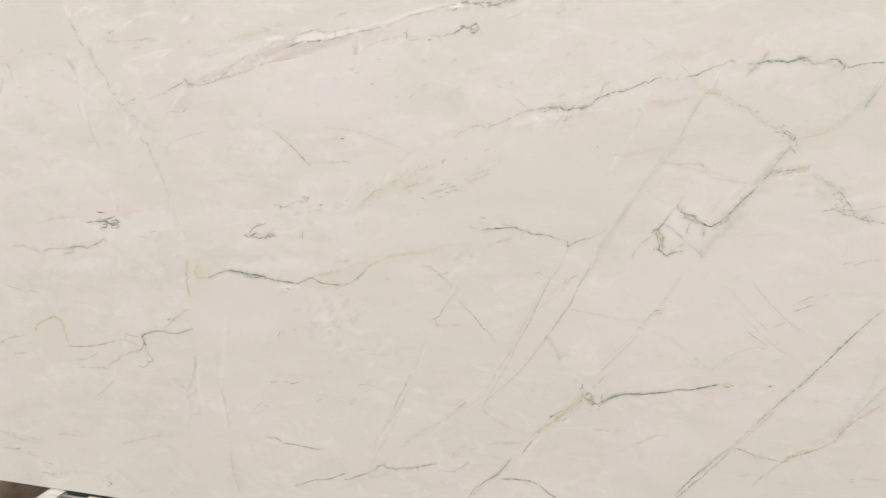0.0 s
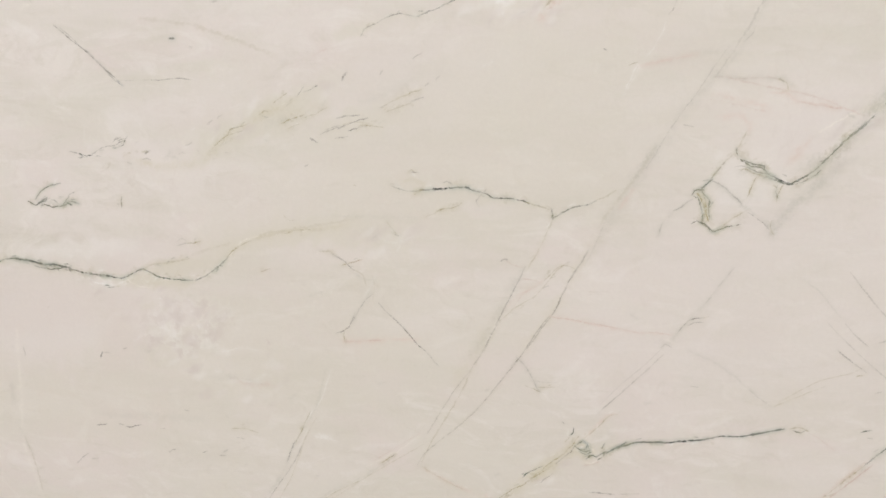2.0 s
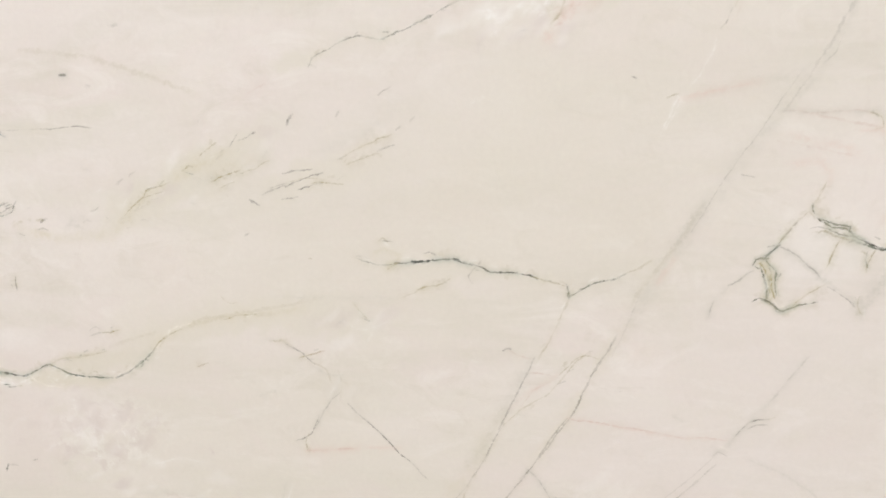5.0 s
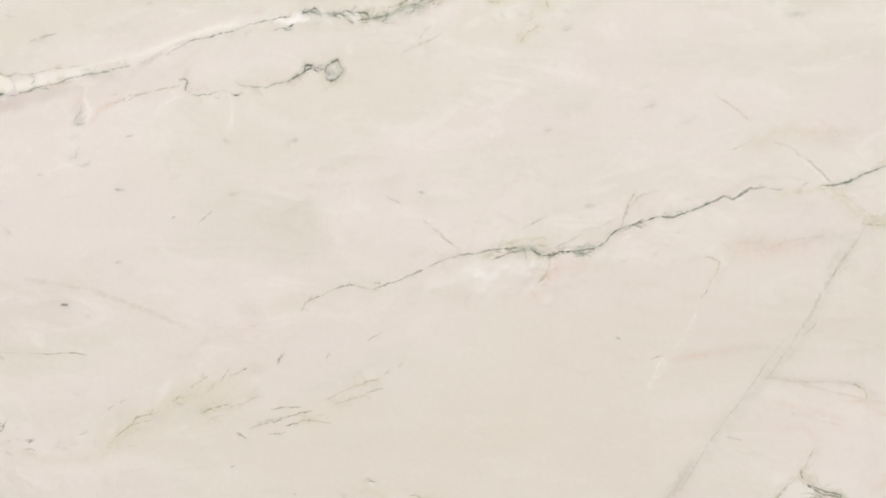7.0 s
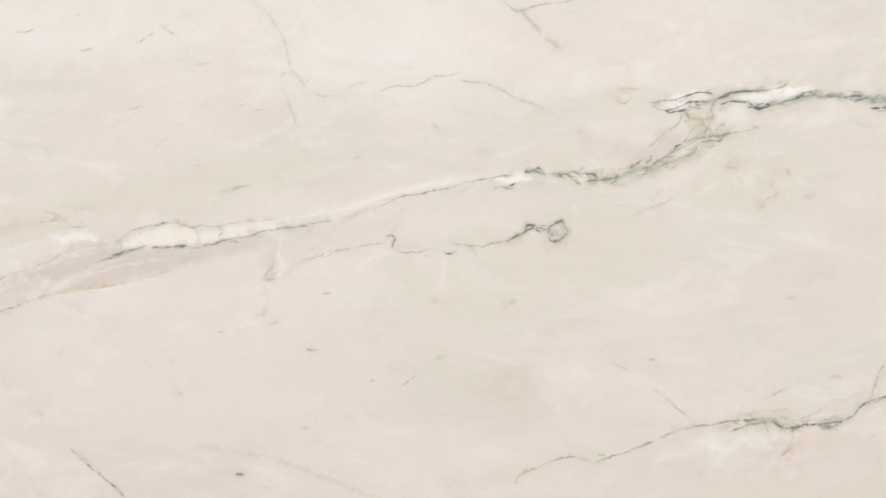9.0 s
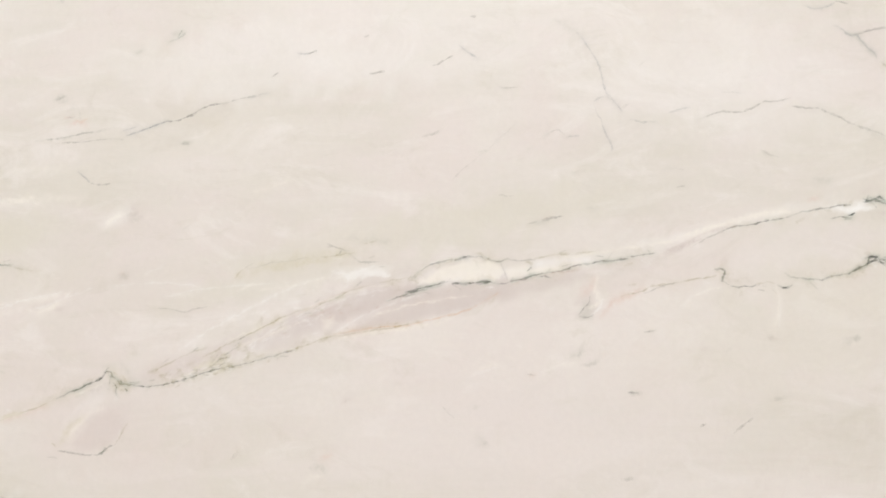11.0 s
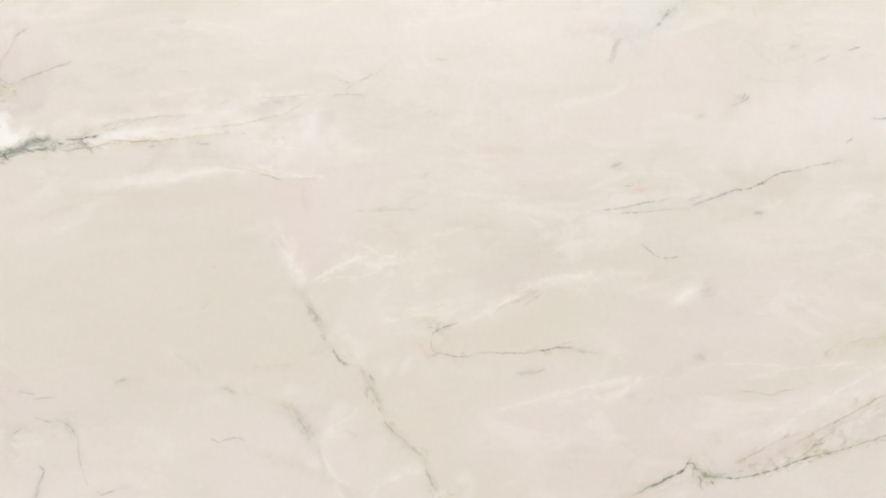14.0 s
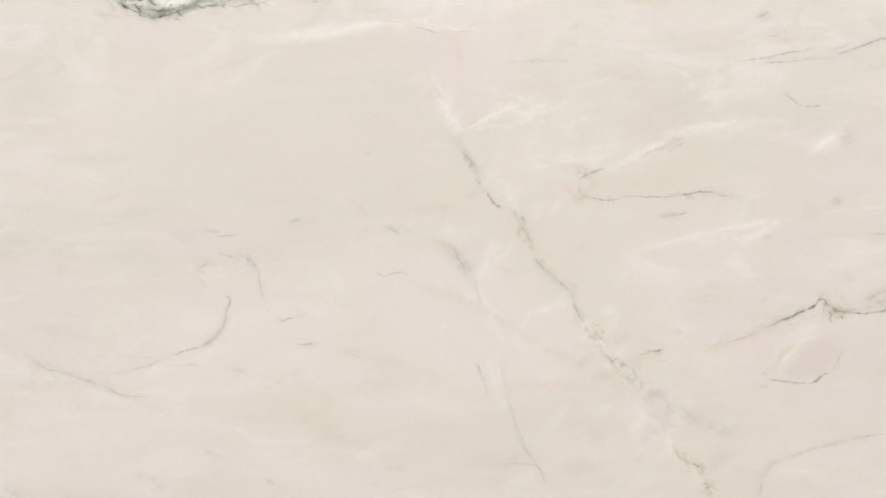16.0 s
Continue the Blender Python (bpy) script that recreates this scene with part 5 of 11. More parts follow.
vein("grey", 1.3, .54, 1.2, .5, [(1.499, 0.987), (1.512, 0.993), (1.525, 0.997), (1.54, 1)])
vein("grey", 1.3, .60, 1.2, .5, [(1.51, 0.996), (1.521, 1), (1.533, 1.003)])
vein("grey", 1.3, .60, 1, .5, [(1.528, 1.013), (1.539, 1.016), (1.553, 1.018), (1.566, 1.018)])
vein("grey", 1.4, .66, 1, .5, [(1.53, 0.997), (1.54, 1.002), (1.552, 1.006), (1.564, 1.01), (1.579, 1.014)])
vein("grey", 1.6, .72, 1, .5, [(1.545, 0.993), (1.555, 0.997), (1.567, 1), (1.578, 1.001)])
vein("olive", 1.4, .60, 1, .5, [(1.563, 1), (1.575, 1.003), (1.589, 1.001), (1.603, 1)])
vein("grey", 1.2, .54, 1, .5, [(1.524, 0.982), (1.534, 0.983), (1.545, 0.985)])
vein("grey", 1.8, .54, 1, .5, [(1.482, 0.981), (1.488, 0.978), (1.493, 0.975)])
vein("olive", 1.3, .48, 1, .5, [(1.537, 1.003), (1.556, 1.008), (1.571, 1.007)])
vein("grey", 1.3, .54, 1, .5, [(1.599, 1.03), (1.605, 1.033), (1.612, 1.035)])
vein("olive", 1.4, .48, 1.4, .5, [(1.602, 1.03), (1.617, 1.039), (1.633, 1.046), (1.651, 1.053), (1.666, 1.058)])
vein("grey", 1.4, .48, 1, .5, [(1.649, 1.039), (1.658, 1.043), (1.669, 1.046)])
vein("olive", 1.3, .42, 1.2, .5, [(1.609, 1.024), (1.632, 1.032), (1.649, 1.037)])
vein("grey", 1.4, .42, 1, .5, [(1.653, 1.104), (1.661, 1.109), (1.668, 1.113)])
vein("grey", 2, .36, 1, .5, [(1.601, 1.081), (1.605, 1.087)])
vein("grey", 1.6, .42, 1, .5, [(1.672, 1.064), (1.678, 1.068)])
vein("grey", 1.6, .36, 1, .5, [(1.689, 1.073), (1.695, 1.079)])
vein("mist", 12, .15, 2, 1, [(1.569, 1.038), (1.615, 1.055), (1.667, 1.079)])
vein("mist", 10, .14, 2, 1, [(1.407, 1.002), (1.462, 1.013), (1.516, 1.031)])
vein("green", 1.4, .66, 1.5, .5, [(1.126, 0.961), (1.135, 0.962), (1.143, 0.965), (1.149, 0.97)])
vein("green", 1.3, .54, 1.2, .5, [(1.147, 0.969), (1.151, 0.975), (1.156, 0.981)])
vein("grey", 2, .60, 1, .5, [(1.129, 0.972), (1.136, 0.977), (1.142, 0.978)])
vein("grey", 3, .66, 1, .5, [(1.187, 0.953), (1.193, 0.958), (1.196, 0.958)])
vein("grey", 2, .36, 1, .5, [(1.179, 0.942), (1.189, 0.945), (1.195, 0.942)])
vein("grey", 2, .48, 1, .5, [(1.152, 0.937), (1.158, 0.934)])
vein("grey", 2.6, .48, 1, .5, [(1.304, 1.002), (1.31, 1.007), (1.314, 1.009)])
vein("grey", 1.6, .48, 1, .5, [(1.262, 0.967), (1.269, 0.969), (1.274, 0.972)])
vein("white", 3, .4, 1.5, .5, [(1.258, 0.964), (1.272, 0.967)])
vein("white", 3, .5, 1.5, .5, [(1.272, 0.991), (1.281, 0.996)])
vein("mist", 5, .25, 2, 1, [(1.219, 0.941), (1.233, 0.955), (1.247, 0.958)])
vein("mist", 4, .25, 2, 1, [(1.228, 0.949), (1.242, 0.946), (1.25, 0.941)])
vein("khaki", 7, .3, 1.5, 1, [(1.148, 0.947), (1.171, 0.942), (1.194, 0.935)])
vein("olive", 1.6, .60, .6, .5, [(1.132, 0.877), (1.131, 0.868), (1.132, 0.861)])
vein("green", 1.4, .66, .6, .5, [(1.132, 0.876), (1.13, 0.868), (1.131, 0.857)])
vein("mist", 4, .2, 1.5, 1, [(1.403, 0.979), (1.409, 0.976)])
vein("grey", 1.2, .36, 1, .5, [(1.47, 0.935), (1.476, 0.939)])
vein("olive", 1.2, .42, 1, .5, [(1.552, 0.907), (1.556, 0.906)])
vein("grey", 1.4, .60, 1.2, .5, [(1.646, 0.931), (1.652, 0.93), (1.658, 0.93)])
vein("olive", 1.4, .54, 1.2, .5, [(1.642, 0.928), (1.649, 0.933), (1.655, 0.929)])
vein("khaki", 6, .35, 2, 1, [(1.635, 0.913), (1.648, 0.919), (1.669, 0.911), (1.662, 0.902), (1.647, 0.897)])
vein("khaki", 4, .3, 2, 1, [(1.699, 0.911), (1.716, 0.913), (1.727, 0.908)])
vein("grey", 1.3, .60, 1, .5, [(1.699, 0.914), (1.706, 0.915), (1.714, 0.912)])
vein("olive", 1.4, .54, 1, .5, [(1.652, 0.892), (1.658, 0.897), (1.665, 0.9)])
vein("olive", 1.5, .66, 1, .5, [(1.69, 0.868), (1.701, 0.872), (1.713, 0.873), (1.723, 0.877), (1.73, 0.882)])
vein("olive", 1.2, .36, 1, .5, [(1.668, 0.855), (1.68, 0.861), (1.69, 0.867)])
vein("mist", 5, .2, 2, 1, [(1.604, 0.853), (1.612, 0.839), (1.621, 0.829), (1.632, 0.824)])
vein("white", 5, .3, 2, 1, [(1.62, 0.833), (1.631, 0.812), (1.619, 0.796)])
vein("olive", 1.2, .36, 1.5, .5, [(1.605, 0.849), (1.614, 0.836), (1.626, 0.825)])
vein("olive", 1.2, .34, 1.5, .5, [(1.427, 0.855), (1.436, 0.845), (1.45, 0.845)])
vein("khaki", 5, .35, 2, 1, [(1.37, 0.811), (1.411, 0.822), (1.452, 0.828), (1.485, 0.831), (1.541, 0.84)])
vein("olive", 1.3, .54, 1.5, .5, [(1.428, 0.822), (1.444, 0.826), (1.46, 0.829), (1.477, 0.831)])
vein("cream", 2, .7, 1.5, .5, [(1.344, 0.799), (1.355, 0.807), (1.37, 0.812), (1.382, 0.815)])
vein("olive", 1.5, .60, 1.5, .5, [(1.249, 0.798), (1.262, 0.8), (1.274, 0.802)])
vein("grey", 1.2, .42, 1.5, .5, [(1.228, 0.8), (1.239, 0.805), (1.246, 0.803)])
vein("mist", 4, .18, 2, 1, [(1.495, 0.855), (1.542, 0.855), (1.605, 0.855), (1.66, 0.858)])
vein("cream", 3, .6, 1.5, .5, [(1.12, 0.732), (1.131, 0.722), (1.147, 0.715), (1.172, 0.713)])
vein("cream", 3, .5, 1.5, .5, [(1.261, 0.737), (1.287, 0.748), (1.313, 0.769), (1.334, 0.785)])
vein("white", 4, .7, 1.5, .5, [(1.082, 0.713), (1.1, 0.714)])
vein("grey", 1.4, .84, 1, .5, [(1.084, 0.71), (1.093, 0.711), (1.099, 0.712)])
vein("green", 1.2, .72, 1, .5, [(1.078, 0.714), (1.087, 0.713)])
vein("olive", 1.3, .48, 1, .5, [(1.099, 0.711), (1.108, 0.713)])
vein("white", 6, .22, 2.5, 1, [(1.124, 0.609), (1.158, 0.628), (1.186, 0.64), (1.206, 0.654)])
vein("white", 5, .22, 2.5, 1, [(1.186, 0.64), (1.201, 0.622), (1.202, 0.603)])
vein("white", 5, .22, 2.5, 1, [(1.206, 0.654), (1.238, 0.64), (1.255, 0.604)])
vein("white", 5, .2, 2.5, 1, [(1.255, 0.604), (1.286, 0.609), (1.322, 0.623)])
vein("cream", 5, .4, 2.5, 1, [(1.23, 0.64), (1.252, 0.65), (1.279, 0.686)])
vein("mist", 4, .25, 2, 1, [(1.147, 0.588), (1.161, 0.595)])
vein("grey", 3, .42, 1, .5, [(1.099, 0.592), (1.106, 0.594)])
vein("grey", 2.5, .48, 1, .5, [(1.06, 0.582), (1.072, 0.582)])
vein("green", 3, .48, 1, .5, [(1.05, 0.572), (1.056, 0.582)])
vein("white", 5, .5, 2.5, 1, [(1.322, 0.553), (1.335, 0.546), (1.352, 0.544), (1.367, 0.547)])
vein("white", 4, .35, 2.5, 1, [(1.362, 0.553), (1.378, 0.563), (1.388, 0.557)])
vein("mist", 5, .18, 2, 1, [(1.288, 0.561), (1.313, 0.55), (1.338, 0.539)])
vein("mauve", 4, .35, 1.5, 1, [(1.383, 0.626), (1.39, 0.619)])
vein("mauve", 4, .3, 1.5, 1, [(1.382, 0.601), (1.388, 0.596)])
vein("mauve", 3, .3, 1.5, 1, [(1.345, 0.778), (1.353, 0.776)])
vein("olive", 1.6, .48, 1, .5, [(1.381, 0.753), (1.39, 0.756), (1.398, 0.759)])
vein("rose", 1.4, .42, 1, .5, [(1.384, 0.753), (1.392, 0.756)])
vein("mist", 4, .22, 1.5, 1, [(1.48, 0.794), (1.498, 0.794), (1.51, 0.789), (1.521, 0.783)])
vein("olive", 1.2, .48, 1, .5, [(1.488, 0.793), (1.506, 0.793), (1.518, 0.789)])
vein("grey", 1.4, .60, .8, .5, [(1.51, 0.79), (1.521, 0.784), (1.532, 0.778), (1.541, 0.768), (1.548, 0.762)])
vein("olive", 1.2, .54, 1, .5, [(1.527, 0.77), (1.541, 0.775), (1.562, 0.781)])
vein("rose", 1.2, .48, 1, .5, [(1.541, 0.775), (1.563, 0.781)])
vein("mist", 3, .28, 1.5, .8, [(1.543, 0.762), (1.56, 0.749), (1.584, 0.748)])
vein("grey", 1.2, .48, .8, .5, [(1.579, 0.722), (1.566, 0.711), (1.557, 0.698), (1.547, 0.68), (1.538, 0.666)])
vein("mist", 6, .2, 1.5, 1, [(1.581, 0.75), (1.575, 0.724), (1.557, 0.698), (1.54, 0.669)])
vein("white", 6, .3, 2, 1, [(1.585, 0.758), (1.575, 0.732), (1.562, 0.715)])
vein("grey", 1.3, .60, .8, .5, [(1.548, 0.687), (1.54, 0.671), (1.534, 0.66), (1.522, 0.652), (1.512, 0.648)])
vein("olive", 1.3, .54, .8, .5, [(1.531, 0.66), (1.525, 0.646), (1.526, 0.635)])
vein("grey", 1.4, .54, .5, .3, [(1.589, 0.707), (1.602, 0.692), (1.618, 0.678), (1.631, 0.665), (1.642, 0.653)])
vein("grey", 1.7, .78, .5, .3, [(1.631, 0.665), (1.642, 0.653), (1.654, 0.638), (1.668, 0.627)])
vein("pink", 5, .4, 1.5, 1, [(1.524, 0.633), (1.562, 0.637), (1.612, 0.643), (1.654, 0.644)])
vein("rose", 1.3, .48, 1, .5, [(1.524, 0.633), (1.557, 0.637), (1.595, 0.641)])
vein("grey", 1.3, .36, .8, .5, [(1.668, 0.627), (1.682, 0.61), (1.693, 0.599)])
vein("white", 3, .45, 1, .5, [(1.5, 0.579), (1.492, 0.556), (1.482, 0.527), (1.469, 0.502)])
vein("olive", 1.3, .48, .8, .5, [(1.457, 0.495), (1.451, 0.482), (1.444, 0.467)])
vein("white", 3, .5, 1, .5, [(1.462, 0.5), (1.448, 0.472), (1.441, 0.452)])
vein("olive", 1.4, .60, .8, .5, [(1.444, 0.466), (1.434, 0.447), (1.425, 0.429)])
vein("grey", 1.6, .72, .8, .5, [(1.425, 0.434), (1.419, 0.421), (1.414, 0.409), (1.407, 0.39)])
vein("mist", 3, .25, 1.5, .8, [(1.49, 0.579), (1.467, 0.502), (1.425, 0.431), (1.405, 0.385)])
vein("white", 6, .55, 2, 1, [(1.462, 0.448), (1.484, 0.444), (1.506, 0.442)])
vein("white", 4, .3, 2, 1, [(1.463, 0.475), (1.478, 0.478)])
vein("mist", 10, .16, 1.5, 1, [(1.028, 0.457), (1.083, 0.456), (1.166, 0.46), (1.248, 0.462)])
vein("grey", 2, .72, 1, .5, [(1.023, 0.43), (1.034, 0.432), (1.044, 0.435)])
vein("grey", 1.6, .72, 1, .5, [(1.072, 0.437), (1.081, 0.436)])
vein("grey", 1.8, .72, 1, .5, [(1.085, 0.433), (1.095, 0.432), (1.107, 0.436), (1.117, 0.44)])
vein("olive", 1.2, .54, 1, .5, [(1.301, 0.447), (1.323, 0.45), (1.341, 0.448), (1.356, 0.444)])
vein("grey", 2, .48, 1, .5, [(1.312, 0.431), (1.324, 0.429)])
vein("grey", 2, .60, .8, .5, [(1.171, 0.387), (1.178, 0.392), (1.184, 0.394)])
vein("grey", 1.6, .60, .8, .5, [(1.239, 0.393), (1.249, 0.396)])
vein("grey", 1.6, .60, .8, .5, [(1.281, 0.397), (1.291, 0.403)])
vein("grey", 1.6, .66, .8, .5, [(1.273, 0.39), (1.285, 0.391)])
vein("grey", 1.8, .36, .8, .5, [(1.157, 0.434), (1.167, 0.436)])
vein("grey", 1.4, .36, .8, .5, [(1.211, 0.479), (1.219, 0.477)])
vein("mist", 5, .2, 1.5, 1, [(1.419, 0.516), (1.433, 0.526)])
vein("mist", 4, .18, 1.5, 1, [(1.583, 0.56), (1.599, 0.562)])
vein("mist", 3, .3, 1.5, 1, [(1.467, 0.714), (1.48, 0.718), (1.492, 0.723)])
vein("cream", 4, .4, 2, 1, [(1.557, 0.396), (1.585, 0.41), (1.603, 0.423), (1.63, 0.441), (1.657, 0.465)])
vein("olive", 1.3, .60, 1, .5, [(1.583, 0.403), (1.595, 0.412), (1.61, 0.424)])
vein("grey", 1.3, .48, 1, .5, [(1.603, 0.417), (1.612, 0.426)])
# the ring, the long diagonals and the crushed knot
vein("green", 1.5, .66, .8, .5, [(2.135, 0.974), (2.135, 0.968), (2.138, 0.963)])
vein("olive", 1.6, .42, 1.2, .5, [(2.147, 0.998), (2.142, 0.985), (2.136, 0.974)])
vein("dark", 1.5, .78, 1.2, .5, [(2.14, 0.96), (2.147, 0.954), (2.155, 0.949), (2.163, 0.947), (2.172, 0.946), (2.18, 0.939), (2.188, 0.934), (2.197, 0.93), (2.207, 0.925), (2.217, 0.923)])
vein("green", 1.5, .72, 1.2, .6, [(2.143, 0.957), (2.151, 0.955), (2.16, 0.951), (2.17, 0.949), (2.176, 0.948), (2.175, 0.943), (2.185, 0.939)])
vein("green", 1.3, .60, 1.2, .6, [(2.153, 0.946), (2.161, 0.942), (2.17, 0.939), (2.179, 0.937), (2.186, 0.937), (2.192, 0.934)])
vein("olive", 2, .54, 1.5, .8, [(2.138, 0.942), (2.149, 0.943), (2.158, 0.94), (2.169, 0.936), (2.179, 0.933)])
vein("grey", 1.4, .54, 1, .6, [(2.135, 0.946), (2.143, 0.948), (2.151, 0.946)])
vein("mist", 8, .3, 2, 1, [(2.142, 0.939), (2.16, 0.939), (2.183, 0.933)])
vein("green", 1.5, .72, 1, .6, [(2.207, 0.925), (2.216, 0.922), (2.227, 0.925), (2.236, 0.93), (2.247, 0.936), (2.253, 0.944)])
vein("olive", 1.4, .54, 1.2, .5, [(2.169, 0.936), (2.163, 0.924), (2.16, 0.911), (2.156, 0.899)])
vein("olive", 1.5, .54, 1.2, .5, [(2.205, 0.923), (2.201, 0.914), (2.198, 0.905), (2.199, 0.897)])
vein("green", 1.4, .54, 1.2, .5, [(2.197, 0.92), (2.196, 0.911), (2.199, 0.902)])
vein("green", 1.3, .60, 1, .5, [(2.122, 0.955), (2.115, 0.945), (2.108, 0.935), (2.103, 0.926)])
vein("olive", 2, .48, 1.2, .6, [(2.132, 0.965), (2.119, 0.951), (2.109, 0.938), (2.103, 0.926)])
vein("dark", 1.4, .72, 1, .5, [(2.106, 0.927), (2.099, 0.921), (2.094, 0.915), (2.089, 0.911)])
vein("dark", 1.4, .72, 1, .5, [(2.079, 0.904), (2.082, 0.91), (2.087, 0.911), (2.095, 0.911)])
vein("green", 1.3, .60, 1, .5, [(2.079, 0.903), (2.086, 0.899), (2.089, 0.905)])
vein("khaki", 9, .75, 1.5, .8, [(2.089, 0.906), (2.096, 0.894), (2.102, 0.88), (2.101, 0.865)])
vein("olive", 1.6, .84, 1.5, .5, [(2.086, 0.905), (2.093, 0.896), (2.097, 0.884), (2.1, 0.871)])
vein("green", 1.3, .72, 1.5, .5, [(2.092, 0.909), (2.098, 0.903), (2.104, 0.894), (2.104, 0.88), (2.107, 0.867)])
vein("green", 1.2, .72, 1.5, .5, [(2.088, 0.899), (2.093, 0.887), (2.096, 0.873), (2.097, 0.862)])
vein("olive", 1.6, .72, 1.5, .5, [(2.099, 0.892), (2.101, 0.877), (2.105, 0.864)])
vein("green", 1.4, .66, 1, .5, [(2.082, 0.859), (2.089, 0.864), (2.097, 0.86)])
vein("dark", 1.6, .84, 1, .5, [(2.095, 0.862), (2.103, 0.857), (2.111, 0.85), (2.117, 0.849)])
vein("green", 1.5, .78, 1, .5, [(2.115, 0.849), (2.124, 0.853), (2.133, 0.857), (2.142, 0.858), (2.152, 0.861)])
vein("olive", 1.2, .54, 1, .5, [(2.126, 0.856), (2.134, 0.864), (2.143, 0.873), (2.156, 0.88)])
vein("cream", 3, .7, 1.5, .5, [(2.104, 0.86), (2.112, 0.854), (2.117, 0.856)])
vein("grey", 1.3, .60, 1, .5, [(2.105, 0.926), (2.117, 0.92), (2.127, 0.914), (2.136, 0.905), (2.146, 0.896), (2.153, 0.888)])
vein("mist", 4, .3, 1.5, .8, [(2.105, 0.926), (2.127, 0.911), (2.151, 0.89), (2.168, 0.877), (2.196, 0.858)])
vein("grey", 1.3, .54, 1.2, .6, [(2.16, 0.879), (2.171, 0.873), (2.183, 0.864), (2.193, 0.854)])
vein("mist", 10, .3, 2.5, 1, [(2.188, 0.865), (2.197, 0.856), (2.196, 0.842)])
vein("olive", 1.3, .48, 1.5, .5, [(2.195, 0.867), (2.194, 0.856), (2.2, 0.846)])
vein("grey", 1.3, .48, 1.2, .6, [(2.08, 0.897), (2.07, 0.89), (2.062, 0.883), (2.053, 0.878)])
vein("mist", 5, .25, 1.5, 1, [(2.08, 0.896), (2.054, 0.877), (2.044, 0.865)])
vein("grey", 1.3, .48, 1, .6, [(2.04, 0.86), (2.036, 0.851), (2.035, 0.84)])
vein("mist", 4, .3, 1.5, 1, [(2.042, 0.865), (2.036, 0.851), (2.034, 0.837)])
vein("mist", 10, .22, 2, 1, [(2.2, 0.85), (2.224, 0.896), (2.262, 0.933), (2.299, 0.965)])
vein("pink", 6, .35, 2, 1, [(2.095, 1.051), (2.119, 1.046), (2.148, 1.04), (2.174, 1.03)])
vein("rose", 1.3, .48, 1, .5, [(2.095, 1.075), (2.109, 1.075), (2.123, 1.072), (2.144, 1.073), (2.168, 1.074), (2.189, 1.071)])
vein("mist", 4, .3, 1.5, 1, [(2.095, 1.075), (2.13, 1.073), (2.185, 1.073), (2.2, 1.064)])
vein("olive", 1.4, .48, 1.5, .5, [(2.182, 1.073), (2.193, 1.066), (2.196, 1.056), (2.188, 1.054)])
vein("pink", 3, .45, 1.5, 1, [(2.174, 1.052), (2.195, 1.052), (2.211, 1.041), (2.246, 1.036), (2.289, 1.027)])
vein("rose", 1.3, .48, 1, .5, [(2.211, 1.041), (2.239, 1.035), (2.275, 1.031)])
vein("pink", 9, .35, 2.5, 1, [(2.209, 0.948), (2.22, 0.973), (2.236, 0.987)])
vein("pink", 6, .3, 2, 1, [(2.108, 1.02), (2.133, 1.02), (2.15, 1.009), (2.15, 0.995)])
vein("cream", 4, .7, 2, 1, [(2.245, 0.998), (2.264, 1.012), (2.289, 1.027)])
vein("cream", 3, .6, 1.5, .5, [(2.28, 0.994), (2.288, 1.001), (2.297, 1.011)])
vein("mist", 3, .4, 1.5, .5, [(2.279, 1.025), (2.29, 1.018)])
vein("mist", 7, .3, 1.5, 1, [(2.006, 1.095), (2.03, 1.097), (2.071, 1.107), (2.098, 1.11)])
vein("rose", 1.2, .42, 1, .5, [(1.995, 1.093), (2.03, 1.099), (2.064, 1.106)])
vein("pink", 3, .45, 1.2, .8, [(1.988, 1.092), (2.002, 1.093), (2.03, 1.099), (2.071, 1.109)])
vein("white", 2.5, .55, 1.2, .5, [(1.988, 1.092), (1.982, 1.081), (1.976, 1.066), (1.969, 1.05)])
vein("olive", 1.5, .48, 1.2, .5, [(1.976, 1.092), (1.987, 1.096)])
vein("white", 4, .5, 2, 1, [(1.985, 1.096), (1.994, 1.087)])
vein("grey", 1.4, .54, .8, .5, [(1.937, 1.116), (1.942, 1.113)])
vein("white", 5, .4, 2, 1, [(1.761, 1.092), (1.776, 1.097)])
vein("mist", 14, .22, 2, 1, [(2.118, 1.118), (2.083, 1.058), (2.048, 1.013), (2.026, 0.97), (2, 0.93), (1.97, 0.88), (1.946, 0.833), (1.933, 0.801)])
vein("mist", 9, .22, 2, 1, [(2.026, 0.977), (2.006, 0.948), (1.993, 0.926)])
vein("khaki", 14, .22, 2, 1, [(1.946, 0.833), (1.911, 0.768), (1.874, 0.701), (1.827, 0.63)])
vein("mist", 12, .28, 2, 1, [(1.828, 0.776), (1.809, 0.734), (1.786, 0.691), (1.769, 0.656), (1.745, 0.62)])
vein("khaki", 16, .22, 2, 1, [(1.794, 0.704), (1.773, 0.665), (1.745, 0.611), (1.719, 0.573)])
vein("pink", 5, .35, 2, 1, [(1.974, 0.88), (1.984, 0.897), (1.994, 0.911)])
vein("rose", 1.3, .66, .8, .4, [(1.875, 0.7), (1.886, 0.697), (1.902, 0.697), (1.918, 0.695), (1.934, 0.692)])
vein("rose", 1.2, .60, .8, .4, [(1.934, 0.692), (1.954, 0.69), (1.974, 0.687), (1.99, 0.685), (2.006, 0.681), (2.026, 0.68)])
vein("rose", 1.2, .54, .8, .4, [(2.026, 0.68), (2.042, 0.682), (2.058, 0.68), (2.067, 0.679)])
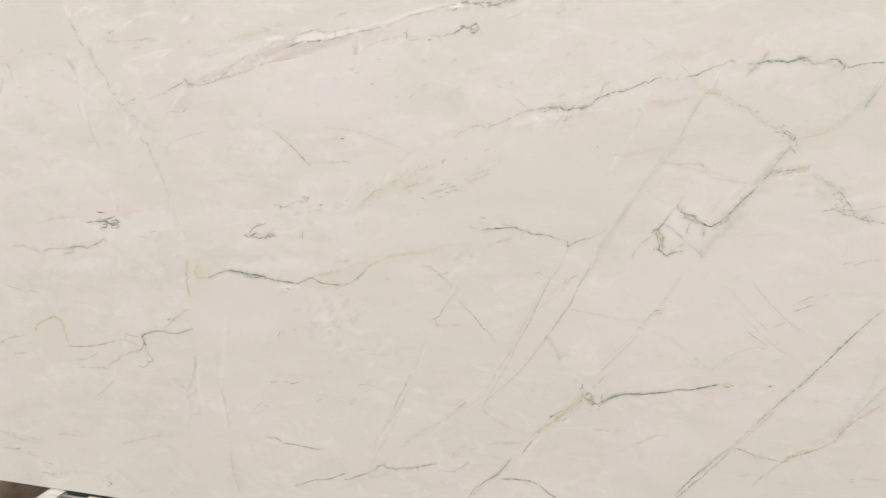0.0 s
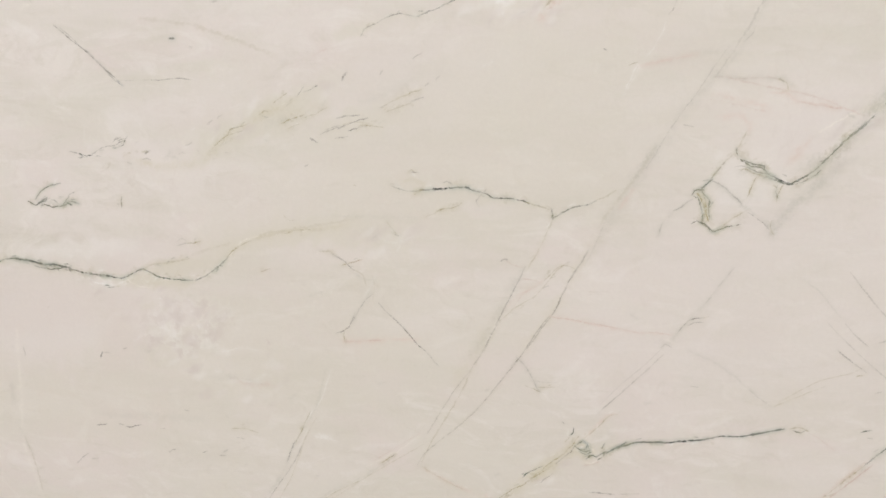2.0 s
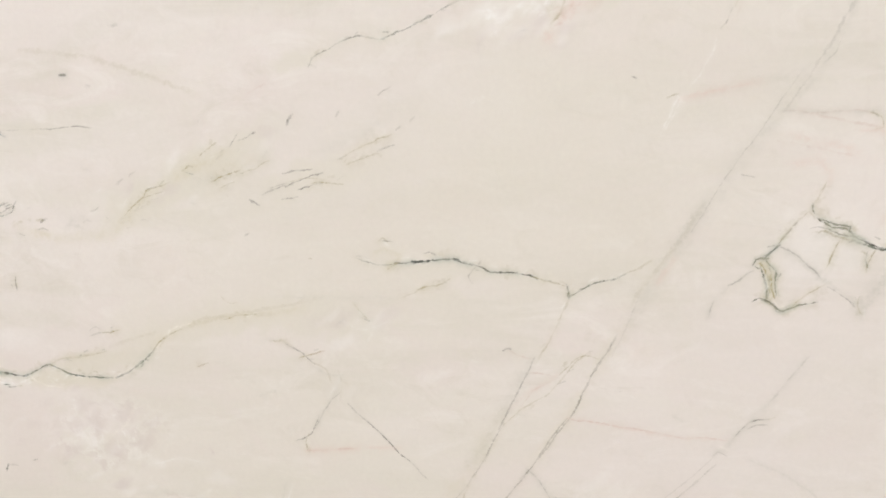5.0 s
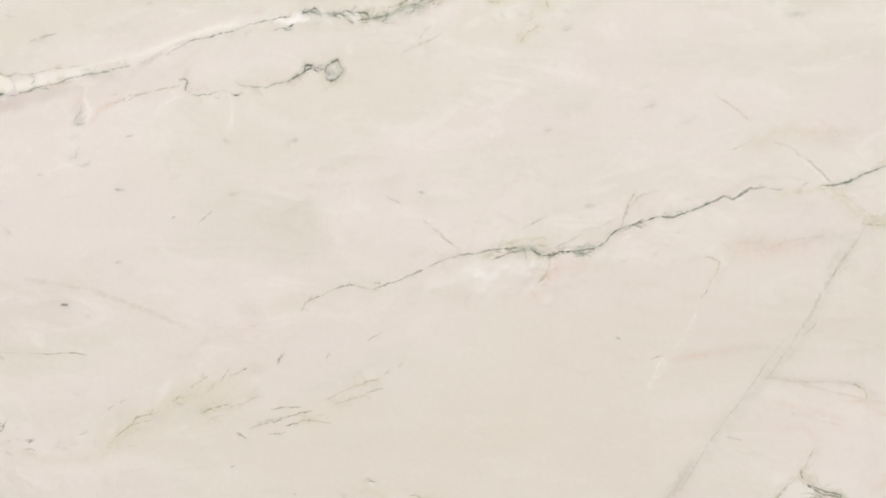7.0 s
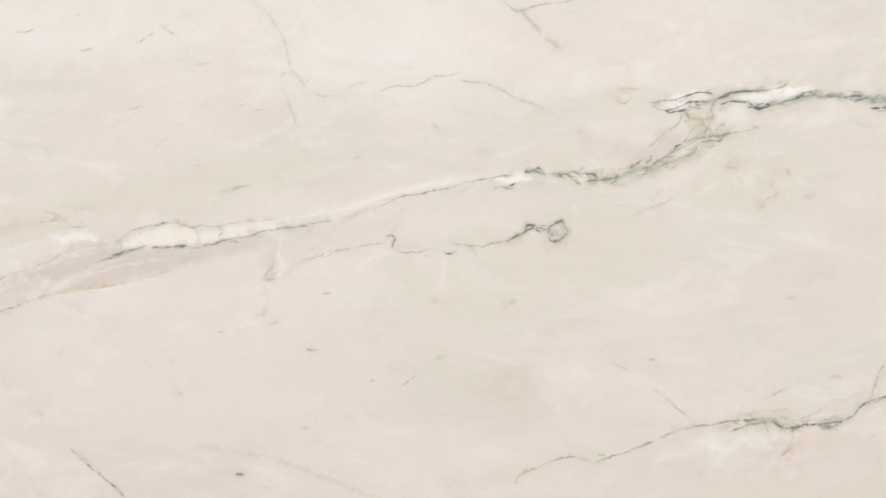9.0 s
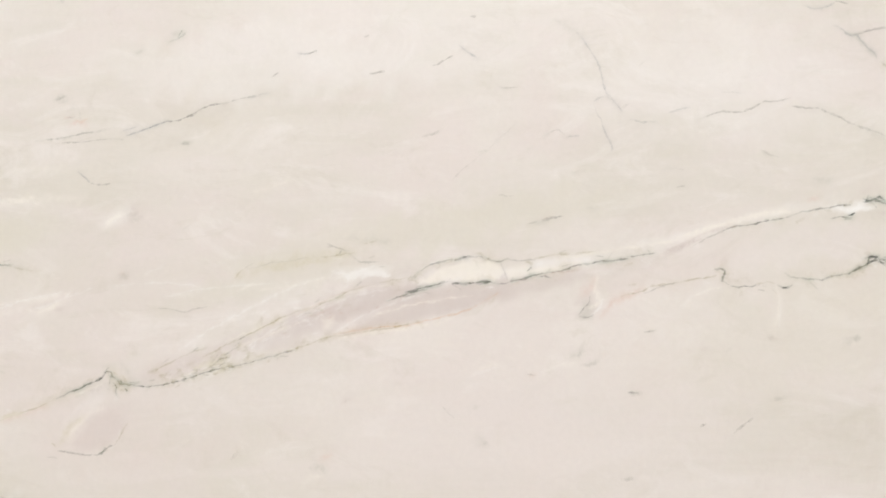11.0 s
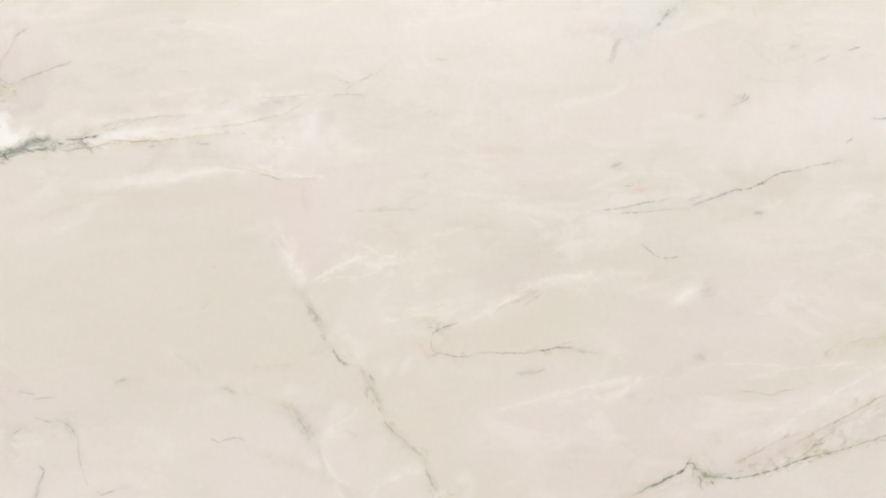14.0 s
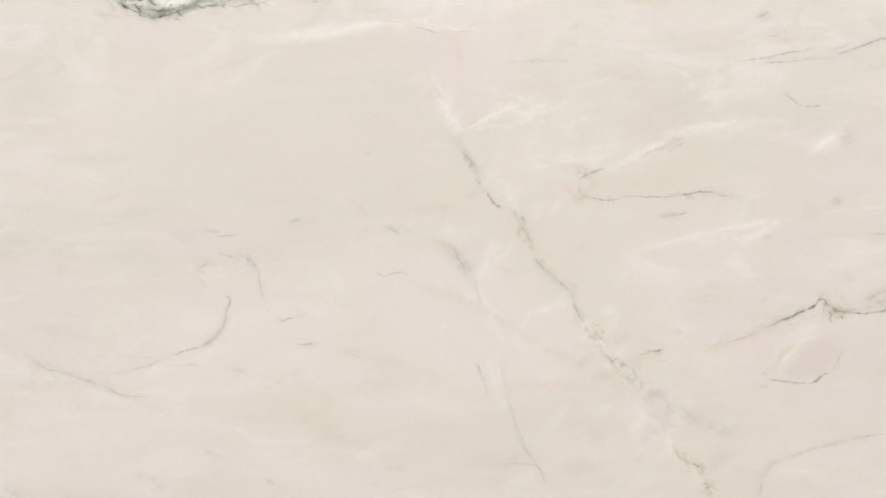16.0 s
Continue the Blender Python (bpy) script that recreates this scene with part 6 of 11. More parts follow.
vein("pink", 3, .3, 1.5, 1, [(1.875, 0.7), (1.934, 0.692), (2.006, 0.681), (2.066, 0.68)])
vein("rose", 1.1, .54, .8, .4, [(1.829, 0.761), (1.84, 0.76), (1.852, 0.758), (1.863, 0.755)])
vein("rose", 1.1, .48, .8, .4, [(1.799, 0.792), (1.812, 0.784), (1.828, 0.779)])
vein("grey", 2, .72, .8, .4, [(1.794, 0.789), (1.799, 0.792), (1.803, 0.791)])
vein("olive", 1.1, .42, 1, .5, [(1.863, 0.758), (1.873, 0.77), (1.883, 0.781), (1.895, 0.786), (1.91, 0.782)])
vein("pink", 4, .25, 2, 1, [(1.864, 0.76), (1.841, 0.743), (1.817, 0.726), (1.802, 0.709)])
vein("mist", 8, .35, 2, 1, [(2.051, 0.668), (2.066, 0.664), (2.07, 0.677)])
vein("cream", 4, .5, 1.5, 1, [(2.059, 0.672), (2.072, 0.665)])
vein("grey", 1.3, .54, .8, .4, [(2.052, 0.657), (2.058, 0.663), (2.068, 0.658)])
vein("grey", 1.5, .78, .6, .4, [(2.092, 0.706), (2.099, 0.709), (2.112, 0.71)])
vein("olive", 1.2, .48, .8, .4, [(2.112, 0.71), (2.119, 0.713)])
vein("mist", 5, .25, 1.5, 1, [(2.07, 0.677), (2.092, 0.706), (2.115, 0.737), (2.135, 0.77), (2.147, 0.794)])
vein("grey", 1.2, .42, .8, .4, [(2.074, 0.683), (2.084, 0.698), (2.093, 0.708)])
vein("mist", 3, .25, 1.5, 1, [(2, 0.712), (2.013, 0.702)])
vein("mist", 2.5, .25, 1.5, 1, [(2.092, 0.655), (2.142, 0.634), (2.176, 0.608), (2.225, 0.568)])
vein("grey", 1.1, .30, .8, .5, [(2.185, 0.599), (2.208, 0.581), (2.228, 0.567)])
vein("olive", 1.1, .30, 1, .5, [(2.236, 0.577), (2.265, 0.6), (2.294, 0.619), (2.331, 0.632), (2.352, 0.646)])
vein("grey", 1.3, .54, .8, .4, [(2.308, 0.671), (2.323, 0.659), (2.34, 0.647), (2.355, 0.637)])
vein("olive", 1.4, .60, 1, .4, [(2.343, 0.63), (2.353, 0.632)])
vein("grey", 1.2, .42, .8, .4, [(2.316, 0.713), (2.332, 0.695), (2.353, 0.678)])
vein("mist", 2, .3, 1, .6, [(2.248, 0.779), (2.272, 0.763), (2.309, 0.722)])
vein("khaki", 12, .4, 2, 1, [(1.928, 0.477), (1.907, 0.453), (1.883, 0.427), (1.857, 0.401)])
vein("olive", 1.5, .60, 1.2, .5, [(1.93, 0.49), (1.919, 0.47), (1.903, 0.451), (1.882, 0.432), (1.861, 0.409), (1.847, 0.395)])
vein("grey", 1.4, .60, 1.2, .5, [(1.933, 0.482), (1.919, 0.461), (1.895, 0.434)])
vein("grey", 1.4, .60, 1.2, .5, [(1.89, 0.414), (1.879, 0.406), (1.87, 0.396)])
vein("green", 1.5, .78, 1, .4, [(1.922, 0.505), (1.921, 0.496), (1.916, 0.49)])
vein("olive", 1.5, .54, 1, .5, [(1.915, 0.487), (1.908, 0.476)])
vein("grey", 1.6, .60, .8, .5, [(1.902, 0.514), (1.907, 0.511)])
vein("dark", 1.1, .90, 1.5, .3, [(1.929, 0.476), (1.937, 0.48), (1.946, 0.475), (1.941, 0.465), (1.932, 0.469)])
vein("dark", 1.1, .90, 1.5, .3, [(1.946, 0.477), (1.951, 0.467), (1.948, 0.457), (1.943, 0.453)])
vein("dark", 1.1, .84, 1.5, .3, [(1.933, 0.461), (1.943, 0.457), (1.953, 0.461)])
vein("dark", 1.1, .84, 1.5, .3, [(1.938, 0.484), (1.946, 0.477), (1.944, 0.467)])
vein("green", 1.1, .84, 1.5, .3, [(1.925, 0.471), (1.934, 0.465), (1.944, 0.463), (1.953, 0.469)])
vein("dark", 1.4, .90, 1.2, .3, [(1.945, 0.448), (1.95, 0.454), (1.955, 0.456), (1.962, 0.454), (1.97, 0.46), (1.976, 0.466)])
vein("green", 1.2, .72, 1.5, .4, [(1.964, 0.448), (1.97, 0.454), (1.975, 0.462)])
vein("dark", 1.5, .84, 1, .3, [(1.977, 0.462), (1.988, 0.471), (1.999, 0.479), (2.009, 0.486)])
vein("rose", 2, .48, 1.5, .6, [(1.942, 0.435), (1.956, 0.44), (1.967, 0.448)])
vein("cream", 4, .7, 1.5, 1, [(1.942, 0.442), (1.954, 0.442), (1.964, 0.448)])
vein("cream", 4, .6, 1.5, 1, [(1.949, 0.471), (1.958, 0.464)])
vein("pink", 3, .4, 1.2, .6, [(1.944, 0.492), (1.96, 0.512), (1.974, 0.531), (1.987, 0.536)])
vein("olive", 1.1, .48, 1, .5, [(1.94, 0.486), (1.958, 0.506), (1.972, 0.524), (1.983, 0.534), (1.992, 0.535)])
vein("grey", 1.1, .48, .8, .5, [(2.102, 0.594), (2.114, 0.593)])
vein("mauve", 3, .35, 1, .5, [(2.122, 0.425), (2.132, 0.423)])
vein("mist", 3, .35, 1, .5, [(1.788, 0.402), (1.801, 0.406)])
vein("mauve", 3, .3, 1, .5, [(1.821, 0.465), (1.825, 0.468)])
vein("rose", 1.2, .42, .8, .5, [(2.282, 0.532), (2.304, 0.519), (2.328, 0.5)])
vein("mist", 4, .25, 1, .5, [(2.034, 0.558), (2.043, 0.56)])
vein("olive", 1.5, .60, 1, .5, [(2.258, 0.533), (2.271, 0.536), (2.287, 0.531)])
vein("green", 1.2, .60, 1, .5, [(2.263, 0.53), (2.275, 0.527), (2.282, 0.533)])
vein("green", 1.6, .66, 1, .5, [(2.361, 0.536), (2.376, 0.54)])
vein("green", 1.4, .60, 1, .5, [(2.372, 0.527), (2.378, 0.526)])
vein("pink", 5, .35, 1.5, 1, [(2.316, 0.413), (2.337, 0.438), (2.364, 0.472), (2.384, 0.494)])
vein("rose", 1.2, .54, 1, .5, [(2.319, 0.417), (2.34, 0.445), (2.361, 0.468)])
vein("olive", 1.2, .48, 1, .5, [(1.838, 0.575), (1.853, 0.57), (1.866, 0.565)])
vein("grey", 1.2, .48, 1, .5, [(1.823, 0.625), (1.836, 0.612), (1.848, 0.594), (1.862, 0.565)])
vein("olive", 1.2, .48, 1, .5, [(1.861, 0.574), (1.874, 0.574), (1.888, 0.576)])
vein("olive", 1.2, .42, 1, .5, [(1.87, 0.574), (1.882, 0.581)])
vein("mist", 6, .25, 1.5, 1, [(1.825, 0.625), (1.848, 0.594), (1.866, 0.562)])
vein("grey", 1.1, .30, .8, .4, [(2.11, 1.115), (2.093, 1.088), (2.077, 1.058), (2.054, 1.024)])
vein("grey", 1.1, .34, .8, .4, [(2.054, 1.024), (2.037, 0.995), (2.023, 0.967), (2.007, 0.939)])
vein("grey", 1.2, .30, .8, .4, [(1.956, 0.865), (1.945, 0.833), (1.936, 0.809), (1.926, 0.785)])
# the main vein and its crossing strands
vein("green", 1.4, .53, 1, .5, [(1.76, 1.206), (1.772, 1.208), (1.783, 1.208), (1.796, 1.212), (1.809, 1.213), (1.821, 1.215), (1.834, 1.215), (1.842, 1.212)])
vein("dark", 1.7, .75, 1, .4, [(1.842, 1.215), (1.847, 1.212), (1.851, 1.208), (1.856, 1.206), (1.864, 1.207), (1.87, 1.208), (1.875, 1.211), (1.884, 1.211), (1.893, 1.212), (1.904, 1.214)])
vein("dark", 1.5, .7, 1, .4, [(1.893, 1.211), (1.906, 1.214), (1.914, 1.216), (1.923, 1.221), (1.93, 1.229), (1.937, 1.235), (1.945, 1.238), (1.955, 1.242), (1.964, 1.246)])
vein("green", 1.3, .53, 1.2, .4, [(1.8, 1.201), (1.809, 1.204), (1.818, 1.209), (1.828, 1.211), (1.838, 1.21)])
vein("green", 1.4, .53, 1.2, .4, [(1.857, 1.206), (1.865, 1.204), (1.871, 1.208), (1.881, 1.209)])
vein("green", 1.3, .48, 1.2, .4, [(1.887, 1.211), (1.896, 1.208), (1.905, 1.209), (1.912, 1.213)])
vein("olive", 2, .35, 1.5, .6, [(1.807, 1.218), (1.821, 1.221), (1.834, 1.224), (1.847, 1.226), (1.859, 1.227)])
vein("khaki", 5, .4, 2, .8, [(1.802, 1.213), (1.825, 1.22), (1.85, 1.224), (1.869, 1.222)])
vein("grey", 1.6, .44, .8, .4, [(1.842, 1.24), (1.85, 1.245), (1.86, 1.249)])
vein("grey", 1.2, .26, .8, .4, [(1.834, 1.236), (1.843, 1.241)])
vein("grey", 1.2, .31, .8, .4, [(1.862, 1.212), (1.875, 1.218), (1.887, 1.224), (1.899, 1.23)])
vein("grey", 1.2, .26, .8, .4, [(1.911, 1.235), (1.923, 1.241), (1.938, 1.248)])
vein("olive", 2, .40, 1.5, .6, [(1.94, 1.237), (1.944, 1.248), (1.947, 1.259), (1.952, 1.272), (1.956, 1.28)])
vein("grey", 1.3, .35, 1.2, .4, [(1.943, 1.242), (1.945, 1.25), (1.949, 1.261)])
vein("olive", 1.6, .31, 1.5, .6, [(1.953, 1.266), (1.964, 1.273), (1.979, 1.277)])
vein("mist", 4, .35, 1.5, .8, [(1.9, 1.26), (1.906, 1.263), (1.912, 1.263)])
vein("pink", 8, .6, 2, 1, [(1.861, 1.177), (1.869, 1.187), (1.874, 1.198)])
vein("olive", 2, .40, 1.5, .6, [(1.85, 1.174), (1.859, 1.184), (1.864, 1.196), (1.862, 1.205)])
vein("pink", 10, .4, 2, 1, [(1.878, 1.193), (1.894, 1.192), (1.906, 1.196)])
vein("pink", 8, .4, 2, 1, [(1.844, 1.158), (1.851, 1.163)])
vein("white", 9, .5, 2, 1, [(1.776, 1.187), (1.792, 1.181), (1.808, 1.184)])
vein("white", 9, .5, 2, 1, [(1.812, 1.194), (1.831, 1.19), (1.84, 1.196)])
vein("white", 8, .5, 2, 1, [(1.786, 1.165), (1.802, 1.169)])
vein("khaki", 8, .35, 2, 1, [(1.847, 1.184), (1.856, 1.196)])
vein("grey", 1.3, .31, 1, .5, [(1.681, 1.272), (1.689, 1.268), (1.696, 1.264)])
vein("olive", 1.3, .31, 1, .5, [(1.721, 1.246), (1.736, 1.234), (1.746, 1.224), (1.76, 1.216)])
vein("grey", 1.3, .35, 1, .5, [(1.736, 1.235), (1.747, 1.225), (1.764, 1.212)])
vein("olive", 1.4, .31, 1, .5, [(1.735, 1.21), (1.747, 1.202)])
vein("grey", 1.6, .44, 1, .5, [(2.124, 1.31), (2.133, 1.303), (2.14, 1.296), (2.147, 1.288), (2.151, 1.283)])
vein("olive", 1.4, .31, 1, .5, [(2.03, 1.379), (2.05, 1.366), (2.07, 1.348)])
vein("olive", 1.6, .31, 1.2, .6, [(2.094, 1.326), (2.11, 1.321), (2.121, 1.311)])
vein("khaki", 14, .3, 2, 1, [(2.066, 1.321), (2.087, 1.329), (2.109, 1.339), (2.142, 1.33), (2.168, 1.339)])
vein("mist", 10, .2, 2, 1, [(2.132, 1.316), (2.147, 1.329), (2.173, 1.337)])
vein("cream", 3, .6, 1.2, .6, [(2.149, 1.283), (2.152, 1.277), (2.158, 1.272), (2.173, 1.261), (2.188, 1.25)])
vein("olive", 1.3, .35, 1, .5, [(2.156, 1.273), (2.168, 1.267), (2.179, 1.258), (2.193, 1.249)])
vein("khaki", 5, .35, 2, .8, [(2.096, 1.274), (2.124, 1.274), (2.145, 1.278), (2.153, 1.28)])
vein("olive", 1.8, .35, 1.5, .6, [(2.181, 1.235), (2.191, 1.242), (2.201, 1.248), (2.208, 1.263), (2.214, 1.277)])
vein("grey", 1.5, .44, 1, .5, [(2.203, 1.248), (2.207, 1.258), (2.21, 1.268), (2.214, 1.276)])
vein("mist", 10, .3, 2, 1, [(2.178, 1.231), (2.196, 1.239), (2.216, 1.243)])
vein("grey", 1.2, .35, 1.2, .5, [(2.183, 1.239), (2.191, 1.242), (2.199, 1.24), (2.207, 1.236)])
vein("pink", 10, .35, 2, 1, [(2.056, 1.225), (2.071, 1.221), (2.094, 1.216), (2.116, 1.218), (2.138, 1.226)])
vein("olive", 1.4, .31, 1.2, .5, [(2.077, 1.212), (2.094, 1.216), (2.11, 1.223), (2.127, 1.227), (2.148, 1.231)])
vein("mist", 12, .25, 2, 1, [(2.065, 1.227), (2.094, 1.217), (2.138, 1.229), (2.176, 1.231)])
vein("olive", 1.6, .40, 1.2, .5, [(2.028, 1.206), (2.037, 1.205), (2.044, 1.2), (2.042, 1.192), (2.038, 1.183)])
vein("grey", 1.5, .40, 1.2, .5, [(2.038, 1.183), (2.034, 1.175), (2.03, 1.166), (2.026, 1.161)])
vein("pink", 4, .3, 1.5, .8, [(2.011, 1.201), (2.025, 1.206)])
vein("white", 3, .4, 1.2, .8, [(2.023, 1.152), (2.019, 1.137), (2.011, 1.121), (1.997, 1.101)])
vein("grey", 1.3, .31, 1, .5, [(2.148, 1.153), (2.141, 1.134), (2.13, 1.122)])
vein("olive", 1.3, .35, 1, .5, [(2.156, 1.185), (2.159, 1.194), (2.169, 1.209), (2.181, 1.231)])
vein("grey", 1.5, .35, 1, .5, [(2.157, 1.188), (2.161, 1.196)])
vein("mist", 7, .22, 2, 1, [(2.181, 1.231), (2.162, 1.197), (2.143, 1.149), (2.131, 1.119), (2.107, 1.084)])
vein("mauve", 4, .3, 1.5, .8, [(1.961, 1.365), (1.968, 1.367), (1.974, 1.367)])
vein("mist", 5, .3, 1.5, .8, [(2, 1.349), (2.008, 1.352), (2.015, 1.354)])
vein("mist", 3, .35, 1.5, .8, [(1.859, 1.343), (1.865, 1.345)])
vein("grey", 1.4, .31, 1, .5, [(1.791, 1.284), (1.795, 1.286)])
vein("mist", 3, .35, 1, .5, [(1.941, 1.2), (1.948, 1.203)])
vein("mist", 3, .3, 1, .5, [(1.899, 1.235), (1.911, 1.238)])
vein("olive", 1.4, .31, 1, .5, [(2.049, 1.319), (2.06, 1.323), (2.071, 1.327)])
vein("pink", 3, .35, 1.5, .8, [(1.988, 1.09), (2.018, 1.096), (2.077, 1.106)])
shatter("white", 2, .7, 10, 34, [(1.773, 1.184), (1.805, 1.187), (1.837, 1.19), (1.869, 1.2)])
shatter("rose", 1.8, .6, 8, 14, [(1.85, 1.177), (1.869, 1.19), (1.894, 1.193)])
shatter("olive", 1.6, .5, 6, 24, [(1.799, 1.214), (1.831, 1.219), (1.862, 1.212), (1.893, 1.214)])
shatter("green", 1.3, .5, 4, 24, [(1.799, 1.212), (1.843, 1.214), (1.869, 1.208), (1.906, 1.213)])
shatter("olive", 1.5, .4, 5, 16, [(2.112, 1.276), (2.151, 1.28), (2.191, 1.243)])
# the band of lenses, the pear and the strands above
vein("mist", 2, .4, 1, .4, [(0.677, 1.572), (0.692, 1.573), (0.709, 1.574), (0.729, 1.578), (0.749, 1.58), (0.769, 1.585)])
vein("grey", 1.2, .35, .8, .4, [(0.689, 1.573), (0.706, 1.574), (0.729, 1.578), (0.746, 1.581)])
vein("grey", 1.2, .40, .8, .4, [(0.709, 1.569), (0.729, 1.569), (0.749, 1.571), (0.766, 1.572), (0.782, 1.571)])
vein("bluegrey", 1.3, .44, .8, .4, [(0.781, 1.581), (0.789, 1.583), (0.797, 1.585)])
vein("bluegrey", 1.5, .53, .8, .4, [(0.785, 1.575), (0.799, 1.579), (0.814, 1.584), (0.828, 1.589), (0.847, 1.591)])
vein("grey", 1.6, .57, .8, .4, [(0.828, 1.589), (0.847, 1.591), (0.861, 1.597), (0.873, 1.603), (0.886, 1.607), (0.9, 1.608)])
vein("grey", 1.3, .44, .8, .4, [(0.897, 1.607), (0.91, 1.611), (0.926, 1.614), (0.939, 1.615)])
vein("bluegrey", 1.2, .31, .8, .4, [(0.926, 1.614), (0.938, 1.616), (0.951, 1.618)])
vein("bluegrey", 1.6, .44, .6, .4, [(0.729, 1.535), (0.735, 1.529), (0.741, 1.524), (0.748, 1.521)])
vein("grey", 1.8, .57, .6, .4, [(0.743, 1.522), (0.751, 1.52), (0.758, 1.52), (0.765, 1.521)])
vein("grey", 2, .44, .8, .4, [(0.702, 1.619), (0.707, 1.621), (0.714, 1.622)])
vein("mist", 3, .3, 1, .6, [(0.705, 1.614), (0.722, 1.619)])
vein("pink", 2.5, .4, 1, .6, [(0.71, 1.598), (0.722, 1.599)])
vein("mist", 5, .3, 1.5, .8, [(0.838, 1.689), (0.847, 1.69), (0.852, 1.691)])
vein("mist", 5, .2, 1.5, .8, [(0.833, 1.68), (0.84, 1.682)])
vein("bluegrey", 1.4, .40, .6, .3, [(0.983, 1.662), (0.991, 1.661), (0.997, 1.662)])
vein("grey", 1.8, .53, .6, .3, [(0.994, 1.661), (0.999, 1.663), (1.003, 1.664)])
vein("grey", 1.8, .44, .6, .3, [(0.953, 1.636), (0.957, 1.639), (0.96, 1.641)])
vein("grey", 1.6, .44, .6, .3, [(1.064, 1.636), (1.072, 1.637), (1.079, 1.638)])
vein("grey", 1.6, .57, .6, .3, [(1.134, 1.643), (1.14, 1.644), (1.145, 1.647)])
vein("grey", 1.6, .53, .6, .3, [(1.145, 1.647), (1.15, 1.65), (1.155, 1.653)])
vein("grey", 1.3, .44, .6, .3, [(1.206, 1.616), (1.213, 1.615), (1.225, 1.615)])
vein("grey", 2, .44, .6, .3, [(1.212, 1.615), (1.218, 1.615)])
vein("bluegrey", 1.3, .40, .6, .3, [(1.163, 1.664), (1.169, 1.659), (1.176, 1.654), (1.183, 1.649)])
vein("grey", 2, .48, .6, .3, [(1.176, 1.696), (1.18, 1.696)])
vein("grey", 1.6, .35, .6, .3, [(1.058, 1.678), (1.062, 1.679)])
vein("mist", 4, .35, 1, .6, [(0.847, 1.564), (0.853, 1.564), (0.859, 1.565)])
vein("grey", 1.5, .31, .8, .4, [(0.849, 1.564), (0.857, 1.564)])
vein("mist", 3, .35, 1, .6, [(1.124, 1.565), (1.131, 1.566), (1.139, 1.569)])
vein("grey", 1.2, .26, .8, .4, [(0.945, 1.577), (0.947, 1.579)])
vein("cream", 4, .4, 2, 1, [(0.932, 1.508), (0.951, 1.512), (0.974, 1.519)])
vein("cream", 6, .4, 2, 1, [(0.759, 1.473), (0.773, 1.481), (0.789, 1.49)])
vein("mauve", 7, .3, 2, 1, [(0.788, 1.482), (0.796, 1.488), (0.8, 1.484)])
vein("white", 4, .4, 1.5, 1, [(0.769, 1.476), (0.784, 1.487), (0.794, 1.493)])
vein("cream", 8, .4, 2, 1, [(0.635, 1.505), (0.669, 1.506), (0.709, 1.505), (0.743, 1.504)])
vein("mist", 6, .25, 2, 1, [(1.052, 1.452), (1.071, 1.451), (1.083, 1.449)])
vein("grey", 1.4, .35, 1, .4, [(1.014, 1.445), (1.021, 1.445)])
vein("bluegrey", 1.4, .35, 1, .5, [(1.291, 1.673), (1.297, 1.668), (1.302, 1.659), (1.307, 1.649), (1.313, 1.639), (1.316, 1.627), (1.318, 1.615)])
vein("bluegrey", 1.5, .40, 1, .5, [(1.318, 1.615), (1.322, 1.605), (1.327, 1.599), (1.332, 1.592), (1.337, 1.585)])
vein("bluegrey", 1.3, .31, 1, .5, [(1.308, 1.597), (1.314, 1.6), (1.322, 1.601), (1.329, 1.597)])
vein("bluegrey", 1.3, .31, 1, .5, [(1.308, 1.594), (1.31, 1.584), (1.315, 1.577), (1.317, 1.568)])
vein("bluegrey", 1.3, .31, 1, .5, [(1.316, 1.572), (1.319, 1.562), (1.324, 1.552), (1.325, 1.542)])
vein("mist", 4, .2, 1, .8, [(1.267, 1.688), (1.279, 1.682), (1.292, 1.672)])
vein("bluegrey", 1.6, .40, 1, .4, [(1.351, 1.575), (1.36, 1.573), (1.372, 1.573)])
vein("bluegrey", 1.3, .31, 1, .4, [(1.343, 1.576), (1.351, 1.575)])
vein("bluegrey", 1.3, .31, 1, .4, [(1.386, 1.582), (1.396, 1.585), (1.409, 1.587)])
vein("grey", 1.5, .44, 1, .4, [(1.42, 1.575), (1.431, 1.579), (1.442, 1.581), (1.455, 1.58), (1.466, 1.581)])
vein("grey", 1.4, .40, 1, .4, [(1.466, 1.581), (1.476, 1.585), (1.488, 1.591), (1.501, 1.591), (1.514, 1.594)])
vein("bluegrey", 1.2, .26, 1, .4, [(1.443, 1.603), (1.453, 1.602), (1.462, 1.6)])
vein("grey", 1.5, .44, 1, .4, [(1.515, 1.585), (1.527, 1.583), (1.54, 1.582), (1.55, 1.578)])
vein("grey", 1.4, .40, 1, .4, [(1.546, 1.579), (1.558, 1.574), (1.571, 1.567), (1.581, 1.561), (1.593, 1.557)])
vein("mist", 6, .25, 1, .8, [(1.581, 1.56), (1.596, 1.554), (1.609, 1.548)])
vein("bluegrey", 1.8, .44, 1, .5, [(1.562, 1.67), (1.57, 1.665), (1.577, 1.659), (1.584, 1.658), (1.59, 1.65), (1.597, 1.641)])
vein("bluegrey", 1.6, .40, 1, .5, [(1.595, 1.645), (1.6, 1.639), (1.603, 1.633)])
vein("mist", 4, .4, 1, .8, [(1.569, 1.665), (1.583, 1.656), (1.597, 1.641), (1.603, 1.633)])
vein("grey", 1.5, .40, 1, .4, [(1.581, 1.659), (1.592, 1.661), (1.603, 1.664), (1.614, 1.666)])
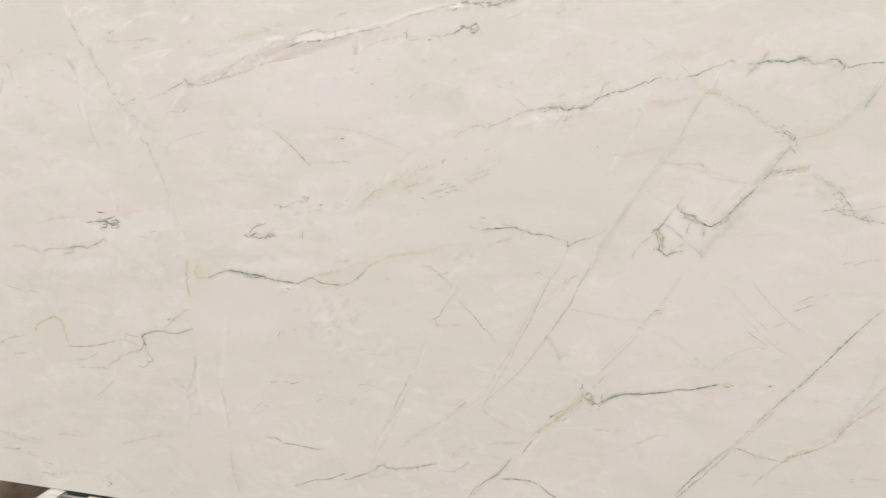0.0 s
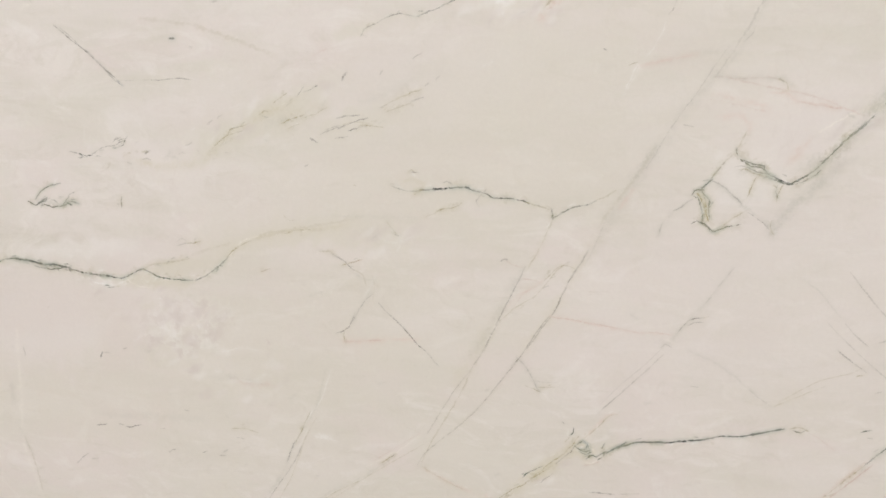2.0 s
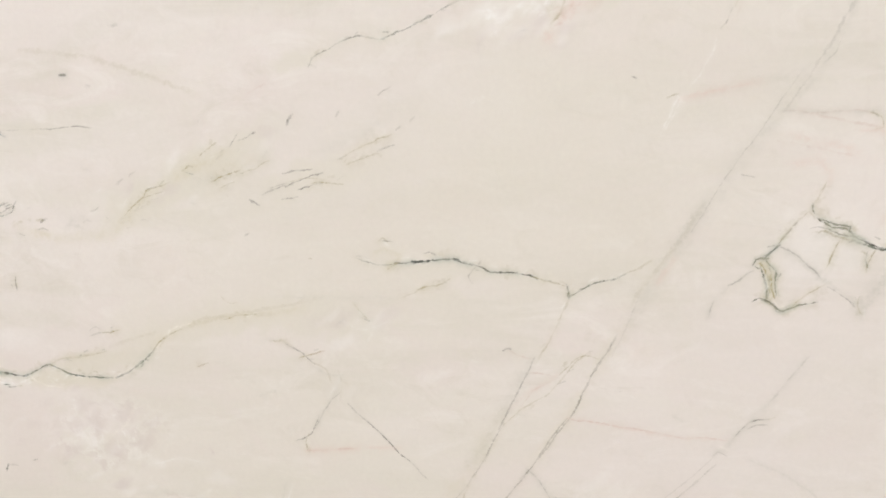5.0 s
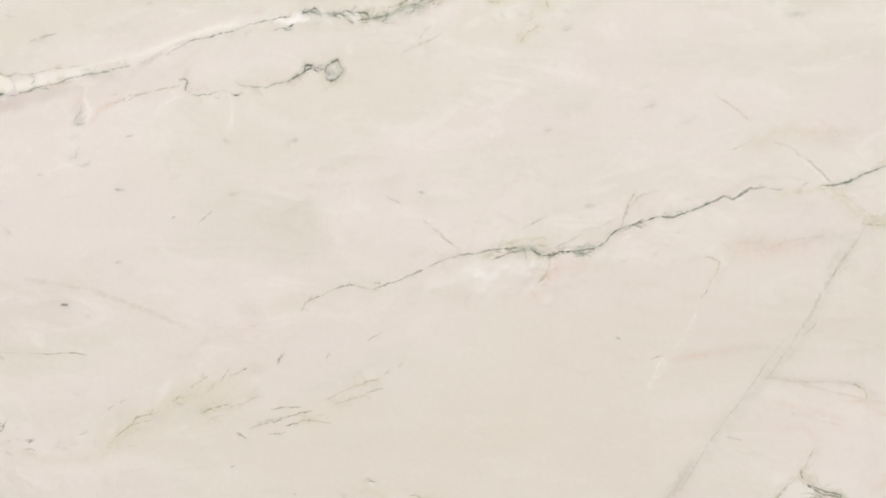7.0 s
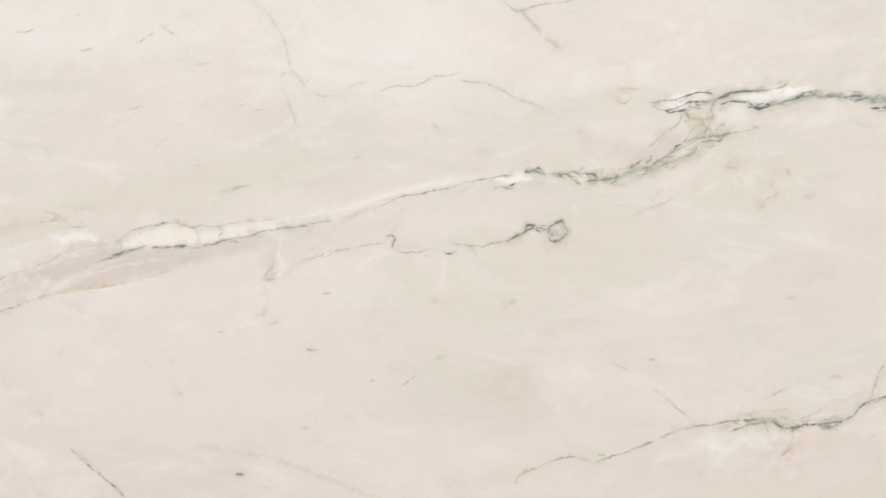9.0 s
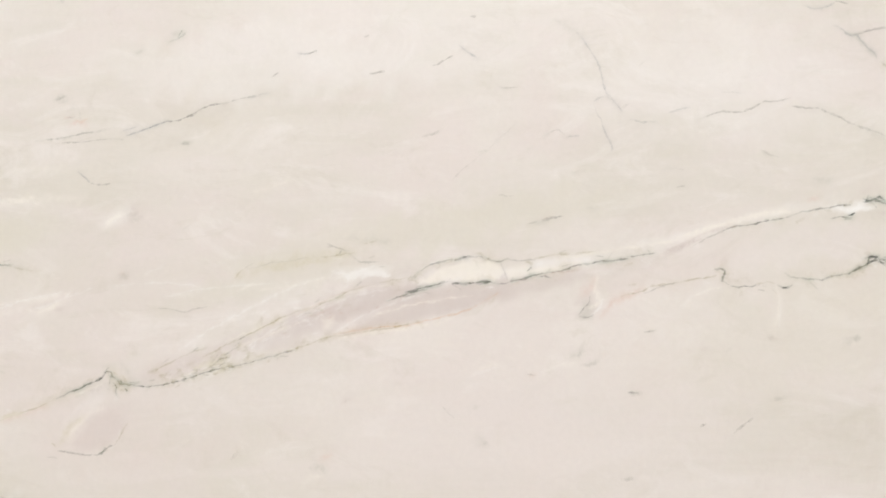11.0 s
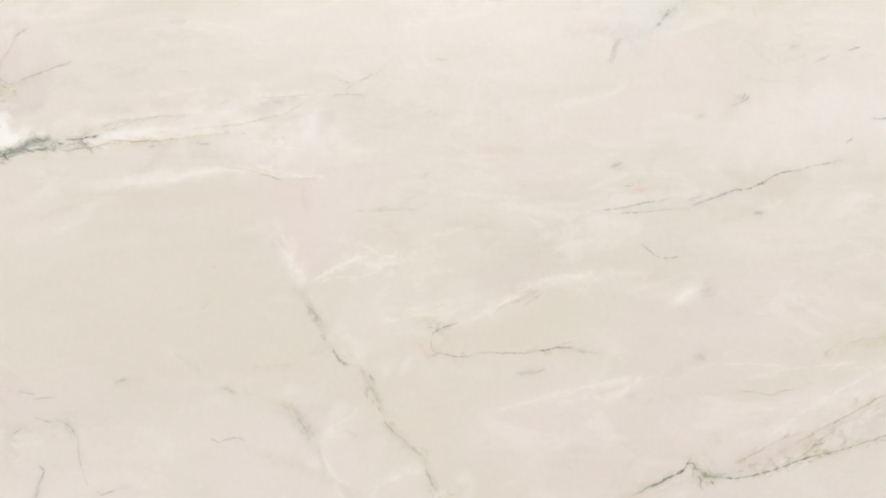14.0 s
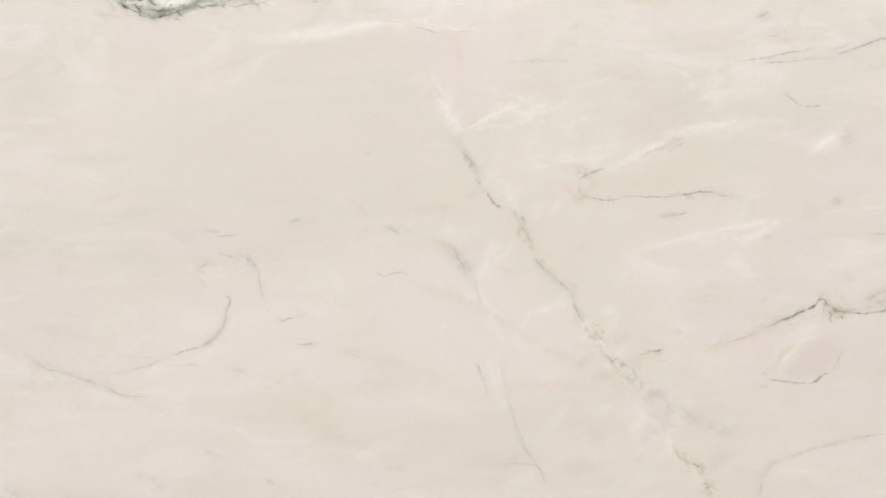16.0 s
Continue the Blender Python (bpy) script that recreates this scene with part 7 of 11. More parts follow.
vein("bluegrey", 1.6, .40, 1, .4, [(1.529, 1.693), (1.541, 1.689), (1.553, 1.69), (1.562, 1.694)])
vein("green", 1.6, .44, 1, .4, [(1.564, 1.696), (1.576, 1.693)])
vein("mist", 4, .4, 1, .8, [(1.481, 1.538), (1.488, 1.533)])
vein("grey", 1.8, .44, 1, .4, [(1.484, 1.538), (1.49, 1.534), (1.498, 1.531)])
vein("grey", 1.4, .35, 1, .4, [(1.26, 1.564), (1.265, 1.567), (1.27, 1.567), (1.275, 1.562)])
vein("mist", 3, .35, 1, .5, [(1.253, 1.56), (1.261, 1.565)])
vein("bluegrey", 1.4, .35, 1, .4, [(1.278, 1.559), (1.286, 1.56), (1.29, 1.56)])
vein("grey", 1.2, .22, .8, .4, [(1.153, 1.516), (1.165, 1.527), (1.184, 1.542)])
vein("grey", 1.2, .19, .8, .4, [(1.19, 1.546), (1.209, 1.563), (1.224, 1.575)])
vein("mist", 3, .3, 1, .5, [(1.183, 1.544), (1.194, 1.547)])
vein("mist", 3, .25, 1, .5, [(1.233, 1.546), (1.24, 1.548)])
vein("mist", 4, .25, 1, .6, [(1.281, 1.519), (1.296, 1.521)])
vein("mist", 3, .3, 1, .5, [(1.381, 1.521), (1.39, 1.522)])
vein("grey", 1.3, .35, 1, .4, [(1.393, 1.502), (1.401, 1.503)])
vein("grey", 1.5, .31, 1, .4, [(1.204, 1.497), (1.212, 1.496), (1.219, 1.496)])
vein("grey", 1.3, .35, 1, .4, [(1.234, 1.465), (1.244, 1.468)])
vein("grey", 1.8, .48, 1, .4, [(1.25, 1.469), (1.257, 1.471), (1.265, 1.472), (1.272, 1.473)])
vein("mist", 4, .3, 1, .6, [(1.24, 1.466), (1.259, 1.47)])
vein("mist", 3, .25, 1, .5, [(1.298, 1.482), (1.305, 1.481)])
vein("rose", 1.3, .31, 1, .4, [(1.25, 1.47), (1.259, 1.473)])
vein("pink", 4, .4, 1, .6, [(1.528, 1.484), (1.538, 1.486)])
vein("mauve", 5, .25, 1, .6, [(1.582, 1.492), (1.594, 1.493)])
vein("mist", 5, .2, 1, .6, [(1.54, 1.502), (1.554, 1.506)])
vein("cream", 4, .8, 1.5, .6, [(1.264, 1.426), (1.297, 1.432), (1.333, 1.437), (1.369, 1.442), (1.392, 1.445)])
vein("cream", 5, .8, 1.5, .6, [(1.392, 1.448), (1.428, 1.458), (1.469, 1.469), (1.51, 1.474)])
vein("cream", 4, .7, 1.5, .6, [(0.887, 1.32), (0.912, 1.336), (0.951, 1.349), (0.989, 1.366)])
vein("cream", 3, .7, 1.5, .6, [(0.976, 1.37), (1.014, 1.387), (1.052, 1.398), (1.083, 1.403)])
vein("cream", 3, .6, 1.5, .6, [(1.064, 1.368), (1.101, 1.38), (1.138, 1.385), (1.181, 1.391)])
vein("cream", 3, .6, 1.5, .6, [(0.899, 1.342), (0.938, 1.357), (0.976, 1.371)])
vein("khaki", 5, .4, 1.5, .6, [(0.912, 1.413), (0.945, 1.421), (0.976, 1.425), (1.002, 1.429), (1.027, 1.432)])
vein("grey", 1.2, .31, 1.2, .4, [(0.924, 1.421), (0.945, 1.427), (0.97, 1.43), (0.992, 1.433)])
vein("grey", 1.3, .40, 1.2, .4, [(1.014, 1.448), (1.024, 1.444), (1.033, 1.441), (1.041, 1.439)])
vein("green", 1.3, .35, 1.2, .4, [(1.034, 1.439), (1.043, 1.433), (1.052, 1.427), (1.061, 1.427), (1.071, 1.428)])
vein("olive", 1.3, .35, 1.2, .4, [(1.055, 1.447), (1.068, 1.45)])
vein("olive", 1.2, .35, 1.2, .4, [(0.91, 1.412), (0.916, 1.42), (0.925, 1.423)])
vein("rose", 1.2, .44, 1, .4, [(0.976, 1.369), (1.001, 1.381), (1.027, 1.393), (1.058, 1.402)])
vein("olive", 1.2, .44, 1, .4, [(0.874, 1.325), (0.899, 1.338), (0.931, 1.352), (0.963, 1.368), (0.992, 1.378)])
vein("olive", 1.3, .44, 1.2, .4, [(0.989, 1.374), (1.014, 1.385), (1.039, 1.396), (1.07, 1.404), (1.102, 1.409)])
vein("green", 1.3, .48, 1.2, .4, [(1.107, 1.409), (1.117, 1.417), (1.128, 1.423), (1.142, 1.427), (1.151, 1.429)])
vein("dark", 1.4, .57, 1.2, .3, [(1.155, 1.428), (1.163, 1.43), (1.173, 1.431), (1.182, 1.431), (1.187, 1.428)])
vein("green", 1.3, .48, 1.2, .3, [(1.187, 1.431), (1.194, 1.427), (1.203, 1.425), (1.211, 1.428)])
vein("grey", 1.2, .44, 1, .3, [(1.211, 1.428), (1.221, 1.426), (1.23, 1.426), (1.24, 1.427)])
vein("olive", 1.2, .35, 1.2, .4, [(1.24, 1.428), (1.261, 1.431), (1.285, 1.433), (1.309, 1.435)])
vein("grey", 1.2, .40, 1, .3, [(1.203, 1.425), (1.207, 1.415), (1.212, 1.404)])
vein("green", 1.3, .44, 1.2, .3, [(1.079, 1.385), (1.092, 1.389), (1.107, 1.393), (1.123, 1.397)])
vein("dark", 1.3, .57, 1.2, .3, [(1.1, 1.393), (1.117, 1.398), (1.132, 1.401), (1.142, 1.404)])
vein("dark", 1.4, .7, 1.2, .3, [(1.151, 1.403), (1.163, 1.403), (1.175, 1.403), (1.189, 1.404), (1.197, 1.402)])
vein("dark", 1.3, .57, 1, .3, [(1.2, 1.402), (1.209, 1.402), (1.215, 1.404), (1.227, 1.406), (1.239, 1.41)])
vein("green", 1.3, .48, 1, .3, [(1.236, 1.409), (1.248, 1.412), (1.264, 1.414), (1.279, 1.417)])
vein("dark", 1.4, .57, 1, .3, [(1.276, 1.417), (1.291, 1.421), (1.309, 1.423), (1.327, 1.425), (1.339, 1.426)])
vein("dark", 1.3, .53, 1, .3, [(1.339, 1.428), (1.356, 1.43), (1.368, 1.432)])
vein("rose", 1.3, .44, 1, .4, [(1.212, 1.399), (1.236, 1.407), (1.266, 1.413), (1.29, 1.415)])
vein("mauve", 4, .6, 1.5, .6, [(1.38, 1.431), (1.398, 1.439), (1.416, 1.445)])
vein("rust", 1.2, .35, 1, .4, [(1.02, 1.349), (1.064, 1.355), (1.101, 1.358), (1.138, 1.366), (1.169, 1.374), (1.2, 1.391)])
vein("olive", 1.2, .44, 1, .4, [(1.012, 1.346), (1.026, 1.347), (1.051, 1.351), (1.082, 1.355), (1.113, 1.361)])
vein("cream", 5, .6, 1.5, .6, [(1.026, 1.344), (1.064, 1.35), (1.101, 1.355), (1.15, 1.364)])
vein("dark", 1.2, .48, 1, .3, [(0.896, 1.312), (0.919, 1.317), (0.938, 1.322), (0.957, 1.327), (0.976, 1.332)])
vein("olive", 1.3, .44, 1, .3, [(0.969, 1.331), (0.992, 1.338), (1.01, 1.345), (1.02, 1.348)])
vein("dark", 1.3, .57, 1, .3, [(0.787, 1.296), (0.809, 1.293), (0.835, 1.296), (0.858, 1.302), (0.877, 1.309), (0.896, 1.313)])
vein("green", 1.4, .53, 1.2, .3, [(0.829, 1.295), (0.848, 1.3), (0.864, 1.304), (0.883, 1.311), (0.906, 1.315)])
vein("grey", 1.2, .44, 1.2, .3, [(0.855, 1.303), (0.867, 1.308), (0.88, 1.305)])
vein("khaki", 6, .5, 1.5, .6, [(0.867, 1.313), (0.887, 1.319), (0.899, 1.315), (0.887, 1.308)])
vein("dark", 1.2, .53, 1.5, .3, [(0.889, 1.32), (0.894, 1.324), (0.897, 1.319), (0.892, 1.315)])
vein("green", 1.2, .48, 1.5, .3, [(0.883, 1.315), (0.89, 1.32), (0.896, 1.323), (0.903, 1.325)])
vein("green", 1.1, .44, 1, .3, [(0.898, 1.328), (0.907, 1.333), (0.915, 1.336)])
vein("olive", 1.2, .40, 1.2, .4, [(0.874, 1.314), (0.89, 1.317), (0.906, 1.32), (0.912, 1.325)])
vein("cream", 4, .6, 1.5, .6, [(0.855, 1.305), (0.867, 1.313), (0.883, 1.317)])
vein("cream", 7, .6, 2, .8, [(0.717, 1.234), (0.728, 1.249), (0.744, 1.262), (0.761, 1.27)])
vein("khaki", 5, .4, 2, .8, [(0.708, 1.231), (0.721, 1.249), (0.738, 1.262)])
vein("grey", 1.4, .48, .8, .3, [(0.707, 1.222), (0.715, 1.221), (0.728, 1.219), (0.741, 1.218), (0.752, 1.218)])
vein("green", 1.3, .44, .8, .3, [(0.752, 1.218), (0.759, 1.221), (0.765, 1.226), (0.773, 1.229)])
vein("grey", 1.4, .44, 1, .3, [(0.695, 1.215), (0.7, 1.215), (0.705, 1.214)])
vein("olive", 1.2, .40, 1, .4, [(0.7, 1.23), (0.704, 1.227)])
vein("olive", 1.2, .35, 1, .4, [(0.773, 1.229), (0.778, 1.237), (0.783, 1.246), (0.789, 1.256)])
vein("mist", 8, .25, 1.5, .8, [(0.711, 1.284), (0.744, 1.29), (0.77, 1.29)])
vein("dark", 1.4, .57, 1, .3, [(0.705, 1.28), (0.718, 1.286), (0.734, 1.292), (0.751, 1.3), (0.76, 1.306)])
vein("green", 1.3, .53, 1.5, .3, [(0.759, 1.306), (0.762, 1.31), (0.768, 1.309), (0.769, 1.304), (0.765, 1.306)])
vein("dark", 1.3, .57, 1.2, .3, [(0.768, 1.306), (0.774, 1.301), (0.778, 1.296), (0.787, 1.295)])
vein("dark", 1.4, .53, 1.2, .3, [(0.77, 1.297), (0.774, 1.293), (0.774, 1.287), (0.776, 1.282)])
vein("green", 1.3, .48, 1.2, .3, [(0.773, 1.304), (0.781, 1.297), (0.791, 1.295), (0.8, 1.297)])
vein("olive", 1.5, .44, 1, .5, [(0.639, 1.256), (0.652, 1.261), (0.668, 1.266), (0.685, 1.271), (0.701, 1.279)])
vein("pink", 4, .3, 1.5, .8, [(0.639, 1.254), (0.665, 1.262), (0.695, 1.272)])
vein("cream", 4, .4, 1.5, .6, [(0.718, 1.281), (0.738, 1.289), (0.757, 1.296)])
vein("mist", 4, .3, 1.5, .8, [(0.778, 1.321), (0.785, 1.312), (0.788, 1.305)])
vein("green", 1.2, .31, 1, .4, [(0.835, 1.379), (0.845, 1.377), (0.853, 1.375)])
vein("grey", 1.3, .44, 1, .4, [(0.843, 1.377), (0.853, 1.375), (0.864, 1.378), (0.877, 1.381)])
vein("grey", 1.2, .31, 1, .4, [(0.822, 1.38), (0.835, 1.379)])
vein("cream", 5, .7, 1.5, .6, [(1.297, 1.374), (1.308, 1.38), (1.307, 1.392)])
vein("white", 3, .7, 1.5, .6, [(1.3, 1.365), (1.309, 1.374), (1.311, 1.383)])
vein("grey", 1.5, .48, 1.2, .4, [(1.286, 1.367), (1.291, 1.375), (1.297, 1.38), (1.299, 1.386)])
vein("grey", 1.4, .44, 1.2, .4, [(1.287, 1.365), (1.295, 1.363), (1.301, 1.366)])
vein("pink", 6, .5, 2, .8, [(1.31, 1.365), (1.323, 1.38), (1.337, 1.386), (1.355, 1.395)])
vein("pink", 7, .4, 2, .8, [(1.29, 1.389), (1.299, 1.398), (1.305, 1.407)])
vein("cream", 4, .5, 1.5, .6, [(1.303, 1.389), (1.305, 1.401), (1.308, 1.41)])
vein("cream", 4, .5, 1.5, .6, [(1.399, 1.376), (1.408, 1.385), (1.42, 1.39), (1.438, 1.395)])
vein("olive", 1.3, .44, 1.2, .4, [(1.331, 1.386), (1.349, 1.39), (1.361, 1.396), (1.385, 1.399), (1.409, 1.403), (1.432, 1.407)])
vein("grey", 1.3, .40, 1.2, .4, [(1.355, 1.389), (1.373, 1.395), (1.391, 1.4)])
vein("green", 1.5, .53, 1.2, .4, [(1.43, 1.414), (1.436, 1.414), (1.44, 1.411), (1.438, 1.405), (1.437, 1.401)])
vein("green", 1.4, .53, 1.2, .4, [(1.437, 1.401), (1.443, 1.397), (1.452, 1.394), (1.464, 1.395), (1.475, 1.397)])
vein("olive", 1.3, .44, 1.2, .4, [(1.472, 1.397), (1.483, 1.399), (1.49, 1.397)])
vein("green", 1.3, .44, 1, .4, [(1.502, 1.408), (1.507, 1.404), (1.516, 1.402), (1.53, 1.401)])
vein("dark", 1.4, .53, 1, .3, [(1.522, 1.402), (1.53, 1.401), (1.539, 1.4), (1.547, 1.404), (1.559, 1.405)])
vein("green", 1.3, .48, 1, .3, [(1.556, 1.405), (1.565, 1.406), (1.57, 1.409), (1.577, 1.413)])
vein("dark", 1.6, .7, 1, .3, [(1.566, 1.407), (1.575, 1.412), (1.583, 1.415), (1.588, 1.418)])
vein("dark", 1.3, .7, 1.5, .3, [(1.585, 1.416), (1.588, 1.422), (1.594, 1.424), (1.598, 1.421)])
vein("mist", 7, .4, 1.5, .6, [(1.588, 1.419), (1.598, 1.423)])
vein("cream", 3, .45, 1.5, .6, [(1.491, 1.396), (1.495, 1.381), (1.492, 1.363), (1.488, 1.345)])
vein("olive", 1.2, .31, 1, .4, [(1.485, 1.394), (1.492, 1.387)])
vein("grey", 1.3, .44, 1.2, .3, [(1.404, 1.436), (1.416, 1.443), (1.429, 1.45), (1.442, 1.456), (1.454, 1.458)])
vein("dark", 1.3, .53, 1.2, .3, [(1.44, 1.454), (1.451, 1.458), (1.469, 1.46), (1.48, 1.463), (1.492, 1.465)])
vein("green", 1.3, .48, 1.2, .3, [(1.489, 1.464), (1.504, 1.467), (1.521, 1.472), (1.539, 1.475), (1.553, 1.477)])
vein("dark", 1.3, .53, 1.2, .3, [(1.55, 1.476), (1.562, 1.478), (1.57, 1.479)])
vein("white", 7, .8, 1.5, .6, [(1.562, 1.473), (1.579, 1.475), (1.596, 1.477)])
vein("dark", 1.6, .8, 1.5, .3, [(1.585, 1.48), (1.59, 1.482), (1.595, 1.484), (1.601, 1.481), (1.606, 1.481)])
vein("dark", 1.4, .75, 1.5, .3, [(1.591, 1.486), (1.595, 1.483), (1.6, 1.486), (1.605, 1.482)])
vein("dark", 1.3, .57, 1.5, .3, [(1.55, 1.465), (1.561, 1.466), (1.571, 1.466)])
vein("dark", 1.6, .7, 1, .3, [(1.568, 1.467), (1.574, 1.469)])
vein("mauve", 4, .4, 1.5, .6, [(1.601, 1.469), (1.606, 1.47)])
vein("mauve", 6, .4, 2, .8, [(1.029, 1.276), (1.034, 1.28)])
vein("mist", 5, .35, 2, .8, [(0.995, 1.203), (1.003, 1.206), (1.009, 1.2)])
vein("pink", 6, .4, 2, .8, [(1.006, 1.214), (1.016, 1.218)])
vein("cream", 6, .5, 2, .8, [(0.984, 1.185), (0.994, 1.194), (1.006, 1.196)])
vein("grey", 1.4, .53, .4, .3, [(1.41, 1.249), (1.415, 1.251)])
vein("grey", 2.2, .40, .5, .4, [(1.444, 1.242), (1.45, 1.247), (1.457, 1.253), (1.463, 1.257)])
vein("grey", 1.3, .40, .8, .4, [(1.355, 1.348), (1.361, 1.349), (1.366, 1.35)])
vein("mist", 5, .4, 1, .6, [(1.276, 1.322), (1.285, 1.328), (1.289, 1.334)])
vein("grey", 1.5, .35, 1, .4, [(1.284, 1.322), (1.286, 1.329)])
vein("mist", 4, .3, 1, .6, [(1.294, 1.314), (1.306, 1.317)])
vein("cream", 5, .4, 2, .8, [(1.174, 1.306), (1.186, 1.312), (1.201, 1.316)])
vein("cream", 5, .4, 2, .8, [(1.243, 1.303), (1.261, 1.313), (1.282, 1.317)])
vein("pink", 3, .35, 1, .6, [(1.233, 1.303), (1.24, 1.304)])
vein("grey", 1.5, .35, 1, .4, [(1.231, 1.304), (1.239, 1.303)])
vein("mist", 3, .45, 1, .5, [(1.171, 1.269), (1.177, 1.27)])
vein("mist", 3, .35, 1, .5, [(1.339, 1.283), (1.348, 1.285)])
vein("mist", 4, .25, 1, .5, [(1.488, 1.277), (1.5, 1.278)])
vein("mist", 4, .4, 1, .5, [(1.566, 1.339), (1.573, 1.34)])
vein("mist", 5, .25, 1, .5, [(1.559, 1.333), (1.573, 1.339)])
vein("mist", 4, .35, 1, .5, [(1.483, 1.341), (1.489, 1.339)])
vein("grey", 1.3, .26, 1, .5, [(1.139, 1.27), (1.145, 1.263), (1.151, 1.258)])
vein("mist", 5, .3, 1, .6, [(1.176, 1.239), (1.183, 1.232)])
vein("mist", 3, .3, 1, .5, [(1.331, 1.193), (1.337, 1.194)])
vein("mauve", 3, .3, 1, .5, [(1.415, 1.329), (1.419, 1.331)])
vein("mist", 3, .35, 1, .5, [(1.438, 1.327), (1.441, 1.329)])
vein("mauve", 8, .25, 2, 1, [(0.677, 1.385), (0.694, 1.388), (0.704, 1.393)])
vein("cream", 6, .35, 2, 1, [(0.684, 1.38), (0.704, 1.385), (0.72, 1.397)])
vein("mist", 5, .3, 1.5, .6, [(0.636, 1.432), (0.653, 1.429), (0.667, 1.426)])
vein("grey", 1.3, .31, 1, .4, [(0.636, 1.431), (0.644, 1.43), (0.657, 1.43)])
vein("mauve", 4, .3, 1.5, .6, [(0.777, 1.416), (0.787, 1.415)])
shatter("white", 1.8, .7, 5, 26, [(0.899, 1.32), (0.951, 1.345), (1.001, 1.369), (1.064, 1.393)])
shatter("olive", 1.5, .5, 4, 26, [(0.835, 1.297), (0.887, 1.311), (0.938, 1.322), (1.001, 1.343)])
shatter("white", 1.8, .7, 4, 24, [(0.848, 1.301), (0.887, 1.314), (0.906, 1.32)])
shatter("rose", 1.6, .5, 5, 18, [(1.001, 1.369), (1.089, 1.38), (1.187, 1.391)])
shatter("dark", 1.1, .5, 2.5, 22, [(1.101, 1.392), (1.151, 1.403), (1.2, 1.402), (1.248, 1.412)])
shatter("olive", 1.4, .5, 4, 20, [(1.101, 1.407), (1.151, 1.428), (1.212, 1.426), (1.273, 1.431)])
# the dark knot with its white heart, the hook and the crumbly seam
vein("khaki", 8, .5, 2, .8, [(0.05, 1.725), (0.063, 1.722), (0.072, 1.715)])
vein("cream", 5, .46, 2, .6, [(0.053, 1.728), (0.062, 1.725), (0.072, 1.726)])
vein("cream", 5, .40, 2, .6, [(0.045, 1.71), (0.063, 1.707), (0.078, 1.704)])
vein("grey", 1.4, .48, 1, .4, [(-0.04, 1.737), (-0.033, 1.74), (-0.025, 1.743), (-0.018, 1.744), (-0.009, 1.745)])
vein("olive", 1.5, .44, 1.2, .5, [(-0.01, 1.746), (-0.005, 1.742), (-0.008, 1.738)])
vein("mist", 6, .35, 1.5, .6, [(-0.036, 1.775), (-0.031, 1.767), (-0.026, 1.761), (-0.021, 1.754)])
vein("grey", 1.4, .44, 1, .4, [(0.003, 1.731), (0.008, 1.725), (0.014, 1.719), (0.019, 1.714), (0.026, 1.713), (0.031, 1.716)])
vein("mist", 5, .4, 1.5, .6, [(0.002, 1.732), (0.011, 1.723), (0.02, 1.715)])
vein("grey", 1.4, .44, 1.2, .4, [(0.049, 1.751), (0.051, 1.746), (0.048, 1.74), (0.05, 1.737), (0.055, 1.734)])
vein("dark", 1.2, .44, 1.2, .4, [(0.047, 1.738), (0.051, 1.737), (0.056, 1.734)])
vein("olive", 1.4, .44, 1.2, .4, [(0.053, 1.75), (0.056, 1.756), (0.06, 1.762), (0.065, 1.771), (0.069, 1.776)])
vein("mist", 5, .3, 1.5, .6, [(0.037, 1.758), (0.044, 1.752), (0.05, 1.751)])
vein("mist", 4, .3, 1.5, .6, [(0.065, 1.775), (0.074, 1.785), (0.083, 1.791)])
vein("grey", 1.2, .31, 1.2, .4, [(0.068, 1.78), (0.075, 1.786), (0.081, 1.79)])
vein("olive", 1.5, .53, 1.2, .4, [(0.056, 1.729), (0.061, 1.726), (0.064, 1.73), (0.07, 1.731)])
vein("olive", 1.3, .48, 1, .4, [(0.07, 1.73), (0.078, 1.734), (0.086, 1.736), (0.094, 1.74), (0.102, 1.743)])
vein("grey", 1.3, .48, 1, .4, [(0.076, 1.734), (0.088, 1.738), (0.099, 1.742), (0.111, 1.746), (0.122, 1.749), (0.129, 1.752)])
vein("mist", 3, .45, 1, .5, [(0.12, 1.749), (0.129, 1.752)])
vein("olive", 1.3, .35, 1.2, .4, [(0.043, 1.722), (0.041, 1.716), (0.037, 1.711), (0.033, 1.708)])
vein("green", 1.2, .40, 1.2, .4, [(0.031, 1.713), (0.036, 1.709), (0.041, 1.707), (0.049, 1.705)])
vein("rust", 1.6, .7, 1, .5, [(-0.04, 1.727), (-0.034, 1.73), (-0.029, 1.732), (-0.025, 1.735), (-0.021, 1.736)])
vein("rust", 1.3, .44, 1, .4, [(-0.04, 1.722), (-0.035, 1.727)])
vein("rust", 2.2, .57, 1, .5, [(-0.039, 1.707), (-0.03, 1.708), (-0.021, 1.709), (-0.014, 1.707), (-0.01, 1.711), (-0.007, 1.716)])
vein("rust", 3, .35, 1.5, .6, [(-0.036, 1.71), (-0.025, 1.707), (-0.013, 1.71)])
vein("rust", 1.3, .44, 1, .4, [(-0.017, 1.701), (-0.006, 1.701), (0.003, 1.699)])
vein("olive", 1.3, .44, 1, .4, [(-0.003, 1.696), (0.004, 1.693), (0.011, 1.692)])
vein("dark", 1.8, .85, 1, .4, [(-0.039, 1.705), (-0.035, 1.701), (-0.03, 1.699), (-0.024, 1.7), (-0.017, 1.701)])
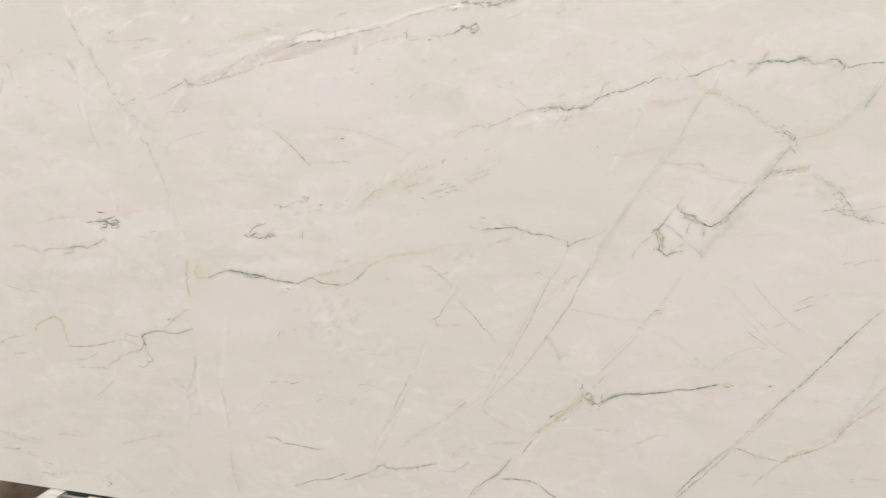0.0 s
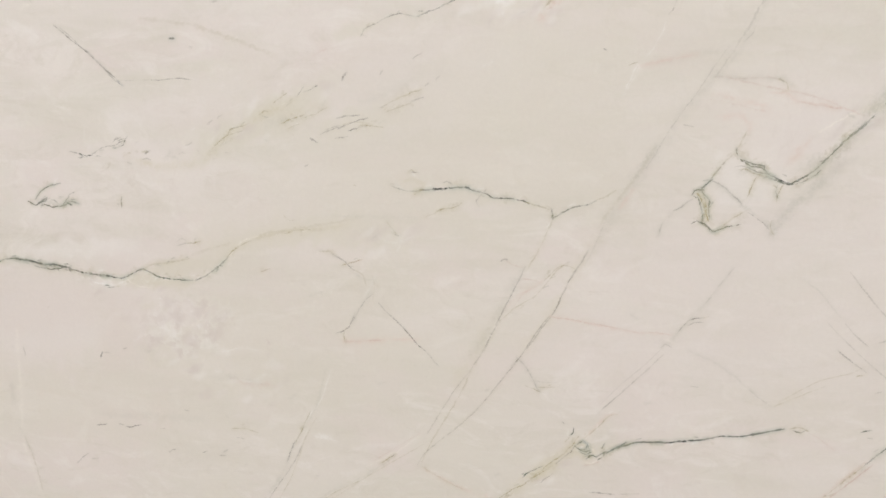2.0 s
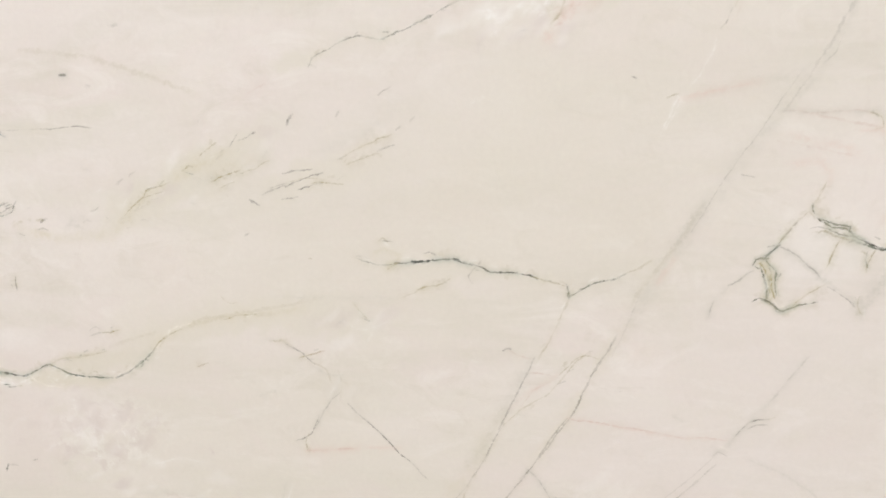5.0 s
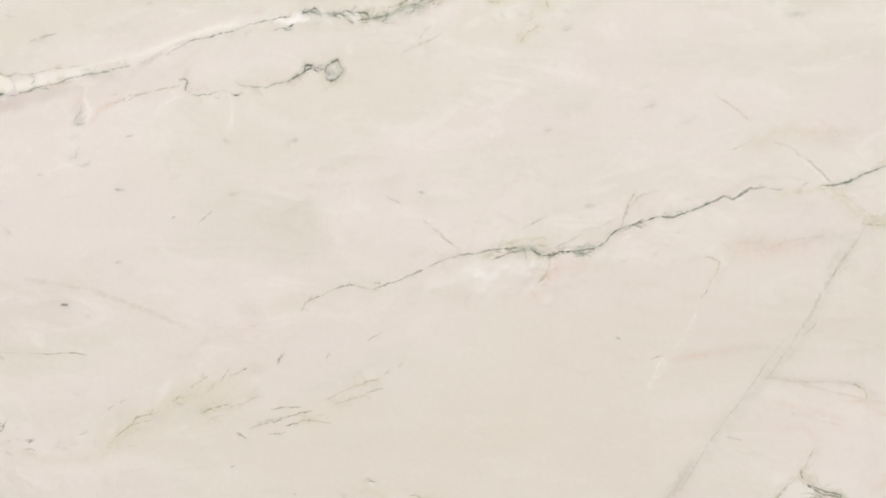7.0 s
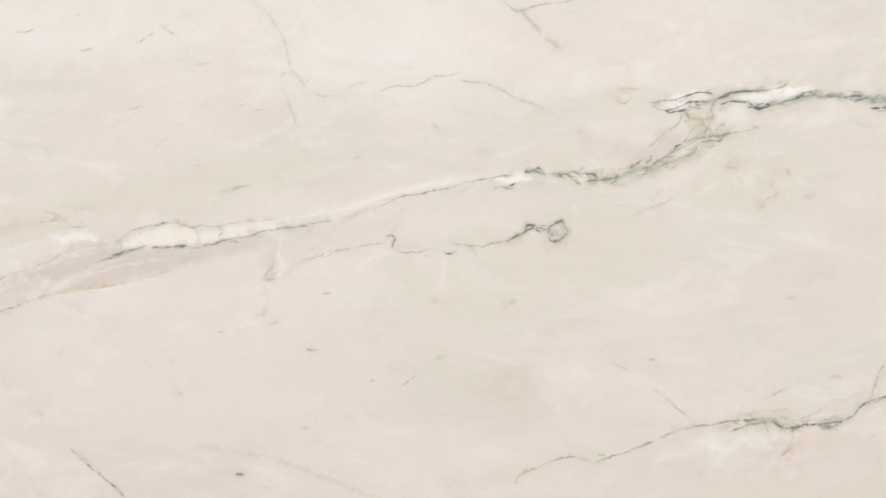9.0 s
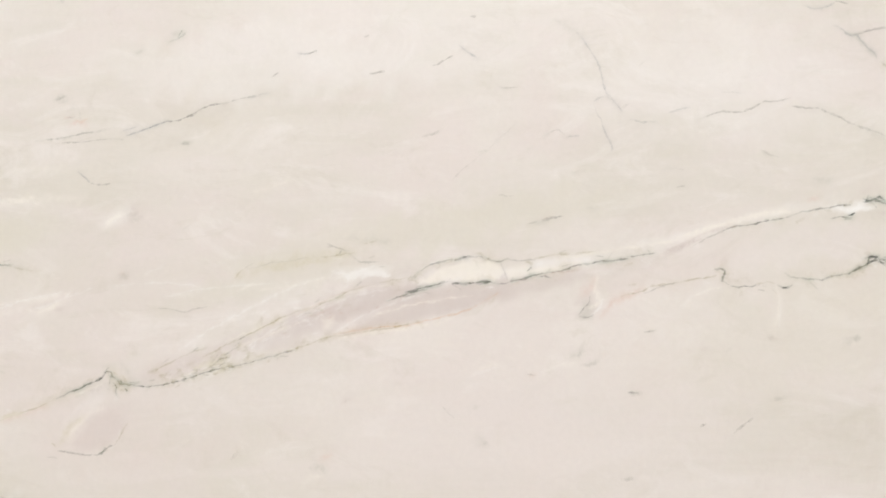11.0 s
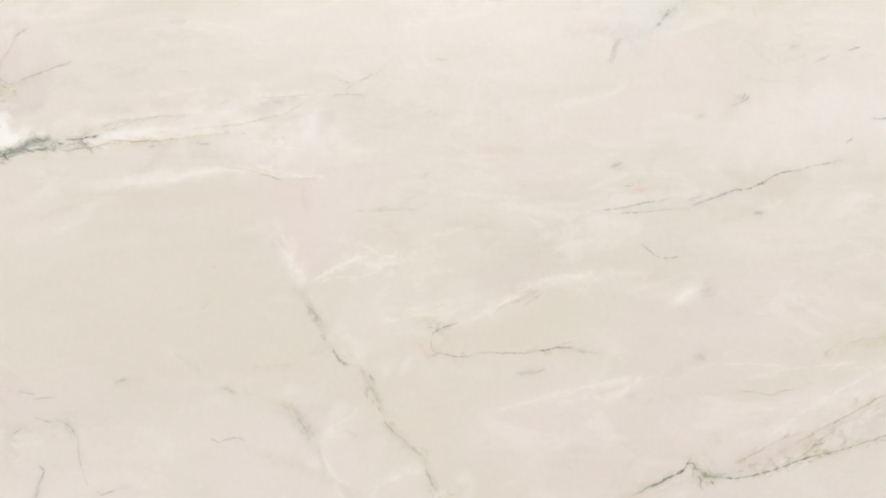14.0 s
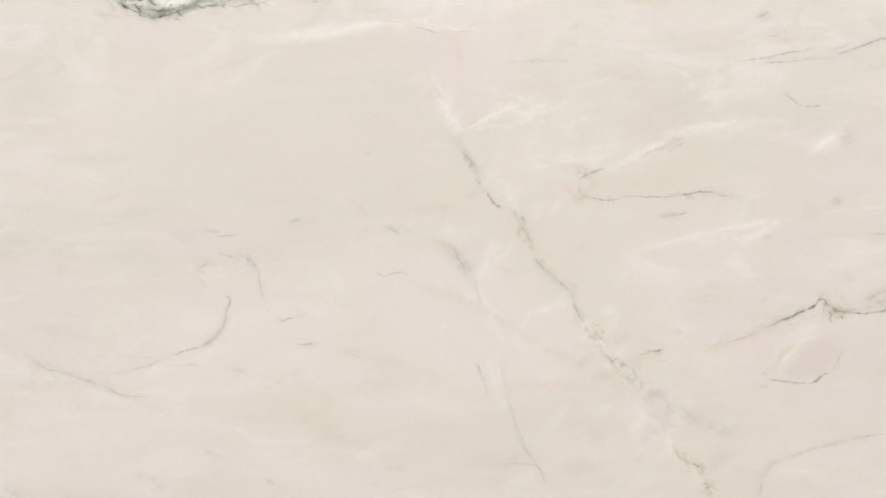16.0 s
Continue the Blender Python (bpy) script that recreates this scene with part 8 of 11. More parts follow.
vein("dark", 1.4, .75, 1.2, .4, [(-0.025, 1.697), (-0.019, 1.698), (-0.015, 1.696), (-0.018, 1.702)])
vein("dark", 1.4, .75, 1.2, .4, [(-0.021, 1.7), (-0.018, 1.692), (-0.02, 1.691)])
vein("dark", 1.3, .53, 1.2, .4, [(-0.039, 1.687), (-0.035, 1.683), (-0.038, 1.69)])
vein("green", 1.8, .7, 1.2, .5, [(-0.039, 1.69), (-0.033, 1.686), (-0.028, 1.683), (-0.021, 1.682), (-0.014, 1.681)])
vein("dark", 1.6, .8, 1.2, .4, [(-0.033, 1.684), (-0.026, 1.683), (-0.019, 1.682), (-0.013, 1.683)])
vein("bluegrey", 4, .53, 1.5, .5, [(-0.033, 1.679), (-0.027, 1.676), (-0.02, 1.672)])
vein("dark", 1.6, .75, 1.2, .4, [(-0.024, 1.674), (-0.016, 1.673), (-0.008, 1.676), (-0.004, 1.671), (0.001, 1.668), (0.01, 1.668), (0.016, 1.67)])
vein("bluegrey", 6, .53, 1.5, .5, [(-0.012, 1.673), (-0.006, 1.671), (-0, 1.663)])
vein("green", 1.6, .7, 1.2, .4, [(-0.018, 1.671), (-0.011, 1.668), (-0.005, 1.664), (0.001, 1.662), (0.007, 1.659)])
vein("dark", 1.5, .75, 1.2, .4, [(-0.007, 1.668), (-0.001, 1.662), (0.005, 1.658), (0.012, 1.655), (0.019, 1.655)])
vein("bluegrey", 5, .48, 1.5, .5, [(0.004, 1.662), (0.014, 1.659), (0.02, 1.662)])
vein("dark", 1.7, .8, 1.2, .4, [(0.012, 1.669), (0.018, 1.667), (0.022, 1.671), (0.027, 1.676), (0.031, 1.675), (0.034, 1.676), (0.032, 1.669)])
vein("bluegrey", 5, .57, 1.5, .5, [(0.025, 1.672), (0.029, 1.668), (0.033, 1.672)])
vein("dark", 1.4, .75, 1.2, .4, [(0.023, 1.673), (0.027, 1.678), (0.032, 1.677), (0.033, 1.672)])
vein("dark", 1.4, .7, 1.2, .4, [(0.028, 1.667), (0.033, 1.663), (0.037, 1.661)])
vein("dark", 2, .8, 1.2, .5, [(0.012, 1.655), (0.019, 1.654), (0.026, 1.652), (0.035, 1.651), (0.043, 1.65), (0.051, 1.653)])
vein("bluegrey", 7, .7, 1.5, .5, [(0.018, 1.653), (0.03, 1.65), (0.045, 1.652), (0.056, 1.655)])
vein("dark", 2, .85, 1.2, .4, [(0.029, 1.648), (0.037, 1.647), (0.045, 1.649), (0.052, 1.651), (0.06, 1.654), (0.069, 1.656)])
vein("dark", 1.6, .8, 1.2, .4, [(0.021, 1.657), (0.031, 1.655), (0.039, 1.654), (0.048, 1.655), (0.057, 1.655)])
vein("dark", 1.8, .85, 1, .4, [(0.051, 1.651), (0.063, 1.654), (0.074, 1.657), (0.081, 1.662), (0.088, 1.665), (0.095, 1.666)])
vein("dark", 1.5, .8, 1, .4, [(0.067, 1.656), (0.075, 1.656), (0.083, 1.658), (0.09, 1.656)])
vein("bluegrey", 5, .53, 1.5, .5, [(0.072, 1.658), (0.084, 1.663), (0.096, 1.665)])
vein("dark", 1.6, .85, 1.2, .4, [(0.087, 1.664), (0.093, 1.667), (0.101, 1.666), (0.105, 1.67), (0.109, 1.666)])
vein("dark", 1.4, .8, 1.2, .4, [(0.094, 1.67), (0.102, 1.667), (0.108, 1.668)])
vein("green", 1.5, .57, 1.2, .4, [(0.09, 1.659), (0.099, 1.657), (0.108, 1.659), (0.116, 1.661), (0.122, 1.663)])
vein("dark", 1.4, .75, 1.2, .4, [(0.109, 1.662), (0.114, 1.664), (0.119, 1.663), (0.123, 1.664)])
vein("bluegrey", 5, .44, 1.5, .5, [(0.099, 1.661), (0.114, 1.659), (0.127, 1.658)])
vein("dark", 1.6, .8, 1, .4, [(0.126, 1.667), (0.132, 1.667), (0.138, 1.667), (0.144, 1.668)])
vein("dark", 1.4, .8, 1, .3, [(0.14, 1.667), (0.146, 1.669), (0.152, 1.669), (0.158, 1.671)])
vein("green", 1.3, .53, 1.2, .4, [(0.119, 1.657), (0.127, 1.655), (0.136, 1.657), (0.145, 1.658)])
vein("olive", 1.4, .44, 1.2, .4, [(0.142, 1.66), (0.149, 1.658), (0.157, 1.659), (0.166, 1.661)])
vein("bluegrey", 3, .40, 1.5, .5, [(0.142, 1.661), (0.149, 1.663)])
vein("green", 1.3, .48, 1.2, .4, [(0.034, 1.703), (0.036, 1.698), (0.035, 1.693)])
vein("green", 1.4, .48, 1.2, .4, [(0.038, 1.692), (0.044, 1.687), (0.051, 1.684), (0.056, 1.684)])
vein("grey", 1.3, .35, 1.2, .4, [(0.066, 1.685), (0.069, 1.687)])
shatter("dark", 1.2, .5, 4, 20, [(-0.027, 1.677), (-0.009, 1.669), (0.009, 1.658), (0.027, 1.652)])
shatter("bluegrey", 1.6, .5, 4, 16, [(0.027, 1.651), (0.057, 1.654), (0.087, 1.663)])
shatter("green", 1.2, .5, 3, 16, [(0.09, 1.663), (0.111, 1.663), (0.142, 1.663)])
shatter("white", 2, .6, 5, 14, [(-0.03, 1.681), (-0.003, 1.664), (0.015, 1.659)])
vein("olive", 1.3, .40, .8, .4, [(-0.038, 1.654), (-0.023, 1.653), (-0.01, 1.651)])
vein("olive", 1.3, .40, .8, .4, [(-0.002, 1.651), (0.005, 1.651), (0.011, 1.651)])
vein("cream", 9, .46, 2, .8, [(0.142, 1.685), (0.169, 1.687), (0.203, 1.675), (0.239, 1.674)])
vein("cream", 7, .40, 2, .8, [(0.178, 1.671), (0.215, 1.664), (0.251, 1.666), (0.288, 1.669)])
vein("rust", 1.2, .31, 1.2, .4, [(0.163, 1.661), (0.175, 1.662), (0.187, 1.662), (0.202, 1.663), (0.215, 1.664)])
vein("olive", 1.3, .35, 1.2, .4, [(0.16, 1.659), (0.169, 1.661), (0.179, 1.661)])
vein("khaki", 5, .4, 2, .8, [(0.166, 1.661), (0.202, 1.661), (0.245, 1.664), (0.282, 1.667)])
vein("cream", 6, .33, 2, .8, [(0.252, 1.691), (0.289, 1.703), (0.326, 1.708), (0.376, 1.71)])
vein("cream", 6, .33, 2, .8, [(0.245, 1.679), (0.288, 1.679), (0.332, 1.685), (0.376, 1.694)])
vein("cream", 5, .33, 2, .8, [(0.301, 1.686), (0.338, 1.671), (0.375, 1.665)])
vein("olive", 1.2, .26, 1.2, .4, [(0.16, 1.677), (0.169, 1.681), (0.184, 1.685), (0.2, 1.686)])
vein("mist", 4, .25, 1.5, .6, [(0.163, 1.679), (0.175, 1.685), (0.193, 1.687)])
vein("mist", 3, .3, 1.5, .6, [(0.09, 1.702), (0.096, 1.704), (0.102, 1.704)])
vein("grey", 1.2, .31, 1, .4, [(0.344, 1.702), (0.351, 1.7), (0.356, 1.698)])
vein("mist", 4, .3, 1.5, .6, [(0.34, 1.703), (0.354, 1.701), (0.371, 1.703)])
vein("grey", 1.2, .26, 1, .4, [(0.411, 1.724), (0.424, 1.72), (0.434, 1.719)])
vein("cream", 7, .40, 2, .8, [(0.178, 1.618), (0.214, 1.619), (0.245, 1.622), (0.263, 1.628), (0.291, 1.632)])
vein("cream", 8, .40, 2, .8, [(0.3, 1.633), (0.324, 1.629), (0.349, 1.635)])
vein("cream", 4, .46, 1.5, .6, [(0.263, 1.626), (0.287, 1.63), (0.318, 1.628), (0.337, 1.622)])
vein("rose", 1.4, .53, 1, .4, [(0.292, 1.632), (0.301, 1.631), (0.312, 1.629), (0.322, 1.626)])
vein("rust", 1.2, .40, 1, .4, [(0.318, 1.628), (0.327, 1.625), (0.334, 1.623), (0.34, 1.621)])
vein("grey", 1.2, .40, 1, .4, [(0.327, 1.624), (0.337, 1.622), (0.346, 1.618), (0.353, 1.616)])
vein("olive", 1.2, .31, 1, .4, [(0.358, 1.617), (0.373, 1.617), (0.389, 1.617)])
vein("pink", 5, .35, 2, .8, [(0.349, 1.614), (0.373, 1.608), (0.378, 1.583)])
vein("green", 1.8, .44, 1, .4, [(0.492, 1.83), (0.5, 1.828), (0.508, 1.829), (0.514, 1.831)])
vein("green", 1.4, .40, 1, .4, [(0.494, 1.832), (0.501, 1.833), (0.511, 1.832)])
vein("mist", 8, .35, 1.5, .6, [(0.492, 1.83), (0.514, 1.83)])
vein("grey", 1.6, .53, .6, .3, [(0.57, 1.807), (0.575, 1.808), (0.58, 1.806)])
vein("bluegrey", 1.3, .35, .6, .3, [(0.58, 1.806), (0.589, 1.806), (0.597, 1.806)])
vein("mist", 4, .3, 1.5, .6, [(0.616, 1.805), (0.623, 1.811), (0.632, 1.82), (0.64, 1.828)])
vein("bluegrey", 1.3, .31, 1, .4, [(0.618, 1.805), (0.627, 1.816), (0.639, 1.829)])
vein("mist", 12, .22, 2, 1, [(0.659, 1.768), (0.692, 1.766), (0.731, 1.767), (0.751, 1.761), (0.742, 1.748)])
vein("mist", 14, .22, 2, 1, [(0.752, 1.765), (0.772, 1.784), (0.793, 1.801), (0.81, 1.814)])
vein("green", 2, .40, 1, .5, [(0.759, 1.771), (0.764, 1.776), (0.771, 1.783), (0.779, 1.79)])
vein("mist", 6, .35, 1.5, .6, [(0.708, 1.736), (0.712, 1.746), (0.716, 1.756), (0.723, 1.76)])
vein("bluegrey", 1.4, .31, 1, .4, [(0.706, 1.734), (0.71, 1.745), (0.714, 1.754)])
vein("mist", 6, .25, 1.5, .6, [(0.724, 1.766), (0.736, 1.745), (0.74, 1.738)])
vein("mist", 6, .2, 1.5, .6, [(0.833, 1.806), (0.844, 1.816), (0.855, 1.826)])
vein("grey", 1.6, .40, 1, .4, [(0.928, 1.725), (0.935, 1.729), (0.943, 1.734)])
vein("mist", 4, .35, 1.5, .5, [(0.901, 1.743), (0.909, 1.745)])
vein("mist", 4, .35, 1.5, .5, [(0.837, 1.69), (0.848, 1.689)])
vein("mist", 3, .35, 1.5, .5, [(0.796, 1.669), (0.802, 1.671)])
vein("grey", 1.2, .31, 1, .4, [(0.715, 1.598), (0.723, 1.599)])
vein("rust", 2, .22, 1.5, .6, [(0.724, 1.595), (0.731, 1.591), (0.738, 1.596)])
vein("pink", 5, .3, 1.5, .6, [(0.727, 1.593), (0.739, 1.588)])
vein("mist", 3, .35, 1.5, .5, [(0.848, 1.564), (0.856, 1.565)])
vein("mist", 6, .2, 1.5, .6, [(0.507, 1.687), (0.516, 1.682), (0.529, 1.678)])
vein("mist", 4, .2, 1.5, .6, [(0.458, 1.672), (0.472, 1.67)])
vein("cream", 6, .23, 2, .8, [(0.637, 1.536), (0.681, 1.54), (0.72, 1.541)])
vein("mist", 4, .22, 1.5, .6, [(0.588, 1.611), (0.601, 1.606), (0.613, 1.603)])
vein("cream", 6, .40, 2, .8, [(0.454, 1.464), (0.484, 1.469), (0.515, 1.47), (0.552, 1.478)])
vein("cream", 6, .40, 2, .8, [(0.478, 1.475), (0.516, 1.481), (0.553, 1.487)])
vein("khaki", 6, .4, 2, .8, [(0.466, 1.469), (0.49, 1.467), (0.518, 1.462)])
vein("khaki", 6, .4, 2, .8, [(0.511, 1.455), (0.52, 1.446), (0.516, 1.437), (0.504, 1.432)])
vein("dark", 1.3, .48, 1, .4, [(0.502, 1.457), (0.507, 1.456), (0.512, 1.455), (0.515, 1.453)])
vein("green", 1.3, .48, 1, .4, [(0.505, 1.448), (0.509, 1.452), (0.515, 1.455), (0.524, 1.458)])
vein("mist", 5, .35, 1.5, .6, [(0.505, 1.45), (0.52, 1.456), (0.53, 1.461)])
vein("olive", 1.5, .44, 1.2, .4, [(0.507, 1.451), (0.504, 1.444), (0.504, 1.436), (0.508, 1.431)])
vein("rust", 2.4, .40, 1.5, .6, [(0.491, 1.439), (0.495, 1.437), (0.494, 1.434)])
vein("pink", 7, .5, 2, .8, [(0.489, 1.441), (0.496, 1.432), (0.504, 1.426)])
vein("olive", 1.2, .35, 1.2, .4, [(0.498, 1.425), (0.506, 1.428), (0.51, 1.43)])
vein("green", 1.3, .48, 1, .4, [(0.51, 1.43), (0.519, 1.429), (0.528, 1.426), (0.537, 1.425), (0.548, 1.426)])
vein("grey", 1.3, .44, 1, .4, [(0.548, 1.427), (0.562, 1.429), (0.58, 1.428), (0.598, 1.427), (0.611, 1.428)])
vein("green", 1.3, .44, 1, .4, [(0.608, 1.428), (0.624, 1.429), (0.636, 1.431), (0.652, 1.431)])
vein("olive", 1.3, .35, 1.2, .4, [(0.642, 1.431), (0.658, 1.427), (0.673, 1.424), (0.685, 1.423)])
vein("rose", 1.2, .26, 1, .4, [(0.593, 1.428), (0.611, 1.431), (0.63, 1.432)])
vein("mauve", 5, .4, 1.5, .6, [(0.574, 1.472), (0.583, 1.477), (0.596, 1.484), (0.61, 1.488)])
vein("grey", 1.2, .31, 1, .4, [(0.574, 1.472), (0.583, 1.478), (0.595, 1.482)])
vein("cream", 8, .46, 2, .8, [(0.527, 1.461), (0.552, 1.466), (0.571, 1.476), (0.596, 1.486)])
vein("cream", 7, .40, 2, .8, [(0.597, 1.495), (0.622, 1.5), (0.654, 1.502), (0.691, 1.502)])
vein("cream", 5, .33, 2, .8, [(0.431, 1.52), (0.462, 1.524), (0.494, 1.536), (0.51, 1.544)])
vein("mist", 3, .3, 1, .5, [(0.591, 1.406), (0.607, 1.407), (0.621, 1.409)])
vein("grey", 1.3, .31, 1, .4, [(0.61, 1.406), (0.619, 1.409), (0.62, 1.413)])
vein("cream", 6, .40, 2, .8, [(0.758, 1.475), (0.772, 1.483), (0.785, 1.488)])
vein("mauve", 6, .4, 2, .8, [(0.786, 1.49), (0.795, 1.493), (0.803, 1.489)])
vein("cream", 4, .26, 2, .8, [(0.571, 1.369), (0.608, 1.378), (0.639, 1.387), (0.683, 1.394)])
vein("cream", 5, .33, 2, .8, [(0.679, 1.388), (0.702, 1.393), (0.721, 1.401)])
vein("cream", 4, .26, 2, .8, [(0.688, 1.379), (0.704, 1.387), (0.717, 1.395)])
vein("pink", 4, .45, 1, .5, [(0.78, 1.42), (0.786, 1.415)])
vein("mist", 3, .4, 1, .5, [(0.779, 1.417), (0.788, 1.415)])
vein("white", 3, .40, 1, .5, [(0.762, 1.443), (0.767, 1.441)])
vein("mauve", 6, .45, 2, .8, [(0.344, 1.55), (0.353, 1.546), (0.359, 1.542)])
vein("white", 7, .33, 2, .8, [(0.356, 1.541), (0.363, 1.528), (0.37, 1.516), (0.376, 1.503)])
vein("cream", 8, .40, 2, .8, [(0.359, 1.559), (0.366, 1.546), (0.358, 1.532)])
vein("cream", 6, .40, 2, .8, [(0.385, 1.509), (0.401, 1.518), (0.419, 1.526), (0.438, 1.538)])
vein("cream", 5, .33, 2, .8, [(0.382, 1.494), (0.394, 1.509)])
vein("mauve", 5, .35, 2, .8, [(0.378, 1.485), (0.384, 1.47)])
vein("olive", 1.5, .40, 1.5, .5, [(0.375, 1.488), (0.38, 1.48), (0.381, 1.474)])
vein("green", 2, .35, 1.5, .5, [(0.381, 1.481), (0.385, 1.474), (0.388, 1.468)])
vein("mist", 7, .35, 2, .8, [(0.375, 1.488), (0.384, 1.473), (0.391, 1.462)])
vein("mist", 5, .35, 2, .8, [(0.393, 1.46), (0.399, 1.448), (0.405, 1.436)])
vein("mauve", 4, .4, 1.5, .6, [(0.394, 1.459), (0.398, 1.453)])
vein("green", 1.8, .44, 1.5, .5, [(0.403, 1.438), (0.406, 1.431), (0.409, 1.426), (0.417, 1.421)])
vein("olive", 1.6, .44, 1.5, .5, [(0.401, 1.441), (0.405, 1.433), (0.411, 1.427), (0.421, 1.422), (0.429, 1.42)])
vein("cream", 5, .40, 2, .8, [(0.401, 1.451), (0.405, 1.442), (0.41, 1.433)])
vein("white", 6, .33, 2, .8, [(0.414, 1.453), (0.425, 1.447), (0.43, 1.435)])
vein("olive", 1.5, .40, 1.2, .5, [(0.43, 1.416), (0.439, 1.402), (0.447, 1.386), (0.454, 1.371)])
vein("mist", 6, .35, 2, .8, [(0.43, 1.417), (0.446, 1.389), (0.456, 1.368)])
vein("mauve", 5, .35, 2, .8, [(0.43, 1.418), (0.436, 1.411)])
vein("olive", 1.4, .40, 1.2, .5, [(0.453, 1.371), (0.456, 1.359), (0.467, 1.349), (0.478, 1.338), (0.488, 1.327)])
vein("grey", 1.3, .35, 1.2, .5, [(0.455, 1.361), (0.467, 1.348), (0.481, 1.337), (0.493, 1.325)])
vein("olive", 1.6, .44, 1.2, .5, [(0.493, 1.325), (0.496, 1.311), (0.5, 1.299), (0.505, 1.291)])
vein("green", 1.6, .35, 1.2, .5, [(0.498, 1.305), (0.501, 1.295)])
vein("cream", 6, .33, 2, .8, [(0.438, 1.299), (0.459, 1.307), (0.477, 1.316), (0.492, 1.321)])
vein("mist", 5, .3, 1.5, .6, [(0.499, 1.308), (0.509, 1.291)])
vein("grey", 1.4, .44, .8, .4, [(0.18, 1.412), (0.186, 1.414), (0.193, 1.415)])
vein("bluegrey", 1.3, .35, .8, .4, [(0.08, 1.406), (0.09, 1.404), (0.097, 1.403)])
vein("grey", 1.3, .44, .8, .4, [(0.096, 1.398), (0.107, 1.399), (0.119, 1.399)])
vein("grey", 1.5, .44, .8, .4, [(0.096, 1.379), (0.102, 1.377), (0.108, 1.375), (0.114, 1.373)])
vein("mist", 6, .35, 1.5, .6, [(0.119, 1.377), (0.128, 1.374), (0.135, 1.367), (0.139, 1.36)])
vein("bluegrey", 1.6, .44, .8, .4, [(0.117, 1.377), (0.127, 1.373), (0.134, 1.368), (0.138, 1.361)])
vein("bluegrey", 1.4, .35, .8, .4, [(0.141, 1.359), (0.142, 1.345), (0.144, 1.332), (0.149, 1.318), (0.152, 1.31)])
vein("bluegrey", 1.3, .31, .8, .4, [(0.074, 1.363), (0.08, 1.366), (0.084, 1.369)])
vein("bluegrey", 1.6, .44, .8, .4, [(0.102, 1.331), (0.107, 1.326), (0.105, 1.317), (0.102, 1.31)])
vein("cream", 6, .30, 2, .8, [(0.23, 1.443), (0.242, 1.434), (0.254, 1.424)])
vein("cream", 4, .26, 2, .8, [(0.263, 1.43), (0.269, 1.424)])
vein("mist", 4, .4, 1.5, .6, [(0.288, 1.405), (0.295, 1.401), (0.304, 1.396)])
vein("grey", 1.6, .40, 1, .4, [(0.288, 1.402), (0.295, 1.4), (0.302, 1.396)])
vein("mist", 4, .25, 1.5, .6, [(0.31, 1.398), (0.319, 1.395)])
vein("bluegrey", 1.4, .40, 1, .4, [(0.276, 1.353), (0.283, 1.349), (0.288, 1.347)])
vein("bluegrey", 1.4, .44, 1, .4, [(0.285, 1.348), (0.294, 1.351), (0.303, 1.352), (0.311, 1.348)])
vein("mist", 3, .3, 1.5, .6, [(0.319, 1.423), (0.343, 1.422), (0.361, 1.423)])
vein("khaki", 6, .3, 2, .8, [(0.342, 1.385), (0.354, 1.382), (0.363, 1.378)])
vein("mist", 8, .35, 2, .8, [(0.363, 1.373), (0.371, 1.36), (0.38, 1.348)])
vein("green", 1.4, .31, 1.2, .5, [(0.364, 1.369), (0.371, 1.362), (0.376, 1.354)])
vein("cream", 7, .36, 2, .8, [(0.386, 1.342), (0.394, 1.351), (0.404, 1.356), (0.419, 1.358)])
vein("mist", 4, .3, 1.5, .6, [(0.407, 1.352), (0.416, 1.354), (0.425, 1.35)])
vein("cream", 6, .26, 2, .8, [(0.341, 1.569), (0.298, 1.561)])
shatter("dark", 1.2, .6, 4, 30, [(-0.036, 1.687), (-0.015, 1.678), (0.003, 1.664), (0.027, 1.653)])
shatter("green", 1.3, .55, 5, 30, [(0.027, 1.651), (0.057, 1.654), (0.087, 1.661), (0.117, 1.663)])
shatter("white", 1.8, .75, 5, 24, [(-0.027, 1.683), (-0.003, 1.665), (0.027, 1.655)])
shatter("white", 1.8, .75, 4, 20, [(0.081, 1.66), (0.111, 1.662), (0.142, 1.663)])
shatter("olive", 1.6, .5, 6, 18, [(0.035, 1.732), (0.05, 1.725), (0.066, 1.722), (0.051, 1.713)])
shatter("olive", 1.5, .45, 5, 14, [(0.381, 1.485), (0.401, 1.442), (0.433, 1.417), (0.461, 1.362)])
shatter("white", 1.8, .7, 6, 26, [(0.359, 1.541), (0.382, 1.491), (0.404, 1.442), (0.439, 1.405)])
# arcs and seams of the far end
vein("bluegrey", 1.8, .48, .6, .5, [(0.102, 1.306), (0.098, 1.295), (0.091, 1.286), (0.084, 1.28), (0.076, 1.274)])
vein("bluegrey", 1.6, .44, .6, .5, [(0.084, 1.28), (0.074, 1.274), (0.065, 1.271), (0.051, 1.268), (0.038, 1.263)])
vein("mist", 4, .4, .8, .6, [(0.105, 1.317), (0.096, 1.293), (0.081, 1.278), (0.064, 1.27)])
vein("grey", 1.2, .31, .6, .5, [(0.034, 1.262), (0.021, 1.258), (0.009, 1.252), (-0.009, 1.248)])
vein("mist", 3, .25, .8, .6, [(0.034, 1.262), (0.009, 1.252), (-0.023, 1.245), (-0.066, 1.244), (-0.093, 1.248)])
vein("bluegrey", 1.3, .35, .6, .5, [(-0.128, 1.263), (-0.119, 1.256), (-0.109, 1.25), (-0.096, 1.248)])
